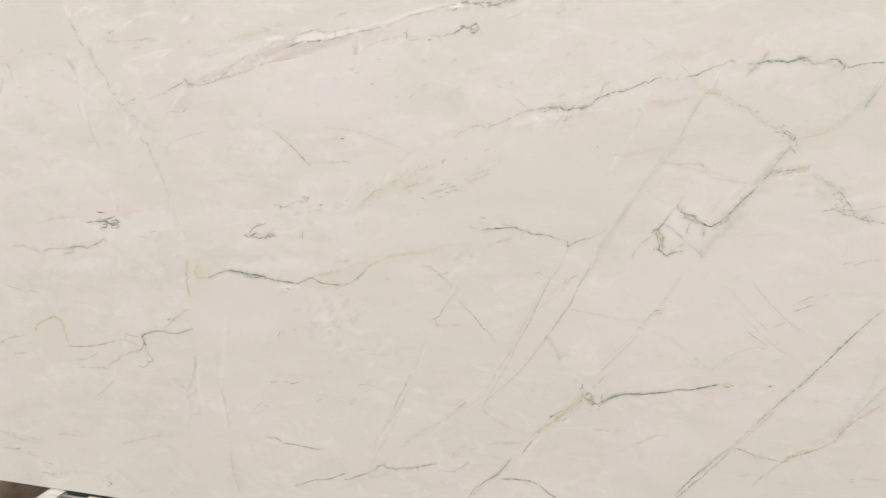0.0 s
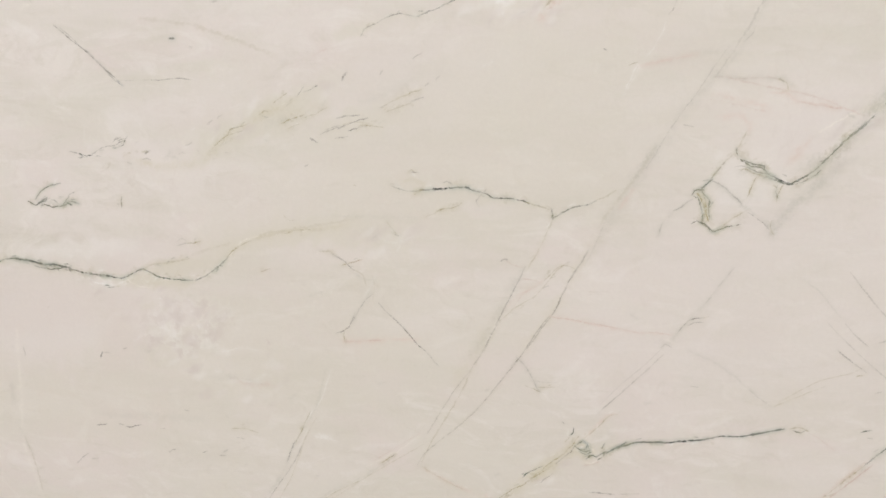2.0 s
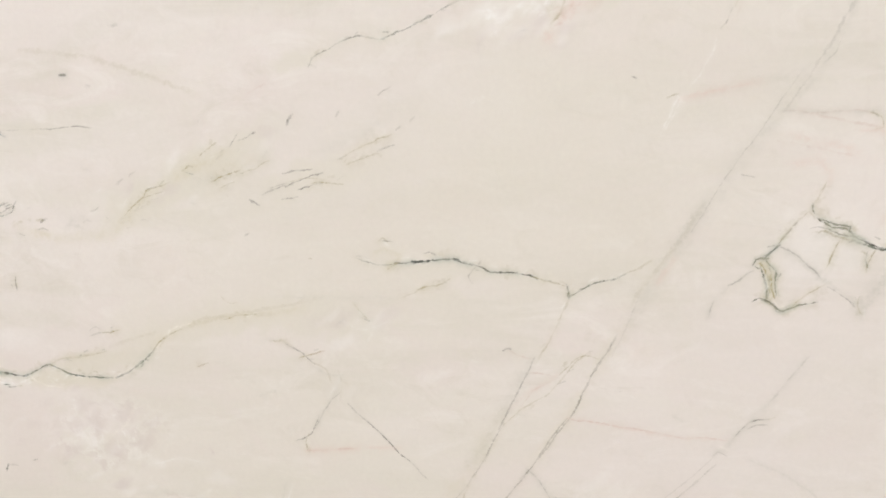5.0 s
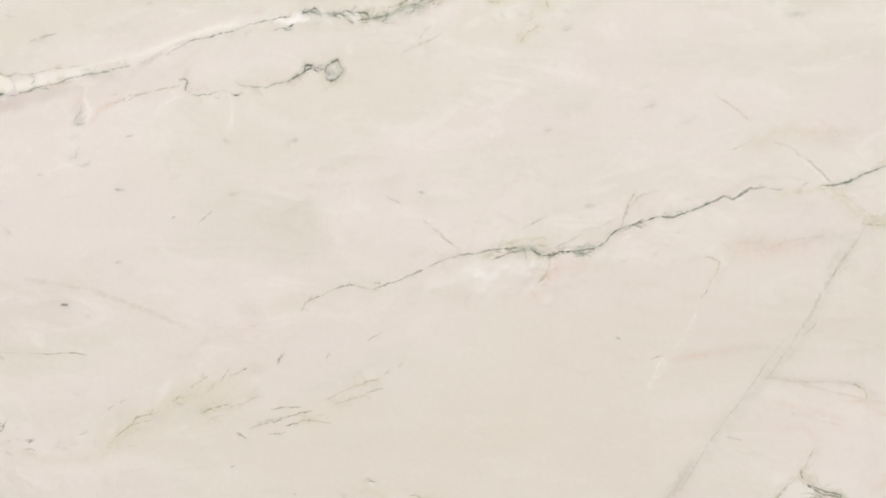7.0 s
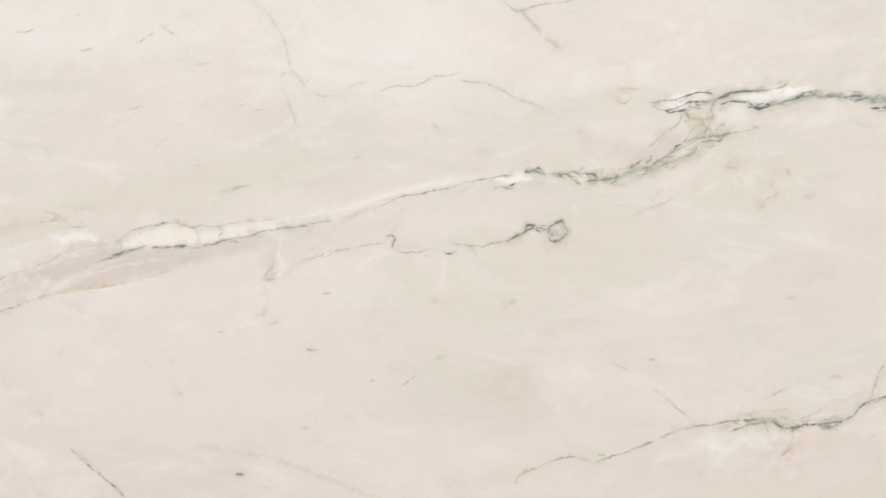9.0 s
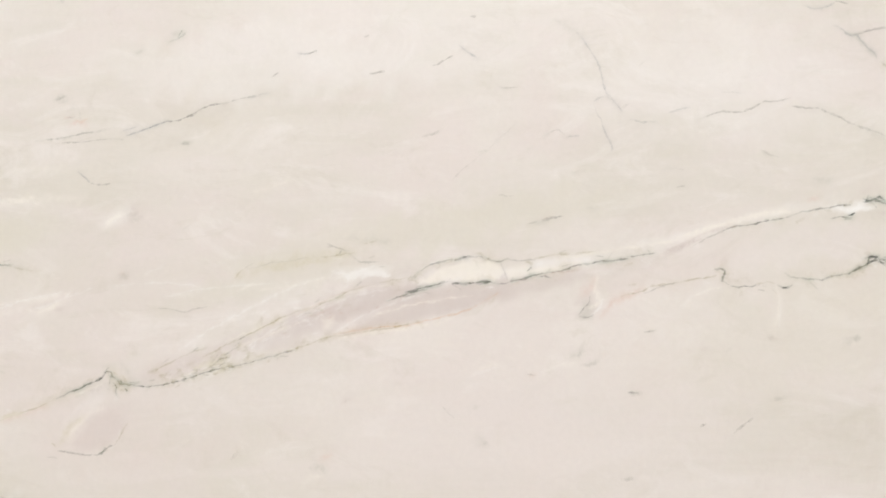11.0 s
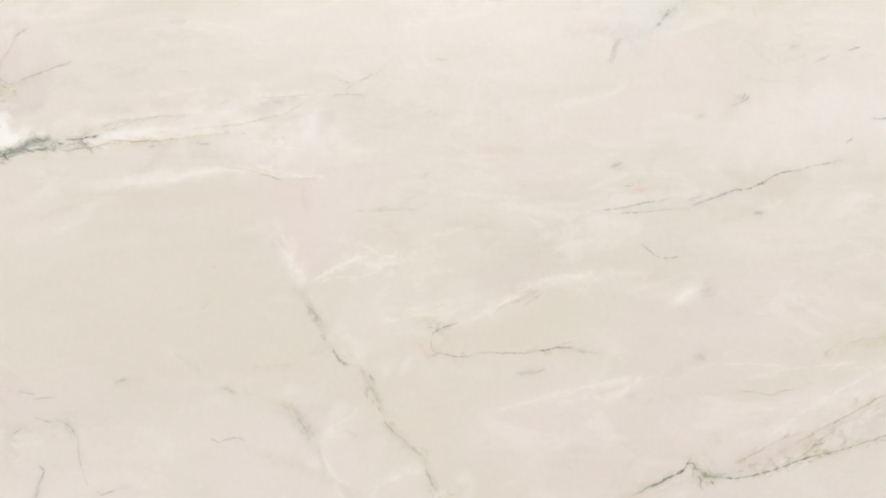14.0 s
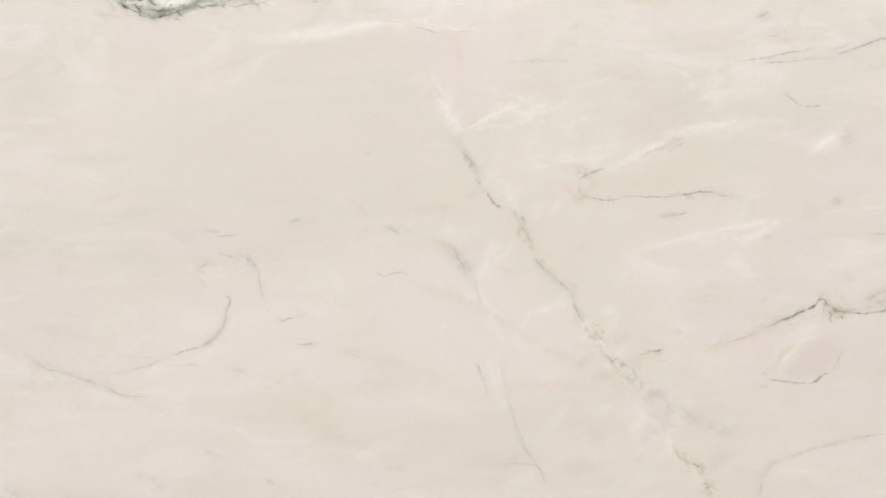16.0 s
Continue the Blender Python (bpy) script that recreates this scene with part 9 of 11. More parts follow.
vein("bluegrey", 1.3, .37, .6, .5, [(-0.096, 1.248), (-0.083, 1.244), (-0.07, 1.238), (-0.055, 1.234)])
vein("mist", 5, .25, .8, .6, [(-0.139, 1.273), (-0.119, 1.256), (-0.093, 1.247), (-0.053, 1.232), (-0.027, 1.217)])
vein("mist", 4, .2, .8, .6, [(-0.046, 1.239), (-0.034, 1.225), (-0.001, 1.21), (0.032, 1.195)])
vein("mist", 4, .22, .8, .6, [(0.034, 1.251), (0.054, 1.252), (0.068, 1.252)])
vein("mist", 6, .25, 1, .6, [(0.103, 1.249), (0.113, 1.245), (0.12, 1.243)])
vein("mist", 6, .35, 1, .6, [(0.111, 1.375), (0.125, 1.371), (0.133, 1.363), (0.138, 1.352)])
vein("grey", 1.4, .40, .8, .4, [(0.165, 1.299), (0.172, 1.302), (0.18, 1.304)])
vein("grey", 1.2, .31, .8, .4, [(0.16, 1.304), (0.167, 1.3)])
vein("mist", 3, .3, 1, .6, [(0.18, 1.304), (0.193, 1.306)])
vein("mist", 3, .3, 1, .6, [(0.182, 1.273), (0.195, 1.272), (0.208, 1.274)])
vein("mist", 2.5, .22, 1, .6, [(0.23, 1.268), (0.256, 1.261), (0.288, 1.251)])
vein("khaki", 16, .25, 2, 1, [(0.176, 1.189), (0.202, 1.192), (0.221, 1.178), (0.207, 1.166)])
vein("mist", 12, .16, 2, 1, [(0.201, 1.175), (0.233, 1.162), (0.259, 1.155)])
vein("cream", 7, .33, 2, .8, [(0.239, 1.139), (0.259, 1.145), (0.285, 1.155), (0.291, 1.158)])
vein("cream", 4, .26, 2, .8, [(0.252, 1.137), (0.278, 1.148), (0.297, 1.151)])
vein("cream", 6, .26, 2, .8, [(0.087, 1.139), (0.108, 1.133), (0.124, 1.125)])
vein("mist", 5, .25, 1, .6, [(-0.011, 1.125), (0.001, 1.125), (0.007, 1.122), (0.014, 1.116), (0.021, 1.107)])
vein("bluegrey", 1.2, .31, .8, .4, [(0.007, 1.122), (0.012, 1.115), (0.019, 1.109)])
vein("mist", 8, .3, 1, .6, [(-0.17, 1.114), (-0.16, 1.11), (-0.148, 1.102)])
vein("mist", 4, .3, 1, .6, [(0.142, 1.118), (0.151, 1.112)])
vein("mist", 3, .3, 1, .6, [(0.293, 1.131), (0.303, 1.127)])
vein("pink", 10, .25, 2, 1, [(0.229, 1.22), (0.281, 1.226), (0.319, 1.235), (0.351, 1.234)])
vein("mist", 10, .14, 2, 1, [(-0.124, 1.302), (-0.084, 1.292), (-0.038, 1.281)])
vein("white", 5, .26, 1.5, .8, [(0.406, 1.249), (0.411, 1.23), (0.415, 1.21)])
vein("mist", 3, .3, .8, .6, [(0.412, 1.249), (0.417, 1.217), (0.423, 1.191), (0.431, 1.159), (0.444, 1.139)])
vein("grey", 1.2, .26, .8, .5, [(0.423, 1.197), (0.429, 1.175), (0.436, 1.153), (0.445, 1.138), (0.455, 1.123), (0.462, 1.107)])
vein("olive", 1.5, .44, 1, .4, [(0.386, 1.247), (0.388, 1.24), (0.391, 1.235)])
vein("mist", 3, .35, 1, .6, [(0.384, 1.246), (0.392, 1.23), (0.398, 1.208)])
vein("pink", 9, .3, 2, 1, [(0.414, 1.217), (0.446, 1.219), (0.474, 1.222), (0.514, 1.215)])
vein("mauve", 6, .3, 1.5, .6, [(0.421, 1.137), (0.428, 1.139)])
vein("mauve", 4, .3, 1.5, .6, [(0.412, 1.13), (0.419, 1.131)])
vein("cream", 8, .30, 2, 1, [(0.383, 1.341), (0.399, 1.354), (0.418, 1.353)])
vein("mist", 6, .25, 2, .8, [(0.358, 1.372), (0.37, 1.355), (0.386, 1.338), (0.391, 1.313)])
vein("cream", 7, .33, 2, 1, [(0.441, 1.299), (0.454, 1.305), (0.473, 1.309), (0.495, 1.313)])
vein("cream", 5, .33, 2, 1, [(0.4, 1.287), (0.402, 1.3), (0.41, 1.309)])
vein("cream", 9, .26, 2, 1, [(0.435, 1.299), (0.431, 1.274), (0.447, 1.261), (0.475, 1.273)])
vein("mist", 6, .35, 1.5, .8, [(0.453, 1.368), (0.462, 1.351), (0.489, 1.326), (0.499, 1.307)])
vein("cream", 7, .36, 2, .8, [(0.502, 1.285), (0.513, 1.29), (0.522, 1.284)])
vein("khaki", 9, .4, 2, .8, [(0.51, 1.284), (0.522, 1.277), (0.528, 1.265)])
vein("green", 1.3, .40, 1.5, .4, [(0.517, 1.264), (0.523, 1.262), (0.525, 1.254), (0.529, 1.249)])
vein("olive", 1.4, .44, 1.5, .4, [(0.516, 1.278), (0.522, 1.272), (0.529, 1.268)])
vein("green", 1.3, .44, 1.5, .4, [(0.532, 1.251), (0.536, 1.246), (0.54, 1.25)])
vein("green", 1.3, .44, 1.5, .4, [(0.54, 1.238), (0.545, 1.236), (0.547, 1.243), (0.554, 1.239)])
vein("green", 1.4, .44, 1.5, .4, [(0.551, 1.232), (0.557, 1.225), (0.563, 1.228), (0.56, 1.233)])
vein("green", 1.3, .40, 1.5, .4, [(0.563, 1.225), (0.568, 1.221), (0.567, 1.215)])
vein("olive", 1.4, .40, 1.5, .4, [(0.537, 1.237), (0.543, 1.231), (0.551, 1.228)])
vein("khaki", 6, .45, 2, .8, [(0.531, 1.246), (0.543, 1.233), (0.558, 1.224)])
vein("mist", 5, .35, 2, .8, [(0.546, 1.233), (0.561, 1.217), (0.567, 1.208)])
vein("mauve", 8, .45, 2, .8, [(0.573, 1.204), (0.583, 1.208), (0.59, 1.204)])
vein("mist", 5, .4, 1.5, .8, [(0.57, 1.206), (0.586, 1.21), (0.595, 1.201), (0.6, 1.188)])
vein("cream", 8, .36, 2, .8, [(0.564, 1.195), (0.573, 1.182), (0.582, 1.172)])
vein("white", 6, .30, 2, .8, [(0.562, 1.179), (0.57, 1.166), (0.582, 1.16)])
vein("white", 5, .26, 2, .8, [(0.598, 1.179), (0.604, 1.185), (0.613, 1.169)])
vein("mist", 12, .22, 2, 1, [(0.601, 1.197), (0.619, 1.185), (0.644, 1.171), (0.674, 1.161)])
vein("grey", 1.2, .26, 1, .5, [(0.584, 1.245), (0.596, 1.245)])
vein("olive", 1.4, .44, 1.5, .4, [(0.603, 1.147), (0.609, 1.137), (0.617, 1.132), (0.626, 1.129), (0.634, 1.124)])
vein("green", 1.3, .40, 1.5, .4, [(0.615, 1.132), (0.625, 1.129), (0.632, 1.124)])
vein("green", 1.3, .40, 1.5, .4, [(0.633, 1.1), (0.639, 1.104), (0.642, 1.097), (0.637, 1.092)])
vein("olive", 1.4, .40, 1.5, .4, [(0.63, 1.096), (0.638, 1.099), (0.641, 1.105), (0.646, 1.111)])
vein("khaki", 7, .4, 2, .8, [(0.606, 1.14), (0.625, 1.127), (0.641, 1.111)])
vein("mist", 4, .35, 1.5, .6, [(0.575, 1.257), (0.587, 1.256), (0.593, 1.259)])
vein("green", 1.6, .48, 1, .4, [(0.576, 1.257), (0.584, 1.256), (0.591, 1.258)])
vein("olive", 1.3, .40, 1.2, .4, [(0.566, 1.253), (0.578, 1.256)])
vein("mist", 3, .3, 1, .6, [(0.604, 1.277), (0.612, 1.278)])
vein("khaki", 3, .5, 1.5, .6, [(0.639, 1.26), (0.652, 1.262), (0.667, 1.265)])
vein("cream", 3, .40, 1.5, .6, [(0.639, 1.256), (0.655, 1.261), (0.67, 1.266)])
vein("mist", 2.5, .35, 1.5, .8, [(0.698, 1.117), (0.708, 1.129), (0.726, 1.135), (0.754, 1.145), (0.79, 1.153), (0.827, 1.162)])
vein("pink", 3, .35, 1.5, .8, [(0.695, 1.098), (0.698, 1.117), (0.714, 1.133), (0.76, 1.147), (0.808, 1.159)])
vein("mist", 6, .25, 1.5, .8, [(0.692, 1.092), (0.695, 1.111)])
vein("mauve", 3, .35, 1, .6, [(0.703, 1.092), (0.708, 1.093)])
vein("white", 7, .33, 2, .8, [(0.348, 1.55), (0.357, 1.534), (0.364, 1.518), (0.372, 1.506)])
vein("cream", 8, .33, 2, .8, [(0.354, 1.553), (0.363, 1.54), (0.36, 1.522)])
vein("cream", 6, .36, 2, .8, [(0.388, 1.511), (0.41, 1.523), (0.435, 1.531), (0.46, 1.546)])
vein("cream", 7, .30, 2, .8, [(0.41, 1.532), (0.447, 1.525), (0.491, 1.526), (0.528, 1.531)])
vein("cream", 5, .33, 2, .8, [(0.482, 1.542), (0.529, 1.556), (0.566, 1.567)])
vein("mist", 8, .35, 2, .8, [(0.365, 1.503), (0.374, 1.489), (0.382, 1.474)])
vein("mist", 5, .35, 2, .8, [(0.386, 1.467), (0.395, 1.453), (0.403, 1.439)])
vein("mauve", 4, .4, 1.5, .6, [(0.388, 1.466), (0.394, 1.456)])
vein("cream", 5, .40, 2, .8, [(0.392, 1.458), (0.4, 1.445), (0.402, 1.432)])
vein("cream", 7, .33, 2, .8, [(0.414, 1.435), (0.426, 1.432), (0.435, 1.419)])
vein("mist", 5, .3, 1.5, .8, [(0.431, 1.416), (0.444, 1.393), (0.455, 1.371)])
vein("mauve", 6, .35, 2, .8, [(0.435, 1.409), (0.441, 1.4)])
vein("khaki", 7, .3, 2, .8, [(0.349, 1.383), (0.362, 1.377), (0.371, 1.367)])
vein("mist", 4, .35, 1.5, .6, [(0.286, 1.403), (0.294, 1.4), (0.302, 1.396)])
vein("mist", 3, .3, 1.5, .6, [(0.184, 1.413), (0.19, 1.415)])
vein("cream", 5, .26, 2, .8, [(0.236, 1.444), (0.244, 1.439), (0.252, 1.432)])
vein("pink", 8, .25, 2, .8, [(0.293, 1.414), (0.325, 1.419), (0.363, 1.424)])
vein("mist", 6, .18, 1.5, .6, [(-0.101, 1.494), (-0.048, 1.49), (0.004, 1.49)])
vein("mauve", 10, .25, 2, 1, [(0.047, 1.402), (0.067, 1.406), (0.086, 1.407)])
vein("mist", 3, .3, 1, .5, [(0.715, 1.607), (0.727, 1.609), (0.73, 1.596)])
vein("mist", 3, .35, 1.5, .6, [(0.449, 1.582), (0.474, 1.581), (0.498, 1.58)])
vein("mist", 6, .25, 1.5, .6, [(0.78, 1.415), (0.787, 1.42)])
vein("cream", 5, .33, 2, .8, [(0.672, 1.387), (0.697, 1.395), (0.715, 1.398)])
vein("cream", 5, .33, 2, .8, [(0.635, 1.375), (0.666, 1.381), (0.684, 1.377), (0.715, 1.392)])
shatter("white", 1.8, .8, 7, 40, [(0.504, 1.294), (0.531, 1.256), (0.558, 1.22), (0.57, 1.201)])
shatter("olive", 1.6, .55, 8, 30, [(0.51, 1.284), (0.534, 1.252), (0.565, 1.22)])
shatter("olive", 1.5, .5, 7, 22, [(0.603, 1.147), (0.631, 1.124), (0.642, 1.095)])
shatter("white", 1.8, .7, 8, 26, [(0.576, 1.176), (0.606, 1.143), (0.637, 1.111)])
shatter("white", 1.8, .6, 6, 24, [(0.348, 1.55), (0.378, 1.49), (0.407, 1.432), (0.438, 1.4)])
shatter("olive", 1.5, .45, 5, 20, [(0.374, 1.493), (0.395, 1.452), (0.426, 1.418), (0.45, 1.374)])
# the upper dark vein, its lens and the eyelet
vein("dark", 1.5, .8, 1, .4, [(1.721, 1.554), (1.728, 1.554), (1.736, 1.556), (1.745, 1.556), (1.753, 1.559), (1.762, 1.562), (1.772, 1.563), (1.784, 1.562)])
vein("dark", 1.4, .75, 1, .4, [(1.724, 1.55), (1.73, 1.546), (1.737, 1.545), (1.745, 1.547), (1.752, 1.55), (1.759, 1.553), (1.772, 1.554), (1.786, 1.554)])
vein("dark", 1.5, .75, 1.2, .4, [(1.732, 1.546), (1.74, 1.543), (1.748, 1.544), (1.757, 1.546)])
vein("dark", 1.4, .7, 1.2, .4, [(1.782, 1.546), (1.786, 1.552), (1.788, 1.555), (1.794, 1.557), (1.8, 1.558)])
vein("dark", 1.6, .85, 1, .4, [(1.788, 1.556), (1.797, 1.559), (1.806, 1.562), (1.816, 1.563), (1.829, 1.563), (1.843, 1.564)])
vein("green", 1.4, .6, 1, .4, [(1.843, 1.564), (1.85, 1.565), (1.859, 1.569)])
vein("dark", 1.5, .8, 1, .4, [(1.791, 1.55), (1.801, 1.553), (1.812, 1.552), (1.821, 1.551), (1.825, 1.547), (1.834, 1.545), (1.845, 1.548)])
vein("dark", 1.6, .85, 1, .4, [(1.821, 1.546), (1.83, 1.544), (1.841, 1.546), (1.852, 1.549), (1.862, 1.552), (1.872, 1.554), (1.881, 1.555)])
vein("bluegrey", 4, .4, 1.5, .5, [(1.823, 1.55), (1.832, 1.547), (1.846, 1.55)])
vein("dark", 1.8, .85, 1.2, .4, [(1.865, 1.552), (1.872, 1.556), (1.88, 1.555), (1.886, 1.557), (1.892, 1.554), (1.9, 1.554)])
vein("dark", 1.3, .7, 1.2, .4, [(1.873, 1.558), (1.881, 1.56), (1.889, 1.559)])
vein("green", 1.5, .65, 1, .4, [(1.891, 1.554), (1.903, 1.554), (1.912, 1.553)])
vein("dark", 1.8, .85, 1, .4, [(1.91, 1.554), (1.921, 1.554), (1.933, 1.554), (1.942, 1.551), (1.954, 1.549), (1.966, 1.551), (1.977, 1.554)])
vein("bluegrey", 5, .5, 1.5, .5, [(1.918, 1.554), (1.936, 1.552), (1.954, 1.549), (1.97, 1.551)])
vein("dark", 1.5, .75, 1, .4, [(1.927, 1.55), (1.939, 1.551), (1.95, 1.547), (1.958, 1.548)])
vein("dark", 1.5, .8, 1.2, .4, [(1.958, 1.546), (1.959, 1.54), (1.965, 1.539), (1.97, 1.54)])
vein("dark", 1.4, .7, 1.2, .4, [(1.942, 1.541), (1.952, 1.541), (1.96, 1.542)])
vein("dark", 1.5, .75, 1.2, .4, [(1.974, 1.541), (1.98, 1.544), (1.986, 1.546)])
vein("green", 1.3, .55, 1.2, .4, [(1.912, 1.559), (1.921, 1.56), (1.933, 1.558)])
vein("dark", 1.6, .8, 1, .4, [(1.967, 1.551), (1.978, 1.555), (1.99, 1.557), (1.998, 1.558)])
vein("green", 1.5, .65, 1, .4, [(1.994, 1.556), (2.003, 1.559), (2.014, 1.562), (2.026, 1.566)])
vein("dark", 1.4, .7, .6, .4, [(2.023, 1.565), (2.035, 1.571), (2.046, 1.575), (2.056, 1.581), (2.067, 1.587)])
vein("dark", 1.6, .75, .6, .4, [(2.058, 1.582), (2.07, 1.588), (2.082, 1.591), (2.09, 1.594), (2.099, 1.597)])
vein("dark", 1.5, .7, .8, .4, [(2.09, 1.594), (2.102, 1.599), (2.114, 1.6), (2.127, 1.603)])
vein("green", 1.4, .6, .8, .4, [(2.096, 1.593), (2.105, 1.594), (2.114, 1.596)])
vein("mist", 6, .4, 1.2, .6, [(2.076, 1.589), (2.099, 1.595), (2.127, 1.599)])
shatter("dark", 1.1, .5, 3, 14, [(1.724, 1.551), (1.746, 1.548), (1.785, 1.552)])
shatter("dark", 1.1, .5, 3, 12, [(1.915, 1.553), (1.946, 1.55), (1.97, 1.55)])
shatter("green", 1.2, .45, 4, 14, [(1.655, 1.47), (1.695, 1.478), (1.734, 1.492)])
vein("khaki", 8, .5, 2, .8, [(1.675, 1.562), (1.685, 1.568), (1.701, 1.569)])
vein("olive", 1.5, .5, 1.5, .5, [(1.683, 1.56), (1.688, 1.555), (1.696, 1.555), (1.7, 1.561)])
vein("olive", 1.4, .5, 1.5, .5, [(1.679, 1.568), (1.692, 1.57), (1.708, 1.57)])
vein("cream", 6, .6, 2, .8, [(1.687, 1.563), (1.696, 1.56)])
vein("olive", 1.4, .5, 1.5, .4, [(1.753, 1.541), (1.75, 1.532), (1.743, 1.527), (1.739, 1.521)])
vein("green", 1.4, .5, 1.5, .4, [(1.754, 1.544), (1.76, 1.536), (1.769, 1.533), (1.766, 1.527), (1.76, 1.52)])
vein("olive", 1.8, .6, 1.5, .4, [(1.76, 1.535), (1.771, 1.536), (1.778, 1.533), (1.783, 1.535)])
vein("green", 1.4, .55, 1.5, .4, [(1.782, 1.546), (1.785, 1.538), (1.782, 1.53), (1.778, 1.525), (1.775, 1.52)])
vein("olive", 1.5, .5, 1.5, .4, [(1.769, 1.52), (1.778, 1.518), (1.79, 1.52), (1.794, 1.523)])
vein("khaki", 8, .5, 2, .8, [(1.762, 1.53), (1.775, 1.528), (1.785, 1.533)])
vein("green", 1.6, .65, 1.2, .4, [(1.758, 1.506), (1.767, 1.513), (1.776, 1.516), (1.785, 1.517), (1.794, 1.517), (1.804, 1.519)])
vein("green", 1.4, .6, 1.2, .4, [(1.772, 1.511), (1.781, 1.512), (1.791, 1.512), (1.798, 1.517)])
vein("olive", 1.4, .5, 1.2, .4, [(1.797, 1.517), (1.81, 1.52), (1.822, 1.522), (1.832, 1.525)])
vein("green", 1.4, .5, 1.2, .4, [(1.825, 1.526), (1.832, 1.524)])
vein("green", 1.5, .65, 1.2, .4, [(1.717, 1.484), (1.727, 1.49), (1.737, 1.496), (1.746, 1.503), (1.756, 1.506)])
vein("green", 1.4, .6, 1.2, .4, [(1.724, 1.484), (1.733, 1.486), (1.745, 1.491), (1.756, 1.495), (1.766, 1.5)])
vein("olive", 1.6, .55, 1.2, .4, [(1.688, 1.482), (1.701, 1.487), (1.713, 1.493)])
vein("khaki", 7, .5, 2, .8, [(1.669, 1.474), (1.695, 1.481), (1.721, 1.489)])
vein("dark", 1.5, .75, 1.2, .4, [(1.649, 1.47), (1.659, 1.471), (1.669, 1.472), (1.68, 1.473)])
vein("green", 1.6, .65, 1.2, .4, [(1.669, 1.471), (1.682, 1.474), (1.696, 1.477), (1.709, 1.482), (1.722, 1.485)])
vein("dark", 1.3, .65, 1.2, .4, [(1.68, 1.473), (1.695, 1.479), (1.708, 1.484), (1.721, 1.486)])
vein("dark", 1.4, .75, 1.2, .4, [(1.645, 1.479), (1.653, 1.479), (1.661, 1.477), (1.663, 1.472)])
vein("olive", 1.4, .5, 1.5, .4, [(1.717, 1.505), (1.727, 1.515), (1.735, 1.522)])
vein("pink", 7, .4, 2, .8, [(1.73, 1.482), (1.753, 1.487), (1.775, 1.494)])
vein("olive", 1.3, .45, 1.5, .5, [(1.803, 1.497), (1.81, 1.49), (1.808, 1.482), (1.797, 1.484)])
vein("khaki", 8, .4, 2, .8, [(1.797, 1.491), (1.816, 1.484), (1.822, 1.493)])
vein("olive", 1.4, .5, 1.2, .5, [(1.831, 1.439), (1.838, 1.447), (1.846, 1.453), (1.852, 1.456)])
vein("khaki", 8, .4, 2, .8, [(1.828, 1.439), (1.841, 1.447), (1.85, 1.455)])
vein("olive", 1.6, .5, 1, .5, [(1.86, 1.479), (1.862, 1.473)])
vein("khaki", 7, .4, 2, .8, [(1.847, 1.477), (1.863, 1.473)])
vein("olive", 1.2, .4, 1, .5, [(1.72, 1.44), (1.73, 1.445), (1.74, 1.45), (1.746, 1.454)])
vein("grey", 1.2, .35, 1, .5, [(1.719, 1.442), (1.73, 1.445), (1.741, 1.449)])
vein("mist", 3, .3, 1, .6, [(1.701, 1.432), (1.717, 1.441)])
vein("grey", 1.3, .4, 1, .5, [(1.877, 1.449), (1.884, 1.45)])
vein("dark", 1.6, .85, 1, .4, [(1.611, 1.414), (1.612, 1.422), (1.618, 1.425), (1.625, 1.428), (1.627, 1.424)])
vein("dark", 1.5, .8, 1, .4, [(1.611, 1.411), (1.613, 1.406), (1.621, 1.406), (1.627, 1.411), (1.632, 1.417)])
vein("bluegrey", 4, .5, 1, .4, [(1.614, 1.416), (1.613, 1.409)])
vein("dark", 1.3, .7, 1, .3, [(1.627, 1.424), (1.629, 1.419), (1.633, 1.417)])
vein("dark", 1.3, .6, 1.2, .3, [(1.494, 1.395), (1.501, 1.392), (1.508, 1.395)])
vein("dark", 1.5, .8, 1.2, .4, [(1.615, 1.48), (1.624, 1.478), (1.63, 1.479), (1.637, 1.482), (1.645, 1.478)])
vein("dark", 1.4, .75, 1.2, .4, [(1.637, 1.476), (1.64, 1.471), (1.645, 1.468)])
vein("mauve", 4, .5, 1.5, .6, [(1.379, 1.432), (1.403, 1.442), (1.428, 1.454), (1.453, 1.46)])
vein("cream", 7, .6, 2, .8, [(1.396, 1.445), (1.432, 1.458), (1.473, 1.469), (1.522, 1.476)])
vein("olive", 3.5, .45, 1.2, .6, [(1.61, 1.626), (1.618, 1.621), (1.624, 1.617)])
vein("grey", 1.2, .35, 1, .5, [(1.608, 1.628), (1.616, 1.621)])
vein("khaki", 9, .35, 2, .8, [(1.613, 1.624), (1.626, 1.617)])
vein("pink", 6, .3, 2, .8, [(2.052, 1.506), (2.064, 1.504)])
vein("grey", 1.2, .4, 1, .4, [(2.032, 1.489), (2.043, 1.488), (2.058, 1.487)])
vein("grey", 1.4, .45, 1, .4, [(2.079, 1.499), (2.087, 1.5)])
vein("mist", 3, .3, 1, .6, [(2.09, 1.498), (2.099, 1.502)])
vein("mist", 4, .4, 1, .6, [(2.104, 1.453), (2.113, 1.454), (2.12, 1.454)])
vein("mist", 3, .3, 1, .6, [(1.682, 1.508), (1.688, 1.5)])
vein("mist", 5, .25, 1.5, .6, [(1.642, 1.526), (1.649, 1.523)])
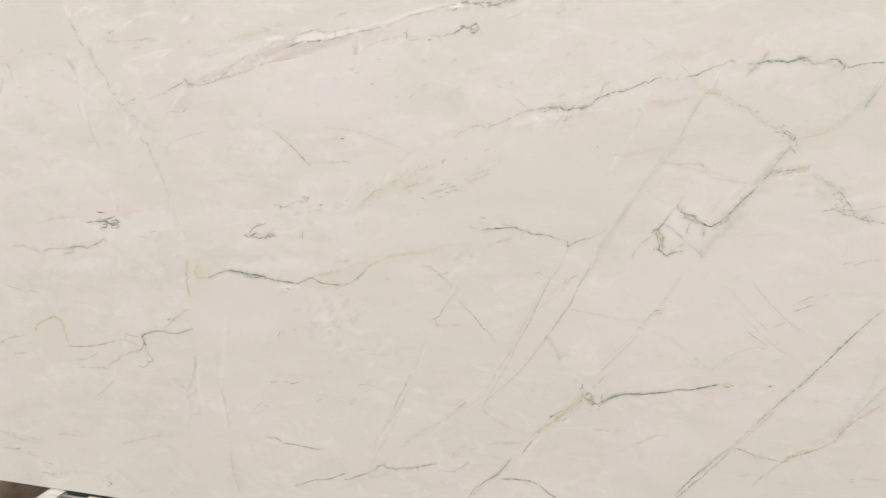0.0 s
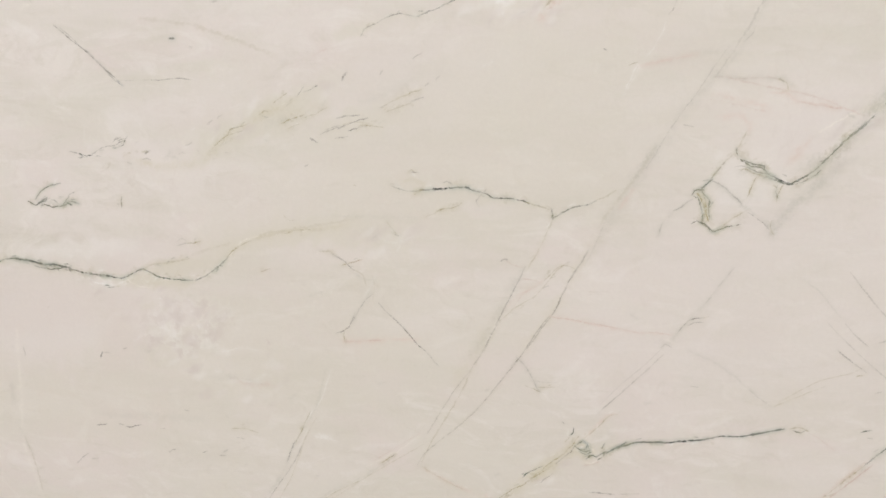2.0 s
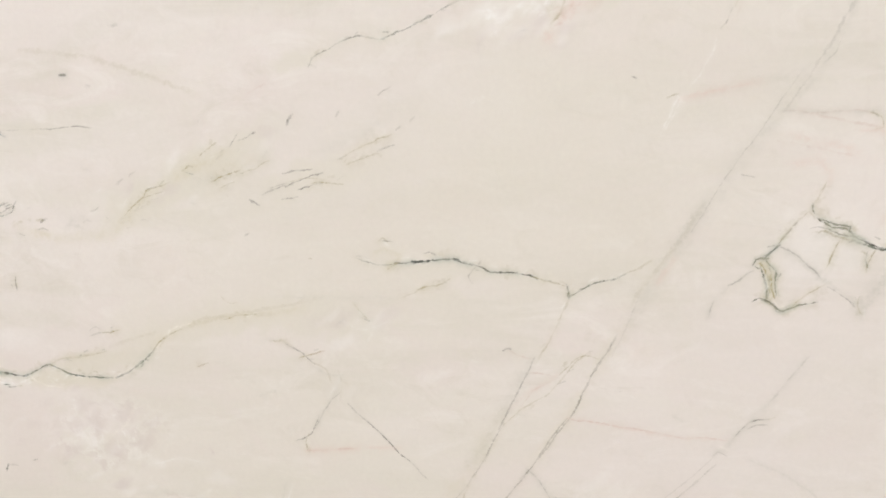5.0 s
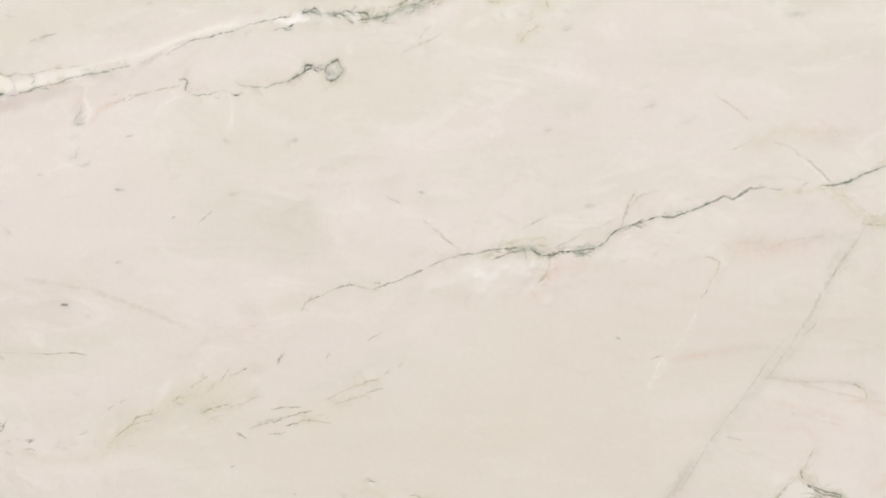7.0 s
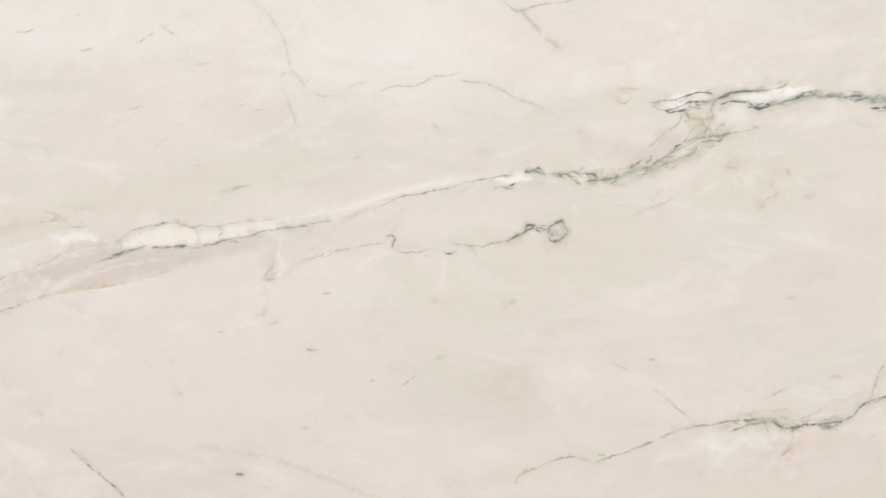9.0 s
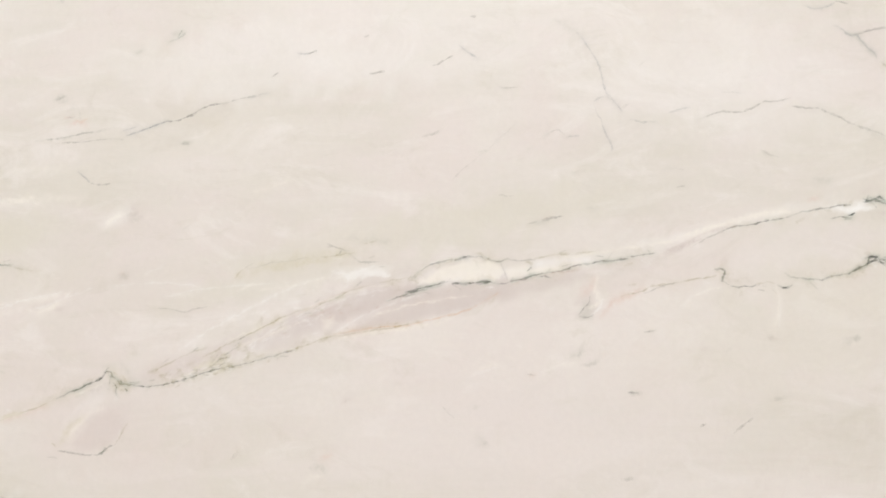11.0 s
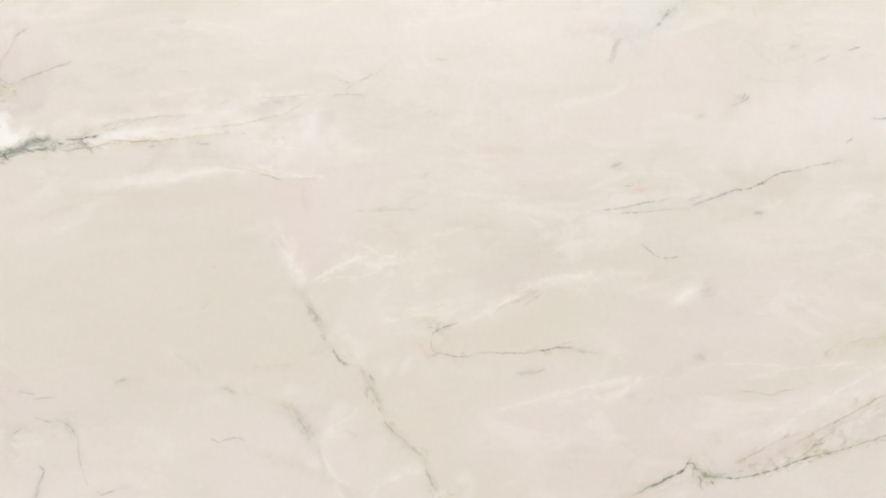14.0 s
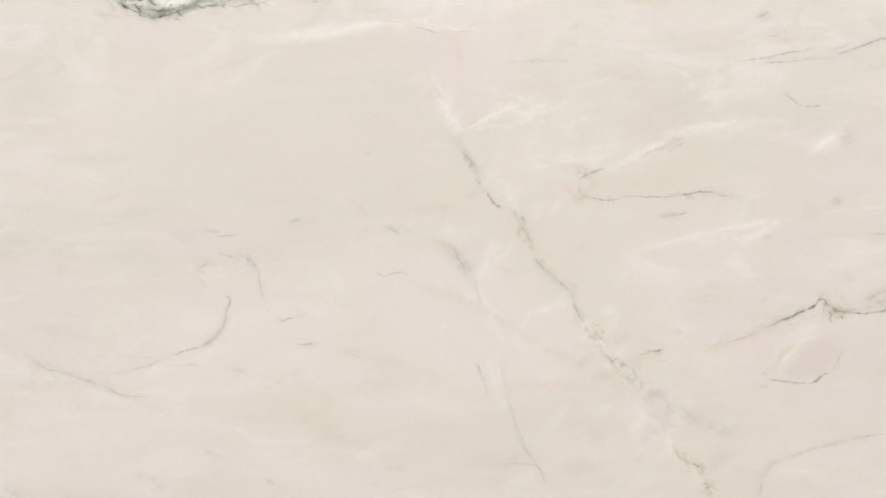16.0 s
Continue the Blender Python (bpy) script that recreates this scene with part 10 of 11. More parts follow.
vein("mist", 4, .25, 1.5, .6, [(1.535, 1.506), (1.549, 1.507)])
vein("white", 6, .4, 2, .8, [(1.639, 1.445), (1.642, 1.435)])
vein("mist", 3, .3, 1.5, .6, [(1.927, 1.526), (1.945, 1.521)])
shatter("green", 1.4, .6, 7, 34, [(1.675, 1.472), (1.708, 1.482), (1.74, 1.494), (1.778, 1.514)])
shatter("white", 1.8, .8, 6, 30, [(1.675, 1.473), (1.714, 1.484), (1.753, 1.501), (1.785, 1.515)])
shatter("olive", 1.6, .6, 8, 26, [(1.669, 1.473), (1.708, 1.482), (1.746, 1.495), (1.785, 1.512)])
shatter("dark", 1.2, .6, 3, 12, [(1.582, 1.418), (1.593, 1.422), (1.602, 1.422)])
shatter("dark", 1.2, .6, 2.5, 14, [(1.582, 1.482), (1.596, 1.481), (1.629, 1.478), (1.649, 1.476)])
shatter("dark", 1.2, .6, 2.5, 24, [(1.822, 1.546), (1.854, 1.549), (1.885, 1.556), (1.909, 1.554)])
shatter("green", 1.4, .5, 4, 30, [(1.909, 1.553), (1.933, 1.552), (1.964, 1.549), (1.988, 1.554)])
shatter("white", 1.8, .7, 4, 16, [(1.909, 1.554), (1.946, 1.55), (1.976, 1.547)])
shatter("olive", 1.5, .5, 6, 18, [(1.759, 1.535), (1.775, 1.528), (1.785, 1.539), (1.778, 1.52)])
# the low strip and the outer ends
vein("dark", 1.8, .90, 1.2, .5, [(0.436, 0.92), (0.453, 0.918), (0.469, 0.917)])
vein("dark", 2, .90, 1.2, .5, [(0.403, 0.886), (0.43, 0.888), (0.456, 0.892), (0.481, 0.9), (0.502, 0.906)])
vein("dark", 2.2, 1.00, 1.5, .5, [(0.447, 0.889), (0.468, 0.891), (0.488, 0.884), (0.509, 0.887)])
vein("dark", 2.2, 1.00, 1.5, .5, [(0.459, 0.88), (0.48, 0.884), (0.5, 0.879), (0.517, 0.889)])
vein("green", 2.4, .84, 1.5, .6, [(0.464, 0.901), (0.476, 0.888), (0.471, 0.874), (0.45, 0.869)])
vein("dark", 1.8, .84, 1.5, .5, [(0.489, 0.891), (0.509, 0.895), (0.521, 0.89)])
vein("green", 2, .72, 1.5, .6, [(0.476, 0.877), (0.496, 0.871), (0.52, 0.873)])
vein("green", 1.8, .60, 1.2, .5, [(0.511, 0.94), (0.517, 0.93), (0.515, 0.923)])
shatter("dark", 1.5, .6, 10, 18, [(0.451, 0.887), (0.476, 0.886), (0.505, 0.885)])
shatter("green", 1.6, .5, 14, 14, [(0.447, 0.88), (0.486, 0.881), (0.517, 0.882)])
vein("mist", 10, .4, 2, 1, [(0.447, 0.89), (0.486, 0.884), (0.521, 0.882)])
vein("pink", 5, .4, 2, 1, [(0.522, 0.909), (0.569, 0.923), (0.61, 0.929)])
vein("mauve", 6, .3, 2, 1, [(0.365, 0.923), (0.374, 0.932)])
vein("olive", 1.8, .48, 1.5, .5, [(0.207, 0.877), (0.243, 0.887), (0.282, 0.897), (0.321, 0.899), (0.362, 0.902)])
vein("pink", 6, .35, 2, 1, [(0.276, 0.893), (0.341, 0.905)])
vein("white", 6, .6, 2, 1, [(0.392, 0.875), (0.444, 0.873)])
vein("khaki", 12, .4, 2, 1, [(0.215, 0.789), (0.281, 0.804), (0.346, 0.806), (0.41, 0.819), (0.464, 0.842)])
vein("olive", 1.8, .72, 1.5, .5, [(0.228, 0.786), (0.246, 0.797), (0.277, 0.8), (0.307, 0.801), (0.333, 0.806), (0.359, 0.81)])
vein("dark", 1.4, .60, 1.5, .5, [(0.32, 0.798), (0.342, 0.806), (0.367, 0.81), (0.393, 0.808)])
vein("green", 1.8, .72, 1.5, .5, [(0.342, 0.806), (0.372, 0.81), (0.397, 0.804), (0.41, 0.812), (0.431, 0.82), (0.452, 0.827)])
vein("olive", 2, .60, 1.5, .5, [(0.435, 0.82), (0.457, 0.835), (0.473, 0.828)])
vein("olive", 1.6, .60, 1.5, .5, [(0.306, 0.783), (0.332, 0.788), (0.35, 0.795)])
vein("olive", 1.6, .48, 1.5, .5, [(0.104, 0.801), (0.149, 0.805), (0.182, 0.795), (0.219, 0.787)])
vein("pink", 8, .35, 2, 1, [(0.344, 0.776), (0.398, 0.783), (0.461, 0.792)])
vein("green", 1.5, .54, 1, .5, [(0.627, 0.862), (0.653, 0.867)])
vein("olive", 1.5, .42, 1, .5, [(0.586, 0.849), (0.62, 0.845)])
vein("white", 4, .5, 2, 1, [(0.491, 0.981), (0.5, 0.961), (0.503, 0.93)])
vein("mist", 8, .3, 2, 1, [(0.696, 0.959), (0.713, 0.909), (0.731, 0.867)])
vein("cream", 9, .4, 2, 1, [(0.7, 0.968), (0.708, 0.917), (0.735, 0.867), (0.742, 0.8)])
vein("olive", 1.8, .60, 1, .5, [(0.755, 0.783), (0.75, 0.749), (0.751, 0.715), (0.756, 0.684)])
vein("green", 1.6, .48, 1, .5, [(0.752, 0.752), (0.751, 0.715), (0.756, 0.677)])
vein("mist", 6, .35, 1.5, 1, [(0.753, 0.783), (0.751, 0.715), (0.755, 0.672)])
vein("khaki", 14, .3, 2, 1, [(0.781, 0.793), (0.799, 0.751), (0.778, 0.725)])
vein("olive", 1.6, .42, 1, .5, [(0.681, 0.666), (0.705, 0.669)])
vein("mist", 4, .25, 1, 1, [(0.569, 0.776), (0.608, 0.746), (0.651, 0.719)])
vein("grey", 1.6, .54, 1, .5, [(0.077, 0.671), (0.117, 0.663), (0.15, 0.652), (0.162, 0.656)])
vein("grey", 1.6, .48, 1, .5, [(0.162, 0.66), (0.184, 0.658), (0.21, 0.653)])
vein("khaki", 8, .5, 2, 1, [(0.188, 0.549), (0.223, 0.569), (0.261, 0.581), (0.293, 0.565), (0.308, 0.52)])
vein("olive", 1.7, .72, 1.2, .5, [(0.185, 0.528), (0.19, 0.547), (0.218, 0.564), (0.25, 0.577), (0.261, 0.581)])
vein("olive", 1.8, .72, 1.2, .5, [(0.261, 0.581), (0.284, 0.568), (0.294, 0.546), (0.303, 0.517), (0.308, 0.492)])
vein("green", 1.6, .66, 1, .5, [(0.306, 0.488), (0.332, 0.488), (0.362, 0.489), (0.393, 0.493), (0.432, 0.501), (0.468, 0.511), (0.491, 0.518)])
vein("olive", 1.6, .60, 1, .5, [(0.491, 0.52), (0.521, 0.522), (0.549, 0.517), (0.571, 0.504)])
vein("green", 1.5, .48, 1.2, .5, [(0.522, 0.543), (0.546, 0.538), (0.573, 0.536)])
vein("dark", 1.7, .90, 1, .5, [(0.583, 0.533), (0.596, 0.545), (0.616, 0.553), (0.645, 0.559), (0.669, 0.559)])
vein("green", 1.7, .78, 1, .5, [(0.665, 0.558), (0.696, 0.555), (0.72, 0.557), (0.744, 0.566), (0.768, 0.574)])
vein("olive", 1.6, .60, 1, .5, [(0.669, 0.571), (0.694, 0.59), (0.71, 0.605), (0.73, 0.62), (0.75, 0.632)])
vein("green", 1.5, .54, 1.2, .5, [(0.678, 0.596), (0.698, 0.601), (0.706, 0.591)])
vein("green", 1.7, .72, 1.2, .5, [(0.583, 0.537), (0.595, 0.52), (0.598, 0.499), (0.605, 0.485)])
vein("dark", 1.5, .72, 1.2, .5, [(0.595, 0.523), (0.586, 0.501), (0.573, 0.49)])
vein("khaki", 14, .4, 2, 1, [(0.572, 0.508), (0.606, 0.496), (0.591, 0.473)])
vein("olive", 1.6, .60, 1.2, .5, [(0.573, 0.49), (0.54, 0.484), (0.508, 0.467), (0.48, 0.45), (0.454, 0.433)])
vein("green", 1.5, .66, 1.2, .5, [(0.605, 0.485), (0.617, 0.475), (0.621, 0.461), (0.6, 0.46)])
vein("olive", 1.6, .60, 1.2, .5, [(0.617, 0.461), (0.591, 0.441), (0.569, 0.443)])
vein("olive", 1.5, .54, 1.2, .5, [(0.346, 0.421), (0.389, 0.423), (0.432, 0.426), (0.474, 0.424)])
vein("olive", 1.5, .54, 1.2, .5, [(0.336, 0.444), (0.369, 0.449), (0.402, 0.462), (0.417, 0.471)])
vein("olive", 1.6, .60, 1, .5, [(0.035, 0.472), (0.054, 0.489), (0.083, 0.5), (0.111, 0.504)])
vein("olive", 1.4, .48, 1, .5, [(0.111, 0.504), (0.138, 0.51)])
vein("grey", 1.6, .60, 1, .5, [(0.093, 0.446), (0.121, 0.45), (0.148, 0.454)])
vein("mist", 4, .25, 1.5, 1, [(0.62, 0.458), (0.65, 0.437), (0.672, 0.426)])
vein("mist", 8, .3, 2, 1, [(0.473, 0.616), (0.483, 0.602)])
vein("mist", 8, .22, 2, 1, [(0.597, 0.616), (0.647, 0.622)])
vein("bluegrey", 1.5, .42, 1, .5, [(0.406, 0.33), (0.432, 0.347), (0.455, 0.367), (0.472, 0.384)])
vein("mist", 6, .35, 2, 1, [(0.742, 0.383), (0.763, 0.423), (0.772, 0.473)])
vein("olive", 1.6, .48, 1.5, .5, [(0.771, 0.494), (0.774, 0.456), (0.763, 0.429)])
vein("mist", 6, .35, 2, 1, [(0.689, 0.413), (0.719, 0.398), (0.738, 0.382)])
vein("mist", 8, .3, 2, 1, [(0.745, 0.358), (0.777, 0.386)])
vein("white", 6, .45, 2, 1, [(0.784, 0.474), (0.778, 0.403), (0.795, 0.334)])
vein("mist", 5, .3, 1.5, 1, [(0.852, 0.413), (0.863, 0.376), (0.873, 0.349)])
vein("cream", 8, .4, 2, 1, [(0.88, 0.619), (0.867, 0.481), (0.855, 0.375), (0.88, 0.255)])
vein("mist", 8, .25, 2, 1, [(0.013, 0.176), (0.06, 0.169), (0.105, 0.155), (0.174, 0.149)])
vein("grey", 1.6, .48, 1, .5, [(0.07, 0.157), (0.101, 0.158)])
vein("dark", 1.6, .60, 1, .5, [(0.07, 0.119), (0.094, 0.122)])
vein("grey", 1.6, .48, 1, .5, [(0.121, 0.117), (0.139, 0.112)])
vein("grey", 1.6, .54, 1, .5, [(0.183, 0.086), (0.206, 0.085), (0.224, 0.083)])
vein("grey", 1.6, .48, 1, .5, [(0.179, 0.05), (0.209, 0.052)])
vein("grey", 1.5, .48, 1, .5, [(0.27, 0.061), (0.3, 0.067), (0.326, 0.068)])
vein("grey", 1.6, .48, 1, .5, [(0.412, 0.111), (0.449, 0.114)])
vein("grey", 1.5, .48, 1, .5, [(0.253, 0.188), (0.28, 0.193), (0.307, 0.192), (0.344, 0.19)])
vein("grey", 1.5, .36, 1, .5, [(0.312, 0.208), (0.338, 0.207)])
vein("olive", 1.6, .48, 1, .5, [(0.501, 0.187), (0.537, 0.197), (0.573, 0.208), (0.607, 0.219), (0.652, 0.23)])
vein("khaki", 8, .3, 1.5, 1, [(0.494, 0.183), (0.569, 0.202), (0.672, 0.232)])
vein("grey", 1.6, .54, 1, .5, [(0.434, 0.032), (0.452, 0.044)])
vein("mist", 5, .3, 1, .6, [(0.417, 0.053), (0.445, 0.041)])
vein("grey", 1.4, .42, 1, .5, [(0.551, 0.029), (0.575, 0.043)])
vein("grey", 1.4, .42, 1, .5, [(0.669, 0.041), (0.694, 0.051)])
vein("mist", 3, .3, 1, .5, [(0.743, 0.049), (0.767, 0.057)])
vein("olive", 1.4, .36, 1, .5, [(0.469, 0.097), (0.504, 0.079), (0.532, 0.077)])
vein("grey", 1.6, .54, 1, .5, [(0.968, 0.344), (0.983, 0.358), (0.998, 0.368)])
vein("grey", 1.5, .48, 1, .5, [(1.002, 0.356), (1.017, 0.359)])
vein("mist", 6, .35, 1, .6, [(0.876, 0.319), (0.888, 0.326)])
vein("mist", 8, .4, 1.5, 1, [(0.779, 0.319), (0.783, 0.301)])
vein("mist", 10, .25, 2, 1, [(0.849, 0.505), (0.848, 0.462)])
vein("olive", 1.8, .72, 1, .5, [(1.004, 0.259), (1.011, 0.264), (1.022, 0.26), (1.041, 0.262)])
vein("olive", 1.7, .72, 1, .5, [(1.041, 0.262), (1.052, 0.256), (1.059, 0.248), (1.087, 0.249)])
vein("green", 1.6, .66, 1, .5, [(1.059, 0.248), (1.096, 0.249), (1.132, 0.246), (1.168, 0.243), (1.19, 0.244)])
vein("cream", 6, .6, 2, 1, [(0.996, 0.257), (1.022, 0.249), (1.059, 0.239)])
vein("pink", 14, .3, 2, 1, [(0.928, 0.26), (0.985, 0.24), (1.059, 0.231)])
vein("mist", 4, .35, 1, .6, [(1.018, 0.231), (1.029, 0.211)])
vein("mist", 4, .4, 1, .6, [(0.872, 0.154), (0.884, 0.155)])
vein("khaki", 20, .3, 2, 1, [(0.888, 0.175), (0.906, 0.133), (0.924, 0.082)])
vein("green", 1.8, .78, .8, .5, [(1.098, 0.12), (1.131, 0.135), (1.163, 0.148), (1.194, 0.153), (1.221, 0.162), (1.246, 0.175), (1.263, 0.183)])
vein("green", 1.8, .72, .8, .5, [(1.256, 0.161), (1.277, 0.166), (1.298, 0.177), (1.326, 0.189)])
vein("cream", 4, .4, 1.5, 1, [(1.094, 0.114), (1.167, 0.145), (1.239, 0.171)])
vein("olive", 1.7, .60, 1, .5, [(1.326, 0.189), (1.352, 0.205), (1.36, 0.216)])
vein("dark", 1.6, .78, 1, .5, [(1.357, 0.213), (1.377, 0.22), (1.384, 0.213), (1.405, 0.213), (1.418, 0.21)])
vein("green", 1.7, .72, 1, .5, [(1.411, 0.213), (1.438, 0.219), (1.468, 0.223), (1.498, 0.232), (1.53, 0.242)])
vein("green", 1.5, .54, 1, .5, [(1.431, 0.215), (1.455, 0.22), (1.478, 0.223)])
vein("mist", 8, .22, 2, 1, [(1.221, 0.121), (1.309, 0.166), (1.411, 0.204)])
vein("grey", 1.4, .42, 1, .5, [(1.541, 0.192), (1.56, 0.182), (1.596, 0.191)])
vein("khaki", 10, .35, 2, 1, [(1.575, 0.265), (1.599, 0.284), (1.639, 0.297)])
vein("olive", 1.5, .48, 1.2, .5, [(1.575, 0.272), (1.594, 0.292), (1.607, 0.304)])
vein("mist", 5, .3, 1, .6, [(1.575, 0.269), (1.588, 0.264)])
vein("mist", 5, .3, 1.5, 1, [(1.411, 0.394), (1.394, 0.36), (1.36, 0.307), (1.343, 0.255)])
vein("grey", 1.5, .42, .8, .5, [(1.44, 0.43), (1.424, 0.396), (1.402, 0.361), (1.377, 0.325), (1.364, 0.304)])
vein("white", 3, .4, 1, .6, [(1.452, 0.463), (1.431, 0.421)])
vein("white", 8, .5, 2, 1, [(1.468, 0.452), (1.493, 0.447)])
vein("mist", 4, .25, 1.5, 1, [(1.411, 0.263), (1.477, 0.328), (1.558, 0.377), (1.605, 0.416)])
vein("olive", 1.4, .36, 1, .5, [(1.431, 0.281), (1.494, 0.334), (1.558, 0.373)])
vein("pink", 8, .3, 2, 1, [(1.31, 0.549), (1.352, 0.539), (1.394, 0.542)])
vein("mist", 8, .22, 2, 1, [(1.267, 0.549), (1.327, 0.55), (1.377, 0.541)])
vein("olive", 1.4, .42, 1, .5, [(1.661, 0.406), (1.7, 0.383), (1.738, 0.367)])
vein("olive", 1.4, .42, 1, .5, [(1.67, 0.312), (1.716, 0.323), (1.747, 0.324), (1.785, 0.334)])
vein("pink", 5, .3, 1.5, 1, [(1.661, 0.403), (1.731, 0.37), (1.792, 0.354)])
vein("khaki", 16, .35, 2, 1, [(1.893, 0.441), (1.858, 0.407), (1.814, 0.364)])
vein("olive", 1.8, .60, 1.2, .5, [(1.886, 0.428), (1.865, 0.411), (1.843, 0.39), (1.821, 0.377), (1.799, 0.357), (1.785, 0.334)])
vein("green", 1.6, .60, 1.2, .5, [(1.839, 0.402), (1.85, 0.415), (1.872, 0.427)])
vein("cream", 6, .7, 1.5, .8, [(1.822, 0.354), (1.793, 0.322), (1.775, 0.305)])
vein("green", 1.7, .72, 1, .5, [(1.77, 0.301), (1.781, 0.318), (1.795, 0.338)])
vein("green", 1.8, .72, .8, .5, [(1.736, 0.278), (1.721, 0.254), (1.703, 0.232), (1.684, 0.219)])
vein("dark", 1.6, .66, .8, .5, [(1.709, 0.236), (1.687, 0.221), (1.665, 0.205), (1.653, 0.191)])
vein("olive", 1.8, .60, .8, .5, [(1.656, 0.197), (1.637, 0.179), (1.622, 0.154)])
vein("green", 2, .84, .8, .5, [(1.715, 0.221), (1.741, 0.224), (1.768, 0.225), (1.795, 0.225), (1.813, 0.218)])
vein("green", 1.9, .78, .8, .5, [(1.818, 0.22), (1.826, 0.21), (1.844, 0.196), (1.864, 0.186)])
vein("mist", 6, .25, 1.5, 1, [(1.74, 0.282), (1.672, 0.204), (1.625, 0.158)])
vein("mist", 10, .3, 1.5, 1, [(2.155, 0.229), (2.22, 0.304), (2.283, 0.373)])
vein("green", 1.8, .66, .8, .5, [(2.163, 0.236), (2.188, 0.269), (2.213, 0.299), (2.235, 0.322)])
vein("olive", 1.8, .60, .8, .5, [(2.213, 0.299), (2.239, 0.326), (2.264, 0.354), (2.283, 0.371)])
vein("mist", 6, .4, 1, .8, [(2.273, 0.362), (2.29, 0.376)])
vein("olive", 1.6, .48, .8, .5, [(2.29, 0.376), (2.319, 0.414), (2.349, 0.45), (2.373, 0.478)])
vein("green", 1.9, .66, .8, .5, [(2.374, 0.48), (2.397, 0.507), (2.42, 0.532), (2.443, 0.556)])
vein("mist", 10, .3, 1.5, 1, [(2.373, 0.477), (2.461, 0.577), (2.533, 0.668), (2.593, 0.736)])
vein("green", 1.8, .60, .8, .5, [(2.443, 0.556), (2.466, 0.586), (2.489, 0.61)])
vein("green", 1.9, .66, .8, .5, [(2.485, 0.607), (2.505, 0.633), (2.527, 0.662), (2.549, 0.688)])
vein("grey", 1.7, .60, .8, .5, [(2.544, 0.682), (2.566, 0.708), (2.582, 0.725), (2.599, 0.742)])
vein("olive", 1.9, .66, .8, .5, [(2.29, 0.373), (2.306, 0.373), (2.322, 0.368), (2.341, 0.361)])
vein("olive", 1.8, .60, .8, .5, [(2.341, 0.361), (2.364, 0.357), (2.387, 0.354), (2.402, 0.351)])
vein("olive", 1.9, .60, .8, .5, [(2.402, 0.351), (2.417, 0.365), (2.438, 0.377), (2.46, 0.389)])
vein("cream", 4, .6, 1.2, .8, [(2.454, 0.387), (2.478, 0.4), (2.501, 0.41)])
vein("rose", 1.6, .60, .8, .5, [(2.457, 0.389), (2.481, 0.403), (2.497, 0.416)])
vein("mist", 20, .25, 2, 1, [(2.471, 0.406), (2.512, 0.432), (2.54, 0.463), (2.574, 0.501), (2.606, 0.538)])
vein("pink", 8, .4, 2, 1, [(2.517, 0.446), (2.552, 0.471), (2.586, 0.495), (2.618, 0.512)])
vein("rose", 1.6, .48, 1, .5, [(2.512, 0.429), (2.541, 0.46), (2.563, 0.476), (2.592, 0.496), (2.618, 0.505)])
vein("mist", 8, .22, 2, 1, [(2.54, 0.47), (2.571, 0.535), (2.611, 0.606)])
vein("mist", 7, .3, 1.5, 1, [(2.487, 0.449), (2.499, 0.461)])
vein("grey", 1.6, .54, .8, .5, [(1.953, 0.385), (1.973, 0.387), (1.996, 0.386)])
vein("grey", 1.4, .42, .8, .5, [(2.003, 0.387), (2.035, 0.392)])
vein("olive", 1.6, .48, .8, .5, [(2.048, 0.354), (2.067, 0.362), (2.094, 0.378), (2.114, 0.389)])
vein("grey", 1.4, .36, .8, .5, [(2.114, 0.389), (2.13, 0.387)])
vein("grey", 1.5, .42, .8, .5, [(2.578, 0.332), (2.603, 0.332), (2.627, 0.332)])
vein("grey", 1.5, .42, .8, .5, [(2.552, 0.32), (2.564, 0.322)])
vein("olive", 1.4, .36, 1, .5, [(2.31, 0.304), (2.331, 0.311), (2.348, 0.31)])
vein("grey", 1.5, .42, 1, .5, [(2.372, 0.603), (2.382, 0.607)])
vein("grey", 1.4, .42, 1, .5, [(2.362, 0.683), (2.38, 0.691), (2.392, 0.699)])
vein("grey", 1.4, .36, 1, .5, [(2.394, 0.706), (2.414, 0.69), (2.436, 0.674)])
vein("mist", 4, .25, 1, .8, [(2.376, 0.65), (2.396, 0.63), (2.412, 0.615)])
vein("mist", 6, .3, 1, .8, [(2.465, 0.504), (2.474, 0.515)])
vein("cream", 3, .6, 1.2, .8, [(2.121, 1.308), (2.145, 1.286)])
vein("green", 1.7, .72, 1, .5, [(2.143, 1.281), (2.158, 1.282), (2.173, 1.288), (2.192, 1.298), (2.21, 1.303)])
vein("olive", 1.7, .60, 1, .5, [(2.208, 1.303), (2.222, 1.307), (2.237, 1.315), (2.249, 1.314)])
vein("cream", 4, .7, 1.2, .8, [(2.22, 1.302), (2.211, 1.284), (2.202, 1.263)])
vein("khaki", 8, .4, 2, 1, [(2.148, 1.278), (2.168, 1.262), (2.188, 1.245), (2.22, 1.239)])
vein("olive", 1.7, .54, 1.5, .5, [(2.182, 1.241), (2.207, 1.24), (2.232, 1.234), (2.252, 1.218)])
vein("grey", 1.8, .60, 1.2, .5, [(2.255, 1.21), (2.27, 1.209), (2.284, 1.201), (2.295, 1.189)])
vein("mist", 5, .4, 1, .6, [(2.291, 1.188), (2.3, 1.184)])
vein("olive", 1.8, .48, 1.5, .5, [(2.303, 1.183), (2.322, 1.167), (2.344, 1.156), (2.36, 1.148)])
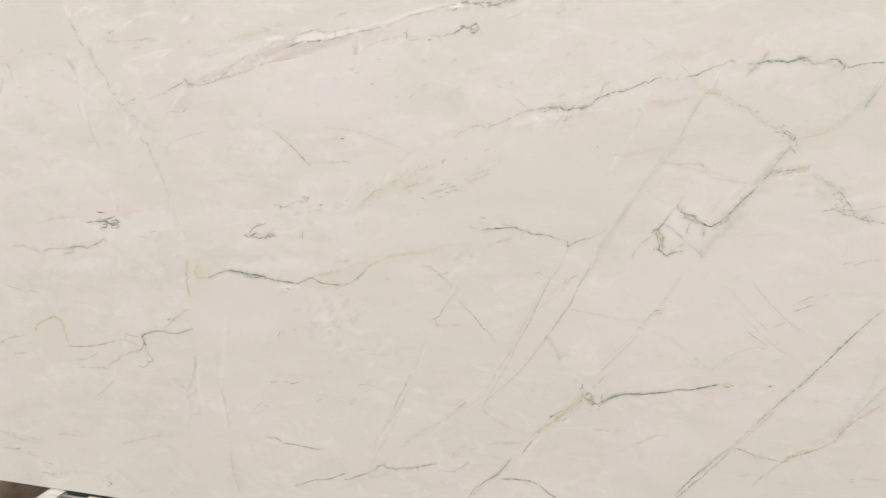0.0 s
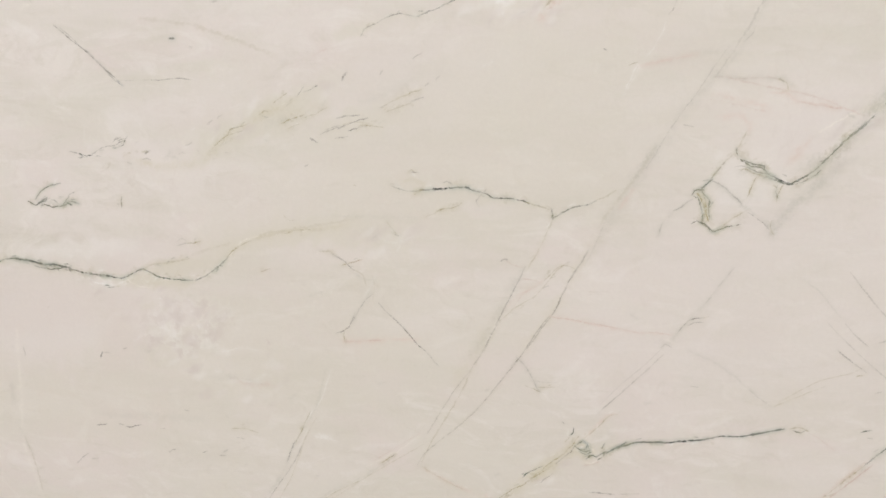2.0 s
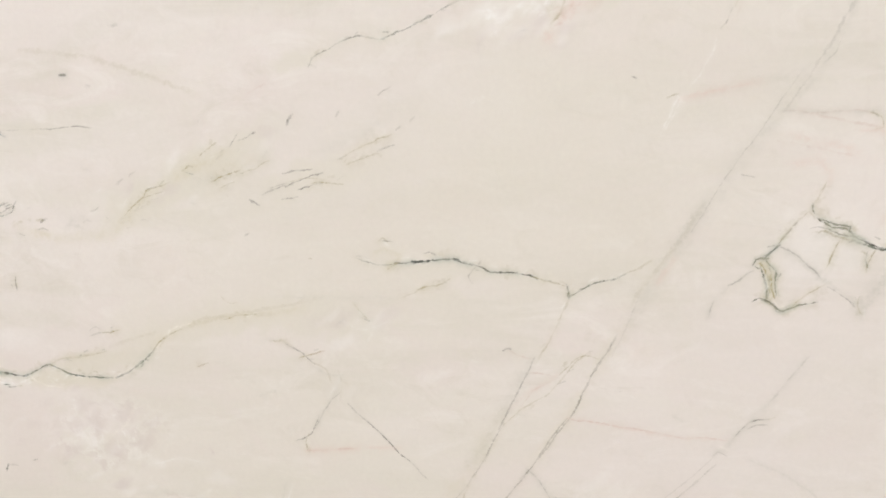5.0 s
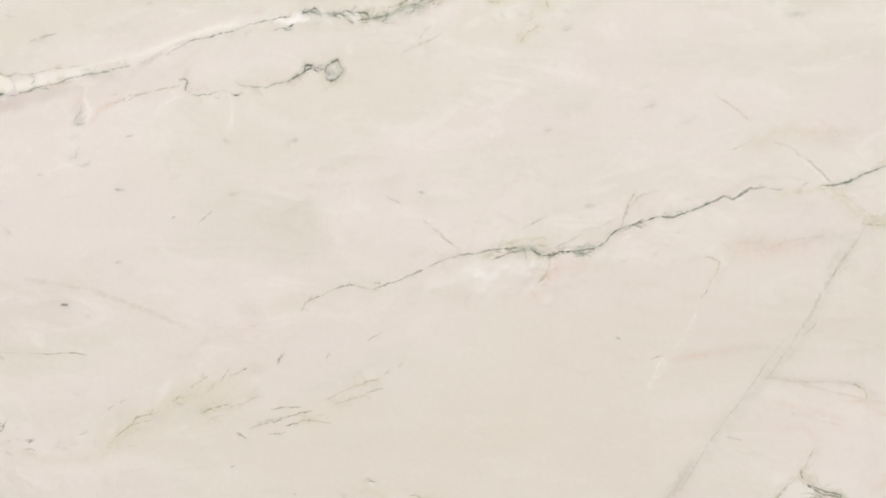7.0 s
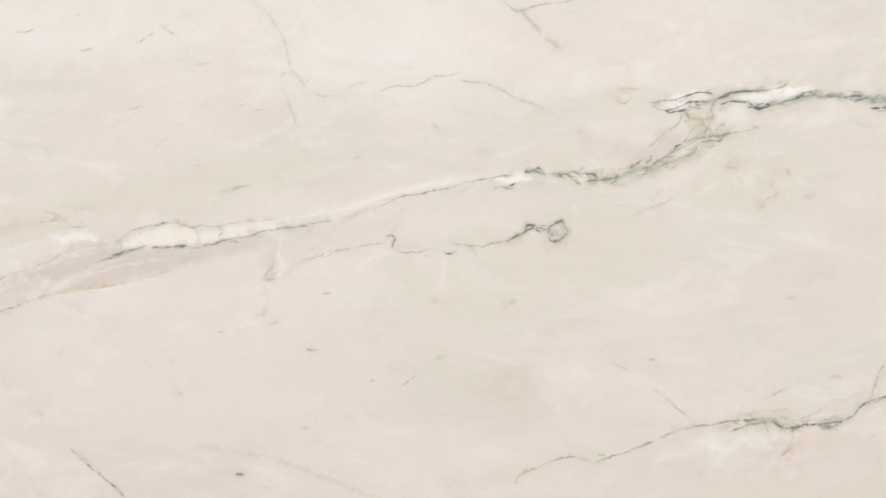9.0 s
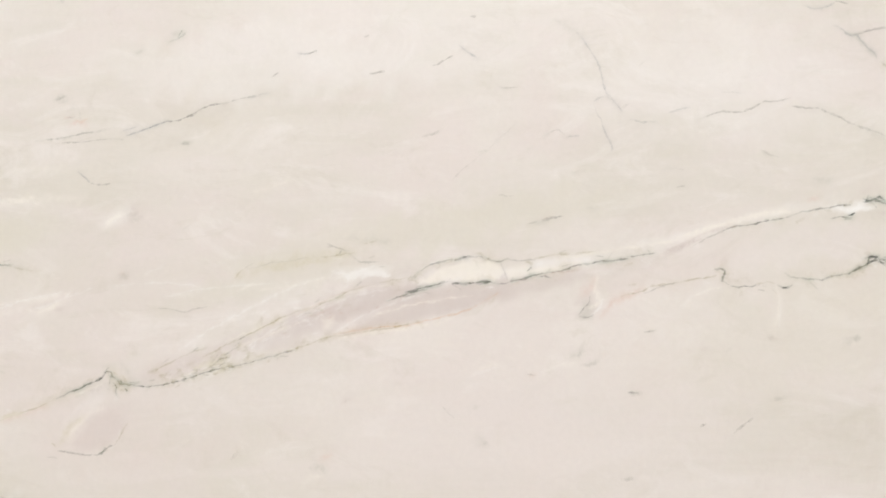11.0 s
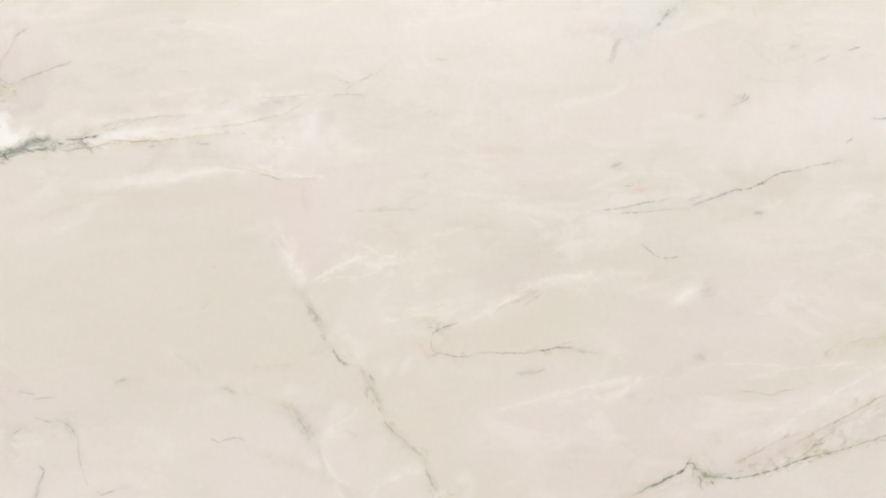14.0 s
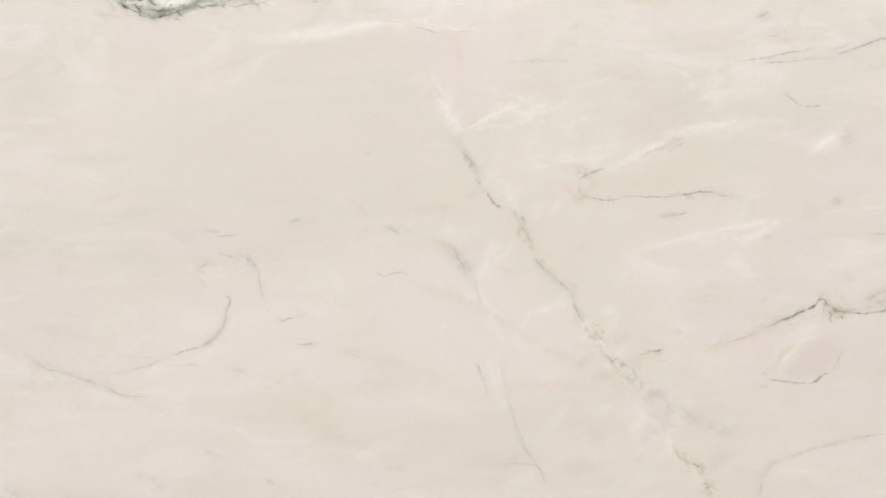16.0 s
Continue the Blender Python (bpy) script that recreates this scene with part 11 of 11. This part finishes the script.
vein("green", 1.8, .66, 1.2, .5, [(2.341, 1.148), (2.36, 1.146), (2.376, 1.14), (2.383, 1.14)])
vein("dark", 1.8, .78, 1.2, .5, [(2.378, 1.136), (2.384, 1.127), (2.391, 1.127)])
vein("grey", 2, .60, 1.2, .5, [(2.375, 1.117), (2.385, 1.106), (2.39, 1.099)])
vein("mist", 8, .35, 1.5, .8, [(2.373, 1.134), (2.386, 1.104)])
vein("green", 1.5, .54, 1, .5, [(2.375, 1.11), (2.363, 1.093), (2.348, 1.072), (2.335, 1.054)])
vein("mist", 12, .3, 2, 1, [(2.374, 1.108), (2.335, 1.048), (2.318, 1.015)])
vein("khaki", 10, .4, 2, 1, [(2.299, 1.028), (2.335, 1.042), (2.383, 1.059), (2.418, 1.069)])
vein("dark", 1.6, .72, 1.2, .5, [(2.326, 1.038), (2.337, 1.051), (2.342, 1.056)])
vein("green", 1.6, .66, 1.2, .5, [(2.347, 1.055), (2.365, 1.058), (2.383, 1.059), (2.404, 1.065)])
vein("dark", 1.5, .60, 1.2, .5, [(2.365, 1.048), (2.378, 1.054), (2.388, 1.056)])
vein("cream", 5, .7, 1.5, .8, [(2.354, 1.042), (2.383, 1.051), (2.413, 1.055)])
vein("cream", 6, .5, 2, 1, [(2.382, 1.075), (2.412, 1.081), (2.43, 1.078)])
vein("olive", 1.6, .54, 1.2, .5, [(2.401, 1.065), (2.418, 1.067), (2.425, 1.075)])
vein("green", 2, .78, 1, .5, [(2.278, 1.307), (2.296, 1.306), (2.311, 1.31), (2.33, 1.312), (2.349, 1.311)])
vein("dark", 2, .90, 1, .5, [(2.296, 1.306), (2.318, 1.311), (2.344, 1.311), (2.361, 1.307), (2.375, 1.311)])
vein("dark", 2.2, 1.00, 1, .5, [(2.375, 1.31), (2.385, 1.315), (2.394, 1.317), (2.403, 1.314)])
vein("green", 1.7, .60, 1.2, .5, [(2.382, 1.317), (2.394, 1.31), (2.406, 1.31), (2.416, 1.302), (2.43, 1.301)])
vein("olive", 1.8, .60, 1.2, .5, [(2.416, 1.302), (2.433, 1.303), (2.448, 1.31), (2.462, 1.312)])
vein("green", 1.8, .72, 1.2, .5, [(2.445, 1.31), (2.459, 1.312), (2.469, 1.307), (2.474, 1.299)])
vein("dark", 2, .84, 1.2, .5, [(2.469, 1.307), (2.476, 1.299), (2.482, 1.294), (2.475, 1.287)])
vein("mist", 8, .4, 2, 1, [(2.404, 1.307), (2.439, 1.303), (2.474, 1.292)])
vein("khaki", 12, .4, 2, 1, [(2.436, 1.261), (2.458, 1.277), (2.475, 1.289)])
vein("green", 1.9, .72, .8, .5, [(2.486, 1.291), (2.506, 1.296), (2.526, 1.3), (2.544, 1.301), (2.562, 1.299)])
vein("olive", 2.4, .54, 1.5, .6, [(2.276, 1.278), (2.287, 1.292), (2.302, 1.305), (2.313, 1.325), (2.321, 1.335)])
vein("mist", 8, .35, 2, 1, [(2.279, 1.282), (2.302, 1.307), (2.319, 1.333)])
vein("mist", 10, .3, 2, 1, [(2.458, 1.153), (2.482, 1.171), (2.515, 1.196), (2.541, 1.234), (2.556, 1.264)])
vein("green", 1.8, .66, 1, .6, [(2.529, 1.202), (2.534, 1.215), (2.542, 1.225), (2.547, 1.235)])
vein("mist", 5, .4, 1, .6, [(2.526, 1.2), (2.549, 1.24)])
vein("khaki", 14, .3, 2, 1, [(2.389, 1.16), (2.425, 1.15), (2.466, 1.155), (2.494, 1.178)])
vein("pink", 12, .35, 2, 1, [(2.06, 1.217), (2.087, 1.21), (2.125, 1.223)])
vein("mist", 6, .35, 1.5, .8, [(2.222, 1.186), (2.235, 1.186)])
vein("mist", 4, .35, 1.5, .8, [(2.152, 1.195), (2.161, 1.214)])
vein("mist", 6, .3, 1.5, .8, [(2.412, 1.253), (2.418, 1.26)])
vein("pink", 10, .35, 2, 1, [(2.126, 1.336), (2.152, 1.341)])
vein("mist", 3, .3, 1, .6, [(1.964, 1.366), (1.972, 1.368)])
vein("mist", 4, .35, 1, .6, [(2.099, 1.455), (2.117, 1.455)])
vein("mist", 3, .3, 1, .6, [(1.874, 1.45), (1.882, 1.452)])
vein("dark", 2, .90, 1.2, .5, [(0.946, 0.864), (0.961, 0.858), (0.975, 0.865)])
vein("dark", 1.6, .78, 1.2, .5, [(0.975, 0.861), (0.993, 0.855), (1.015, 0.858), (1.033, 0.866), (1.048, 0.864)])
vein("green", 1.5, .66, 1.2, .5, [(0.961, 0.867), (0.976, 0.884), (0.994, 0.893), (1.016, 0.898)])
vein("green", 1.5, .60, 1.2, .5, [(1.015, 0.859), (1.03, 0.876), (1.041, 0.883)])
vein("green", 1.4, .60, 1.2, .5, [(0.983, 0.871), (0.972, 0.861)])
vein("mist", 8, .35, 2, 1, [(0.961, 0.866), (1.006, 0.862), (1.042, 0.868)])
vein("grey", 1.6, .60, 1.2, .5, [(1.042, 0.954), (1.06, 0.951), (1.07, 0.945)])
vein("dark", 1.5, .66, 1.2, .5, [(1.06, 0.951), (1.074, 0.947), (1.085, 0.948)])
vein("grey", 1.5, .60, 1.2, .5, [(1.085, 0.948), (1.106, 0.962), (1.13, 0.965), (1.15, 0.975)])
# milky filaments and small dabs
vein("white", 3, .42, 1.5, .6, [(0.371, 1.506), (0.386, 1.512), (0.404, 1.52), (0.422, 1.528), (0.44, 1.534)])
vein("white", 3, .42, 1.5, .6, [(0.386, 1.507), (0.41, 1.512), (0.434, 1.51), (0.452, 1.518)])
vein("cream", 4, .48, 1.5, .6, [(0.481, 1.509), (0.499, 1.513), (0.517, 1.517), (0.534, 1.513)])
vein("white", 3, .36, 1.5, .6, [(0.457, 1.464), (0.481, 1.468), (0.504, 1.472), (0.528, 1.479)])
vein("cream", 4, .48, 1.5, .6, [(0.527, 1.456), (0.551, 1.464), (0.574, 1.475), (0.603, 1.488)])
vein("cream", 5, .42, 1.5, .6, [(0.574, 1.478), (0.609, 1.489), (0.638, 1.499)])
vein("white", 3, .42, 1.5, .6, [(0.618, 1.38), (0.646, 1.385), (0.675, 1.393), (0.698, 1.397), (0.717, 1.401)])
vein("white", 3, .42, 1.5, .6, [(0.674, 1.379), (0.692, 1.384), (0.711, 1.392), (0.723, 1.402)])
vein("cream", 4, .36, 1.5, .6, [(0.555, 1.367), (0.589, 1.375), (0.618, 1.38)])
vein("white", 3, .36, 1.5, .6, [(0.765, 1.405), (0.798, 1.407), (0.832, 1.408), (0.87, 1.403)])
vein("white", 3, .36, 1.5, .6, [(0.804, 1.416), (0.816, 1.422), (0.83, 1.426)])
vein("white", 3, .36, 1.5, .6, [(0.387, 1.35), (0.404, 1.361), (0.419, 1.369), (0.428, 1.378)])
vein("white", 3, .36, 1.5, .6, [(0.456, 1.301), (0.474, 1.312), (0.491, 1.318)])
vein("cream", 5, .36, 1.5, .6, [(0.387, 1.356), (0.393, 1.327), (0.404, 1.31)])
vein("cream", 4, .42, 1.5, .6, [(0.493, 1.55), (0.517, 1.552), (0.541, 1.56)])
vein("cream", 4, .42, 1.5, .6, [(0.404, 1.552), (0.434, 1.545), (0.458, 1.533), (0.487, 1.526)])
vein("cream", 5, .36, 1.5, .6, [(0.344, 1.578), (0.353, 1.557), (0.359, 1.536), (0.371, 1.512)])
vein("mauve", 6, .3, 2, .8, [(0.523, 1.563), (0.547, 1.564), (0.564, 1.559)])
vein("cream", 5, .42, 1.5, .6, [(0.15, 1.683), (0.175, 1.688), (0.213, 1.692), (0.25, 1.694), (0.294, 1.69)])
vein("cream", 5, .42, 1.5, .6, [(0.212, 1.711), (0.25, 1.716), (0.3, 1.717), (0.343, 1.709), (0.386, 1.711)])
vein("cream", 6, .42, 1.5, .6, [(0.263, 1.669), (0.3, 1.673), (0.343, 1.678), (0.374, 1.674)])
vein("white", 4, .42, 1.5, .6, [(0.157, 1.667), (0.182, 1.672), (0.207, 1.671), (0.238, 1.668)])
vein("cream", 6, .42, 1.5, .6, [(0.139, 1.621), (0.177, 1.621), (0.221, 1.625), (0.264, 1.626), (0.294, 1.633)])
vein("white", 4, .42, 1.5, .6, [(0.282, 1.631), (0.313, 1.627), (0.344, 1.623), (0.38, 1.619)])
vein("olive", 1.3, .5, 1.2, .5, [(0.163, 1.666), (0.195, 1.663), (0.226, 1.663), (0.257, 1.666), (0.294, 1.668)])
vein("cream", 6, .30, 2, .8, [(0.386, 1.664), (0.41, 1.651), (0.434, 1.644), (0.465, 1.646)])
vein("pink", 5, .4, 2, .8, [(0.566, 1.641), (0.589, 1.641), (0.607, 1.638)])
vein("mist", 4, .35, 1.5, .6, [(0.331, 1.7), (0.346, 1.702), (0.355, 1.705)])
vein("mist", 3, .35, 1.5, .6, [(0.407, 1.704), (0.416, 1.707)])
vein("bluegrey", 1.3, .35, 1, .4, [(0.435, 1.721), (0.444, 1.724), (0.452, 1.728)])
vein("mist", 4, .3, 1.5, .6, [(0.233, 1.792), (0.25, 1.793)])
vein("cream", 5, .30, 2, .8, [(0.701, 1.503), (0.678, 1.506), (0.656, 1.504), (0.638, 1.509)])
vein("cream", 5, .36, 2, .8, [(0.757, 1.47), (0.771, 1.481), (0.785, 1.489)])
vein("pink", 5, .4, 1.5, .8, [(0.719, 1.59), (0.73, 1.593)])
vein("mist", 5, .5, 1.5, .6, [(0.7, 1.619), (0.707, 1.621), (0.714, 1.621)])
vein("khaki", 8, .5, 2, .8, [(0.914, 1.418), (0.942, 1.424), (0.975, 1.429), (1.008, 1.435), (1.044, 1.435)])
vein("olive", 1.4, .5, 1.2, .5, [(1.007, 1.433), (1.029, 1.436), (1.044, 1.437)])
vein("cream", 4, .42, 1.5, .6, [(0.929, 1.397), (0.962, 1.401), (0.995, 1.407), (1.043, 1.416)])
vein("cream", 4, .42, 1.5, .6, [(0.902, 1.392), (0.924, 1.402), (0.941, 1.406)])
vein("rose", 1.3, .4, 1, .5, [(0.992, 1.368), (1.008, 1.373), (1.025, 1.38)])
vein("khaki", 5, .5, 1.5, .6, [(0.86, 1.313), (0.881, 1.318), (0.898, 1.321)])
vein("grey", 1.6, .5, 1, .4, [(0.965, 1.738), (0.976, 1.741)])
vein("grey", 1.5, .45, 1, .4, [(1.016, 1.75), (1.022, 1.752)])
vein("mist", 3, .4, 1, .4, [(0.904, 1.743), (0.91, 1.744)])
vein("green", 1.3, .4, 1, .4, [(0.833, 1.68), (0.843, 1.683), (0.852, 1.69)])
vein("mist", 4, .3, 1, .5, [(0.795, 1.669), (0.804, 1.671)])
vein("mist", 3, .4, 1, .4, [(0.849, 1.564), (0.858, 1.565)])
vein("mist", 3, .4, 1, .5, [(0.781, 1.415), (0.785, 1.413)])
vein("white", 2.5, .48, 1, .4, [(0.763, 1.44), (0.766, 1.438)])
vein("mauve", 4, .35, 1, .5, [(0.705, 1.38), (0.713, 1.382)])
vein("mist", 3, .35, 1, .5, [(0.638, 1.311), (0.644, 1.309)])
vein("mist", 3, .35, 1.5, .6, [(0.593, 1.407), (0.61, 1.408)])
vein("mist", 3, .4, 1, .5, [(0.18, 1.412), (0.191, 1.414)])
vein("mist", 8, .4, 2, .8, [(0.36, 1.379), (0.37, 1.369), (0.381, 1.359), (0.387, 1.349)])
vein("mist", 3, .3, 1.5, .6, [(0.239, 1.439), (0.252, 1.43), (0.267, 1.418)])
# smudges and crumbs beside the cracks
vein("mist", 8, .5, 2, 1, [(2.363, 1.151), (2.383, 1.135), (2.395, 1.109)])
shatter("green", 1.6, .6, 9, 18, [(2.352, 1.161), (2.378, 1.135), (2.387, 1.115)])
vein("mist", 10, .4, 2, 1, [(2.331, 1.048), (2.37, 1.058), (2.418, 1.063)])
shatter("olive", 1.8, .6, 10, 20, [(2.332, 1.042), (2.37, 1.058), (2.418, 1.063)])
shatter("white", 2, .7, 9, 14, [(2.332, 1.035), (2.381, 1.047), (2.419, 1.052)])
vein("mist", 12, .45, 2, 1, [(2.294, 1.005), (2.33, 1.058), (2.366, 1.105)])
vein("mist", 14, .35, 2, 1, [(2.226, 0.946), (2.267, 0.962), (2.304, 1.005)])
vein("mist", 10, .4, 2, 1, [(2.429, 1.047), (2.47, 1.026), (2.5, 0.995)])
shatter("olive", 1.8, .55, 12, 22, [(2.45, 1.039), (2.48, 1.021), (2.502, 0.974)])
vein("mist", 14, .35, 2, 1, [(2.275, 1.284), (2.298, 1.303)])
vein("khaki", 12, .4, 2, 1, [(2.188, 1.246), (2.25, 1.219), (2.3, 1.198)])
shatter("olive", 1.8, .5, 8, 16, [(2.25, 1.212), (2.301, 1.193), (2.353, 1.156)])
vein("mist", 14, .3, 2, 1, [(2.19, 0.851), (2.239, 0.907), (2.268, 0.941)])
shatter("white", 2, .6, 9, 20, [(0.745, 0.81), (0.752, 0.744), (0.767, 0.676)])
shatter("olive", 1.6, .5, 8, 18, [(0.754, 0.784), (0.755, 0.717), (0.762, 0.669)])
vein("khaki", 14, .4, 2, 1, [(0.748, 0.77), (0.755, 0.703), (0.764, 0.649)])
vein("khaki", 12, .4, 2, 1, [(0.785, 0.771), (0.803, 0.738), (0.827, 0.759)])
shatter("green", 1.5, .6, 6, 16, [(0.586, 0.551), (0.593, 0.515), (0.604, 0.484)])
shatter("white", 2, .6, 8, 18, [(1.171, 0.684), (1.238, 0.667), (1.275, 0.616)])
shatter("white", 2, .7, 5, 14, [(1.023, 0.725), (1.092, 0.72), (1.175, 0.742)])
shatter("olive", 1.6, .5, 6, 16, [(1.092, 0.918), (1.148, 0.95), (1.188, 0.956)])
shatter("green", 1.5, .55, 6, 14, [(0.964, 0.86), (1.007, 0.873), (1.034, 0.861)])

# small specks all over the face, most of them along the bedding of the stone
for k in range(150):
    x, z, a = random.uniform(LEFT, RIGHT), random.uniform(0, TALL), radians(random.gauss(16, 25))
    size = random.uniform(0.004, 0.012)
    vein(random.choice(("grey", "grey", "olive", "bluegrey")), random.uniform(1.5, 3.5), random.uniform(0.08, 0.22), 0.5, 0.6, [(x, z), (x + size * math.cos(a), z + size * math.sin(a))])


# ---- the slab as one mesh: a sheet for the polished face, finer where mineral runs, with sawn sides and back ----
def slab_mesh():
    # a coarse cell is refined where its corners alone would blur the mineral
    seen = ink[..., :3] + (1 - ink[..., 3:]) * np.array((0.61, 0.58, 0.55), np.float32)
    marked = np.zeros((nz, nx), bool)
    corner = seen[::FINE, ::FINE]
    for r in range(FINE):
        for c in range(FINE):
            f, g = np.float32(r / FINE), np.float32(c / FINE)
            plane = (corner[:-1, :-1] * (1 - g) + corner[:-1, 1:] * g) * (1 - f) + (corner[1:, :-1] * (1 - g) + corner[1:, 1:] * g) * f
            marked |= np.abs(seen[r:r + nz * FINE:FINE, c:c + nx * FINE:FINE] - plane).max(2) > 0.016
    rows, cols = np.nonzero(~marked)
    a = rows * FINE * wide_n + cols * FINE
    plain = np.stack([a, a + FINE, a + FINE * wide_n + FINE, a + FINE * wide_n], 1)
    rows, cols = np.nonzero(marked)
    inner_r, inner_c = (v.ravel() for v in np.mgrid[0:FINE, 0:FINE])
    a = ((rows * FINE)[:, None] + inner_r) * wide_n + (cols * FINE)[:, None] + inner_c
    a = a.ravel()
    fine = np.stack([a, a + 1, a + wide_n + 1, a + wide_n], 1)
    nodes, quads = np.unique(np.concatenate([plain, fine]), return_inverse=True)
    quads = quads.reshape(-1, 4)
    r, c = nodes // wide_n, nodes % wide_n
    n = len(nodes)
    co = np.zeros((n + 8, 3))
    co[:n, 0], co[:n, 2] = LEFT + c * PITCH, r * PITCH
    for i, corner in enumerate((x, y, z) for y in (0.0, THICK) for z in (0.0, TALL) for x in (LEFT, RIGHT)):
        co[n + i] = corner
    sides = np.array([(0, 4, 5, 1), (2, 3, 7, 6), (0, 2, 6, 4), (1, 5, 7, 3), (4, 6, 7, 5)]) + n
    faces = np.concatenate([quads, sides]).astype(np.int32)
    data = bpy.data.meshes.new("marble_slab")
    data.vertices.add(len(co))
    data.vertices.foreach_set("co", co.ravel())
    data.loops.add(faces.size)
    data.loops.foreach_set("vertex_index", faces.ravel())
    data.polygons.add(len(faces))
    data.polygons.foreach_set("loop_start", np.arange(len(faces), dtype=np.int32) * 4)
    data.update(calc_edges=True)
    # patches, read between the nodes of the coarse sheet
    fr, fc = r / FINE, c / FINE
    r0, c0 = np.minimum(fr.astype(int), nz - 1), np.minimum(fc.astype(int), nx - 1)
    fr, fc = (fr - r0)[:, None], (fc - c0)[:, None]
    both = np.concatenate([tint_rgb, tint_amount[..., None]], 2)
    mixed = (both[r0, c0] * (1 - fc) + both[r0, c0 + 1] * fc) * (1 - fr) + (both[r0 + 1, c0] * (1 - fc) + both[r0 + 1, c0 + 1] * fc) * fr
    for name, values in (("tint", mixed), ("ink", ink.reshape(-1, 4)[nodes])):
        rgba = np.zeros((n + 8, 4), np.float32)
        rgba[:n] = values
        data.color_attributes.new(name, "FLOAT_COLOR", "POINT").data.foreach_set("color", rgba.ravel())
    data.materials.append(stone)
    return data


slab = new("marble_slab", slab_mesh())
slab.matrix_world = SLAB
tagged(slab, "large polished cream marble slab with green-grey veins leaning on a rack", "stone slab")


# ---- the rack under and behind the slab ----
white_paint = mottled("worn_white_paint", (0.50, 0.47, 0.43), (0.66, 0.63, 0.59), 30.0, 0.55, spots=(0.30, 0.25, 0.20))
black_rubber = mottled("dark_rubber", (0.018, 0.019, 0.018), (0.040, 0.042, 0.038), 12.0, 0.6)
grey_steel = mottled("galvanised_steel", (0.34, 0.35, 0.34), (0.50, 0.50, 0.48), 14.0, 0.4, 0.6)
pale_wood = mottled("pale_wood", (0.50, 0.44, 0.33), (0.64, 0.57, 0.44), 16.0, 0.7)

rack = new("slab_rack")
tagged(rack, "white-painted steel slab rack with base beams and leaning posts", "slab rack")


def bar(name, mat, x0, x1, y0, y1, z0, z1, label="", bevel=0.003):
    return part(name, block(x0, x1, y0, y1, z0, z1, bevel=bevel), mat, rack, label)


for y in (-0.05, 0.62):
    bar("floor_rail", grey_steel, -0.45, 3.0, y - 0.035, y + 0.035, 0.0, 0.07, "grey steel floor rail")
for x in (0.235, 1.25, 2.30):
    beam = bar("base_beam", white_paint, x - 0.031, x + 0.031, -0.30, 0.75, 0.072, FOOT - 0.004, "worn white painted base beam")
    lean_from, lean_to = Vector((x, 0.032, FOOT)), Vector((x, 0.032 + 1.7 * math.tan(radians(RECLINE)), FOOT + 1.7))
    post = bmesh.new()
    box(post, x - 0.03, x + 0.03, 0.026, 0.086, FOOT - 0.01, FOOT + 1.75, 0.003)
    bmesh.ops.rotate(post, verts=post.verts, cent=(x, 0.026, FOOT), matrix=Matrix.Rotation(radians(-RECLINE), 3, "X"))
    part("post", post, white_paint, rack, "white painted leaning post")
    brace = bmesh.new()
    box(brace, x - 0.02, x + 0.02, -0.02, 0.02, 0.0, 1.32, 0.003)
    bmesh.ops.rotate(brace, verts=brace.verts, cent=(0, 0, 0), matrix=Matrix.Rotation(radians(24), 3, "X"))
    bmesh.ops.translate(brace, verts=brace.verts, vec=(0, 0.70, FOOT - 0.01))
    part("brace", brace, white_paint, rack)

# a rubber-lined steel channel, a wedge and a batten between the beam and the next bay
channel = bmesh.new()
for x0, x1, z0, z1 in ((0.285, 0.289, 0.07, 0.140), (0.366, 0.370, 0.07, 0.140), (0.285, 0.370, 0.071, 0.075)):
    box(channel, x0, x1, 0.0, 0.40, z0, z1, 0.001)
part("channel", channel, grey_steel, rack, "grey steel channel")
part("lining", block(0.2895, 0.3655, 0.002, 0.395, 0.0755, 0.138, bevel=0.006), black_rubber, rack, "dark rubber lining")
part("rim", block(0.272, 0.374, -0.020, -0.014, 0.157, 0.164, bevel=0.002), grey_steel, rack, "pale steel rim of the channel")
bar("crossbar", black_rubber, 0.268, 0.62, 0.004, 0.045, 0.141, FOOT - 0.004, "dark rubber strip under the slab")

tagged(new("wedge", finish(block(0.366, 0.432, -0.055, -0.004, 0.0, 0.166, bevel=0.006), "wedge", pale_wood)), "pale cream wooden wedge standing under the marble slab", "wedge")
tagged(new("batten", finish(block(0.436, 0.452, -0.06, -0.004, 0.0, 0.167, bevel=0.002), "batten", white_paint)), "thin white painted batten standing on the floor", "batten")
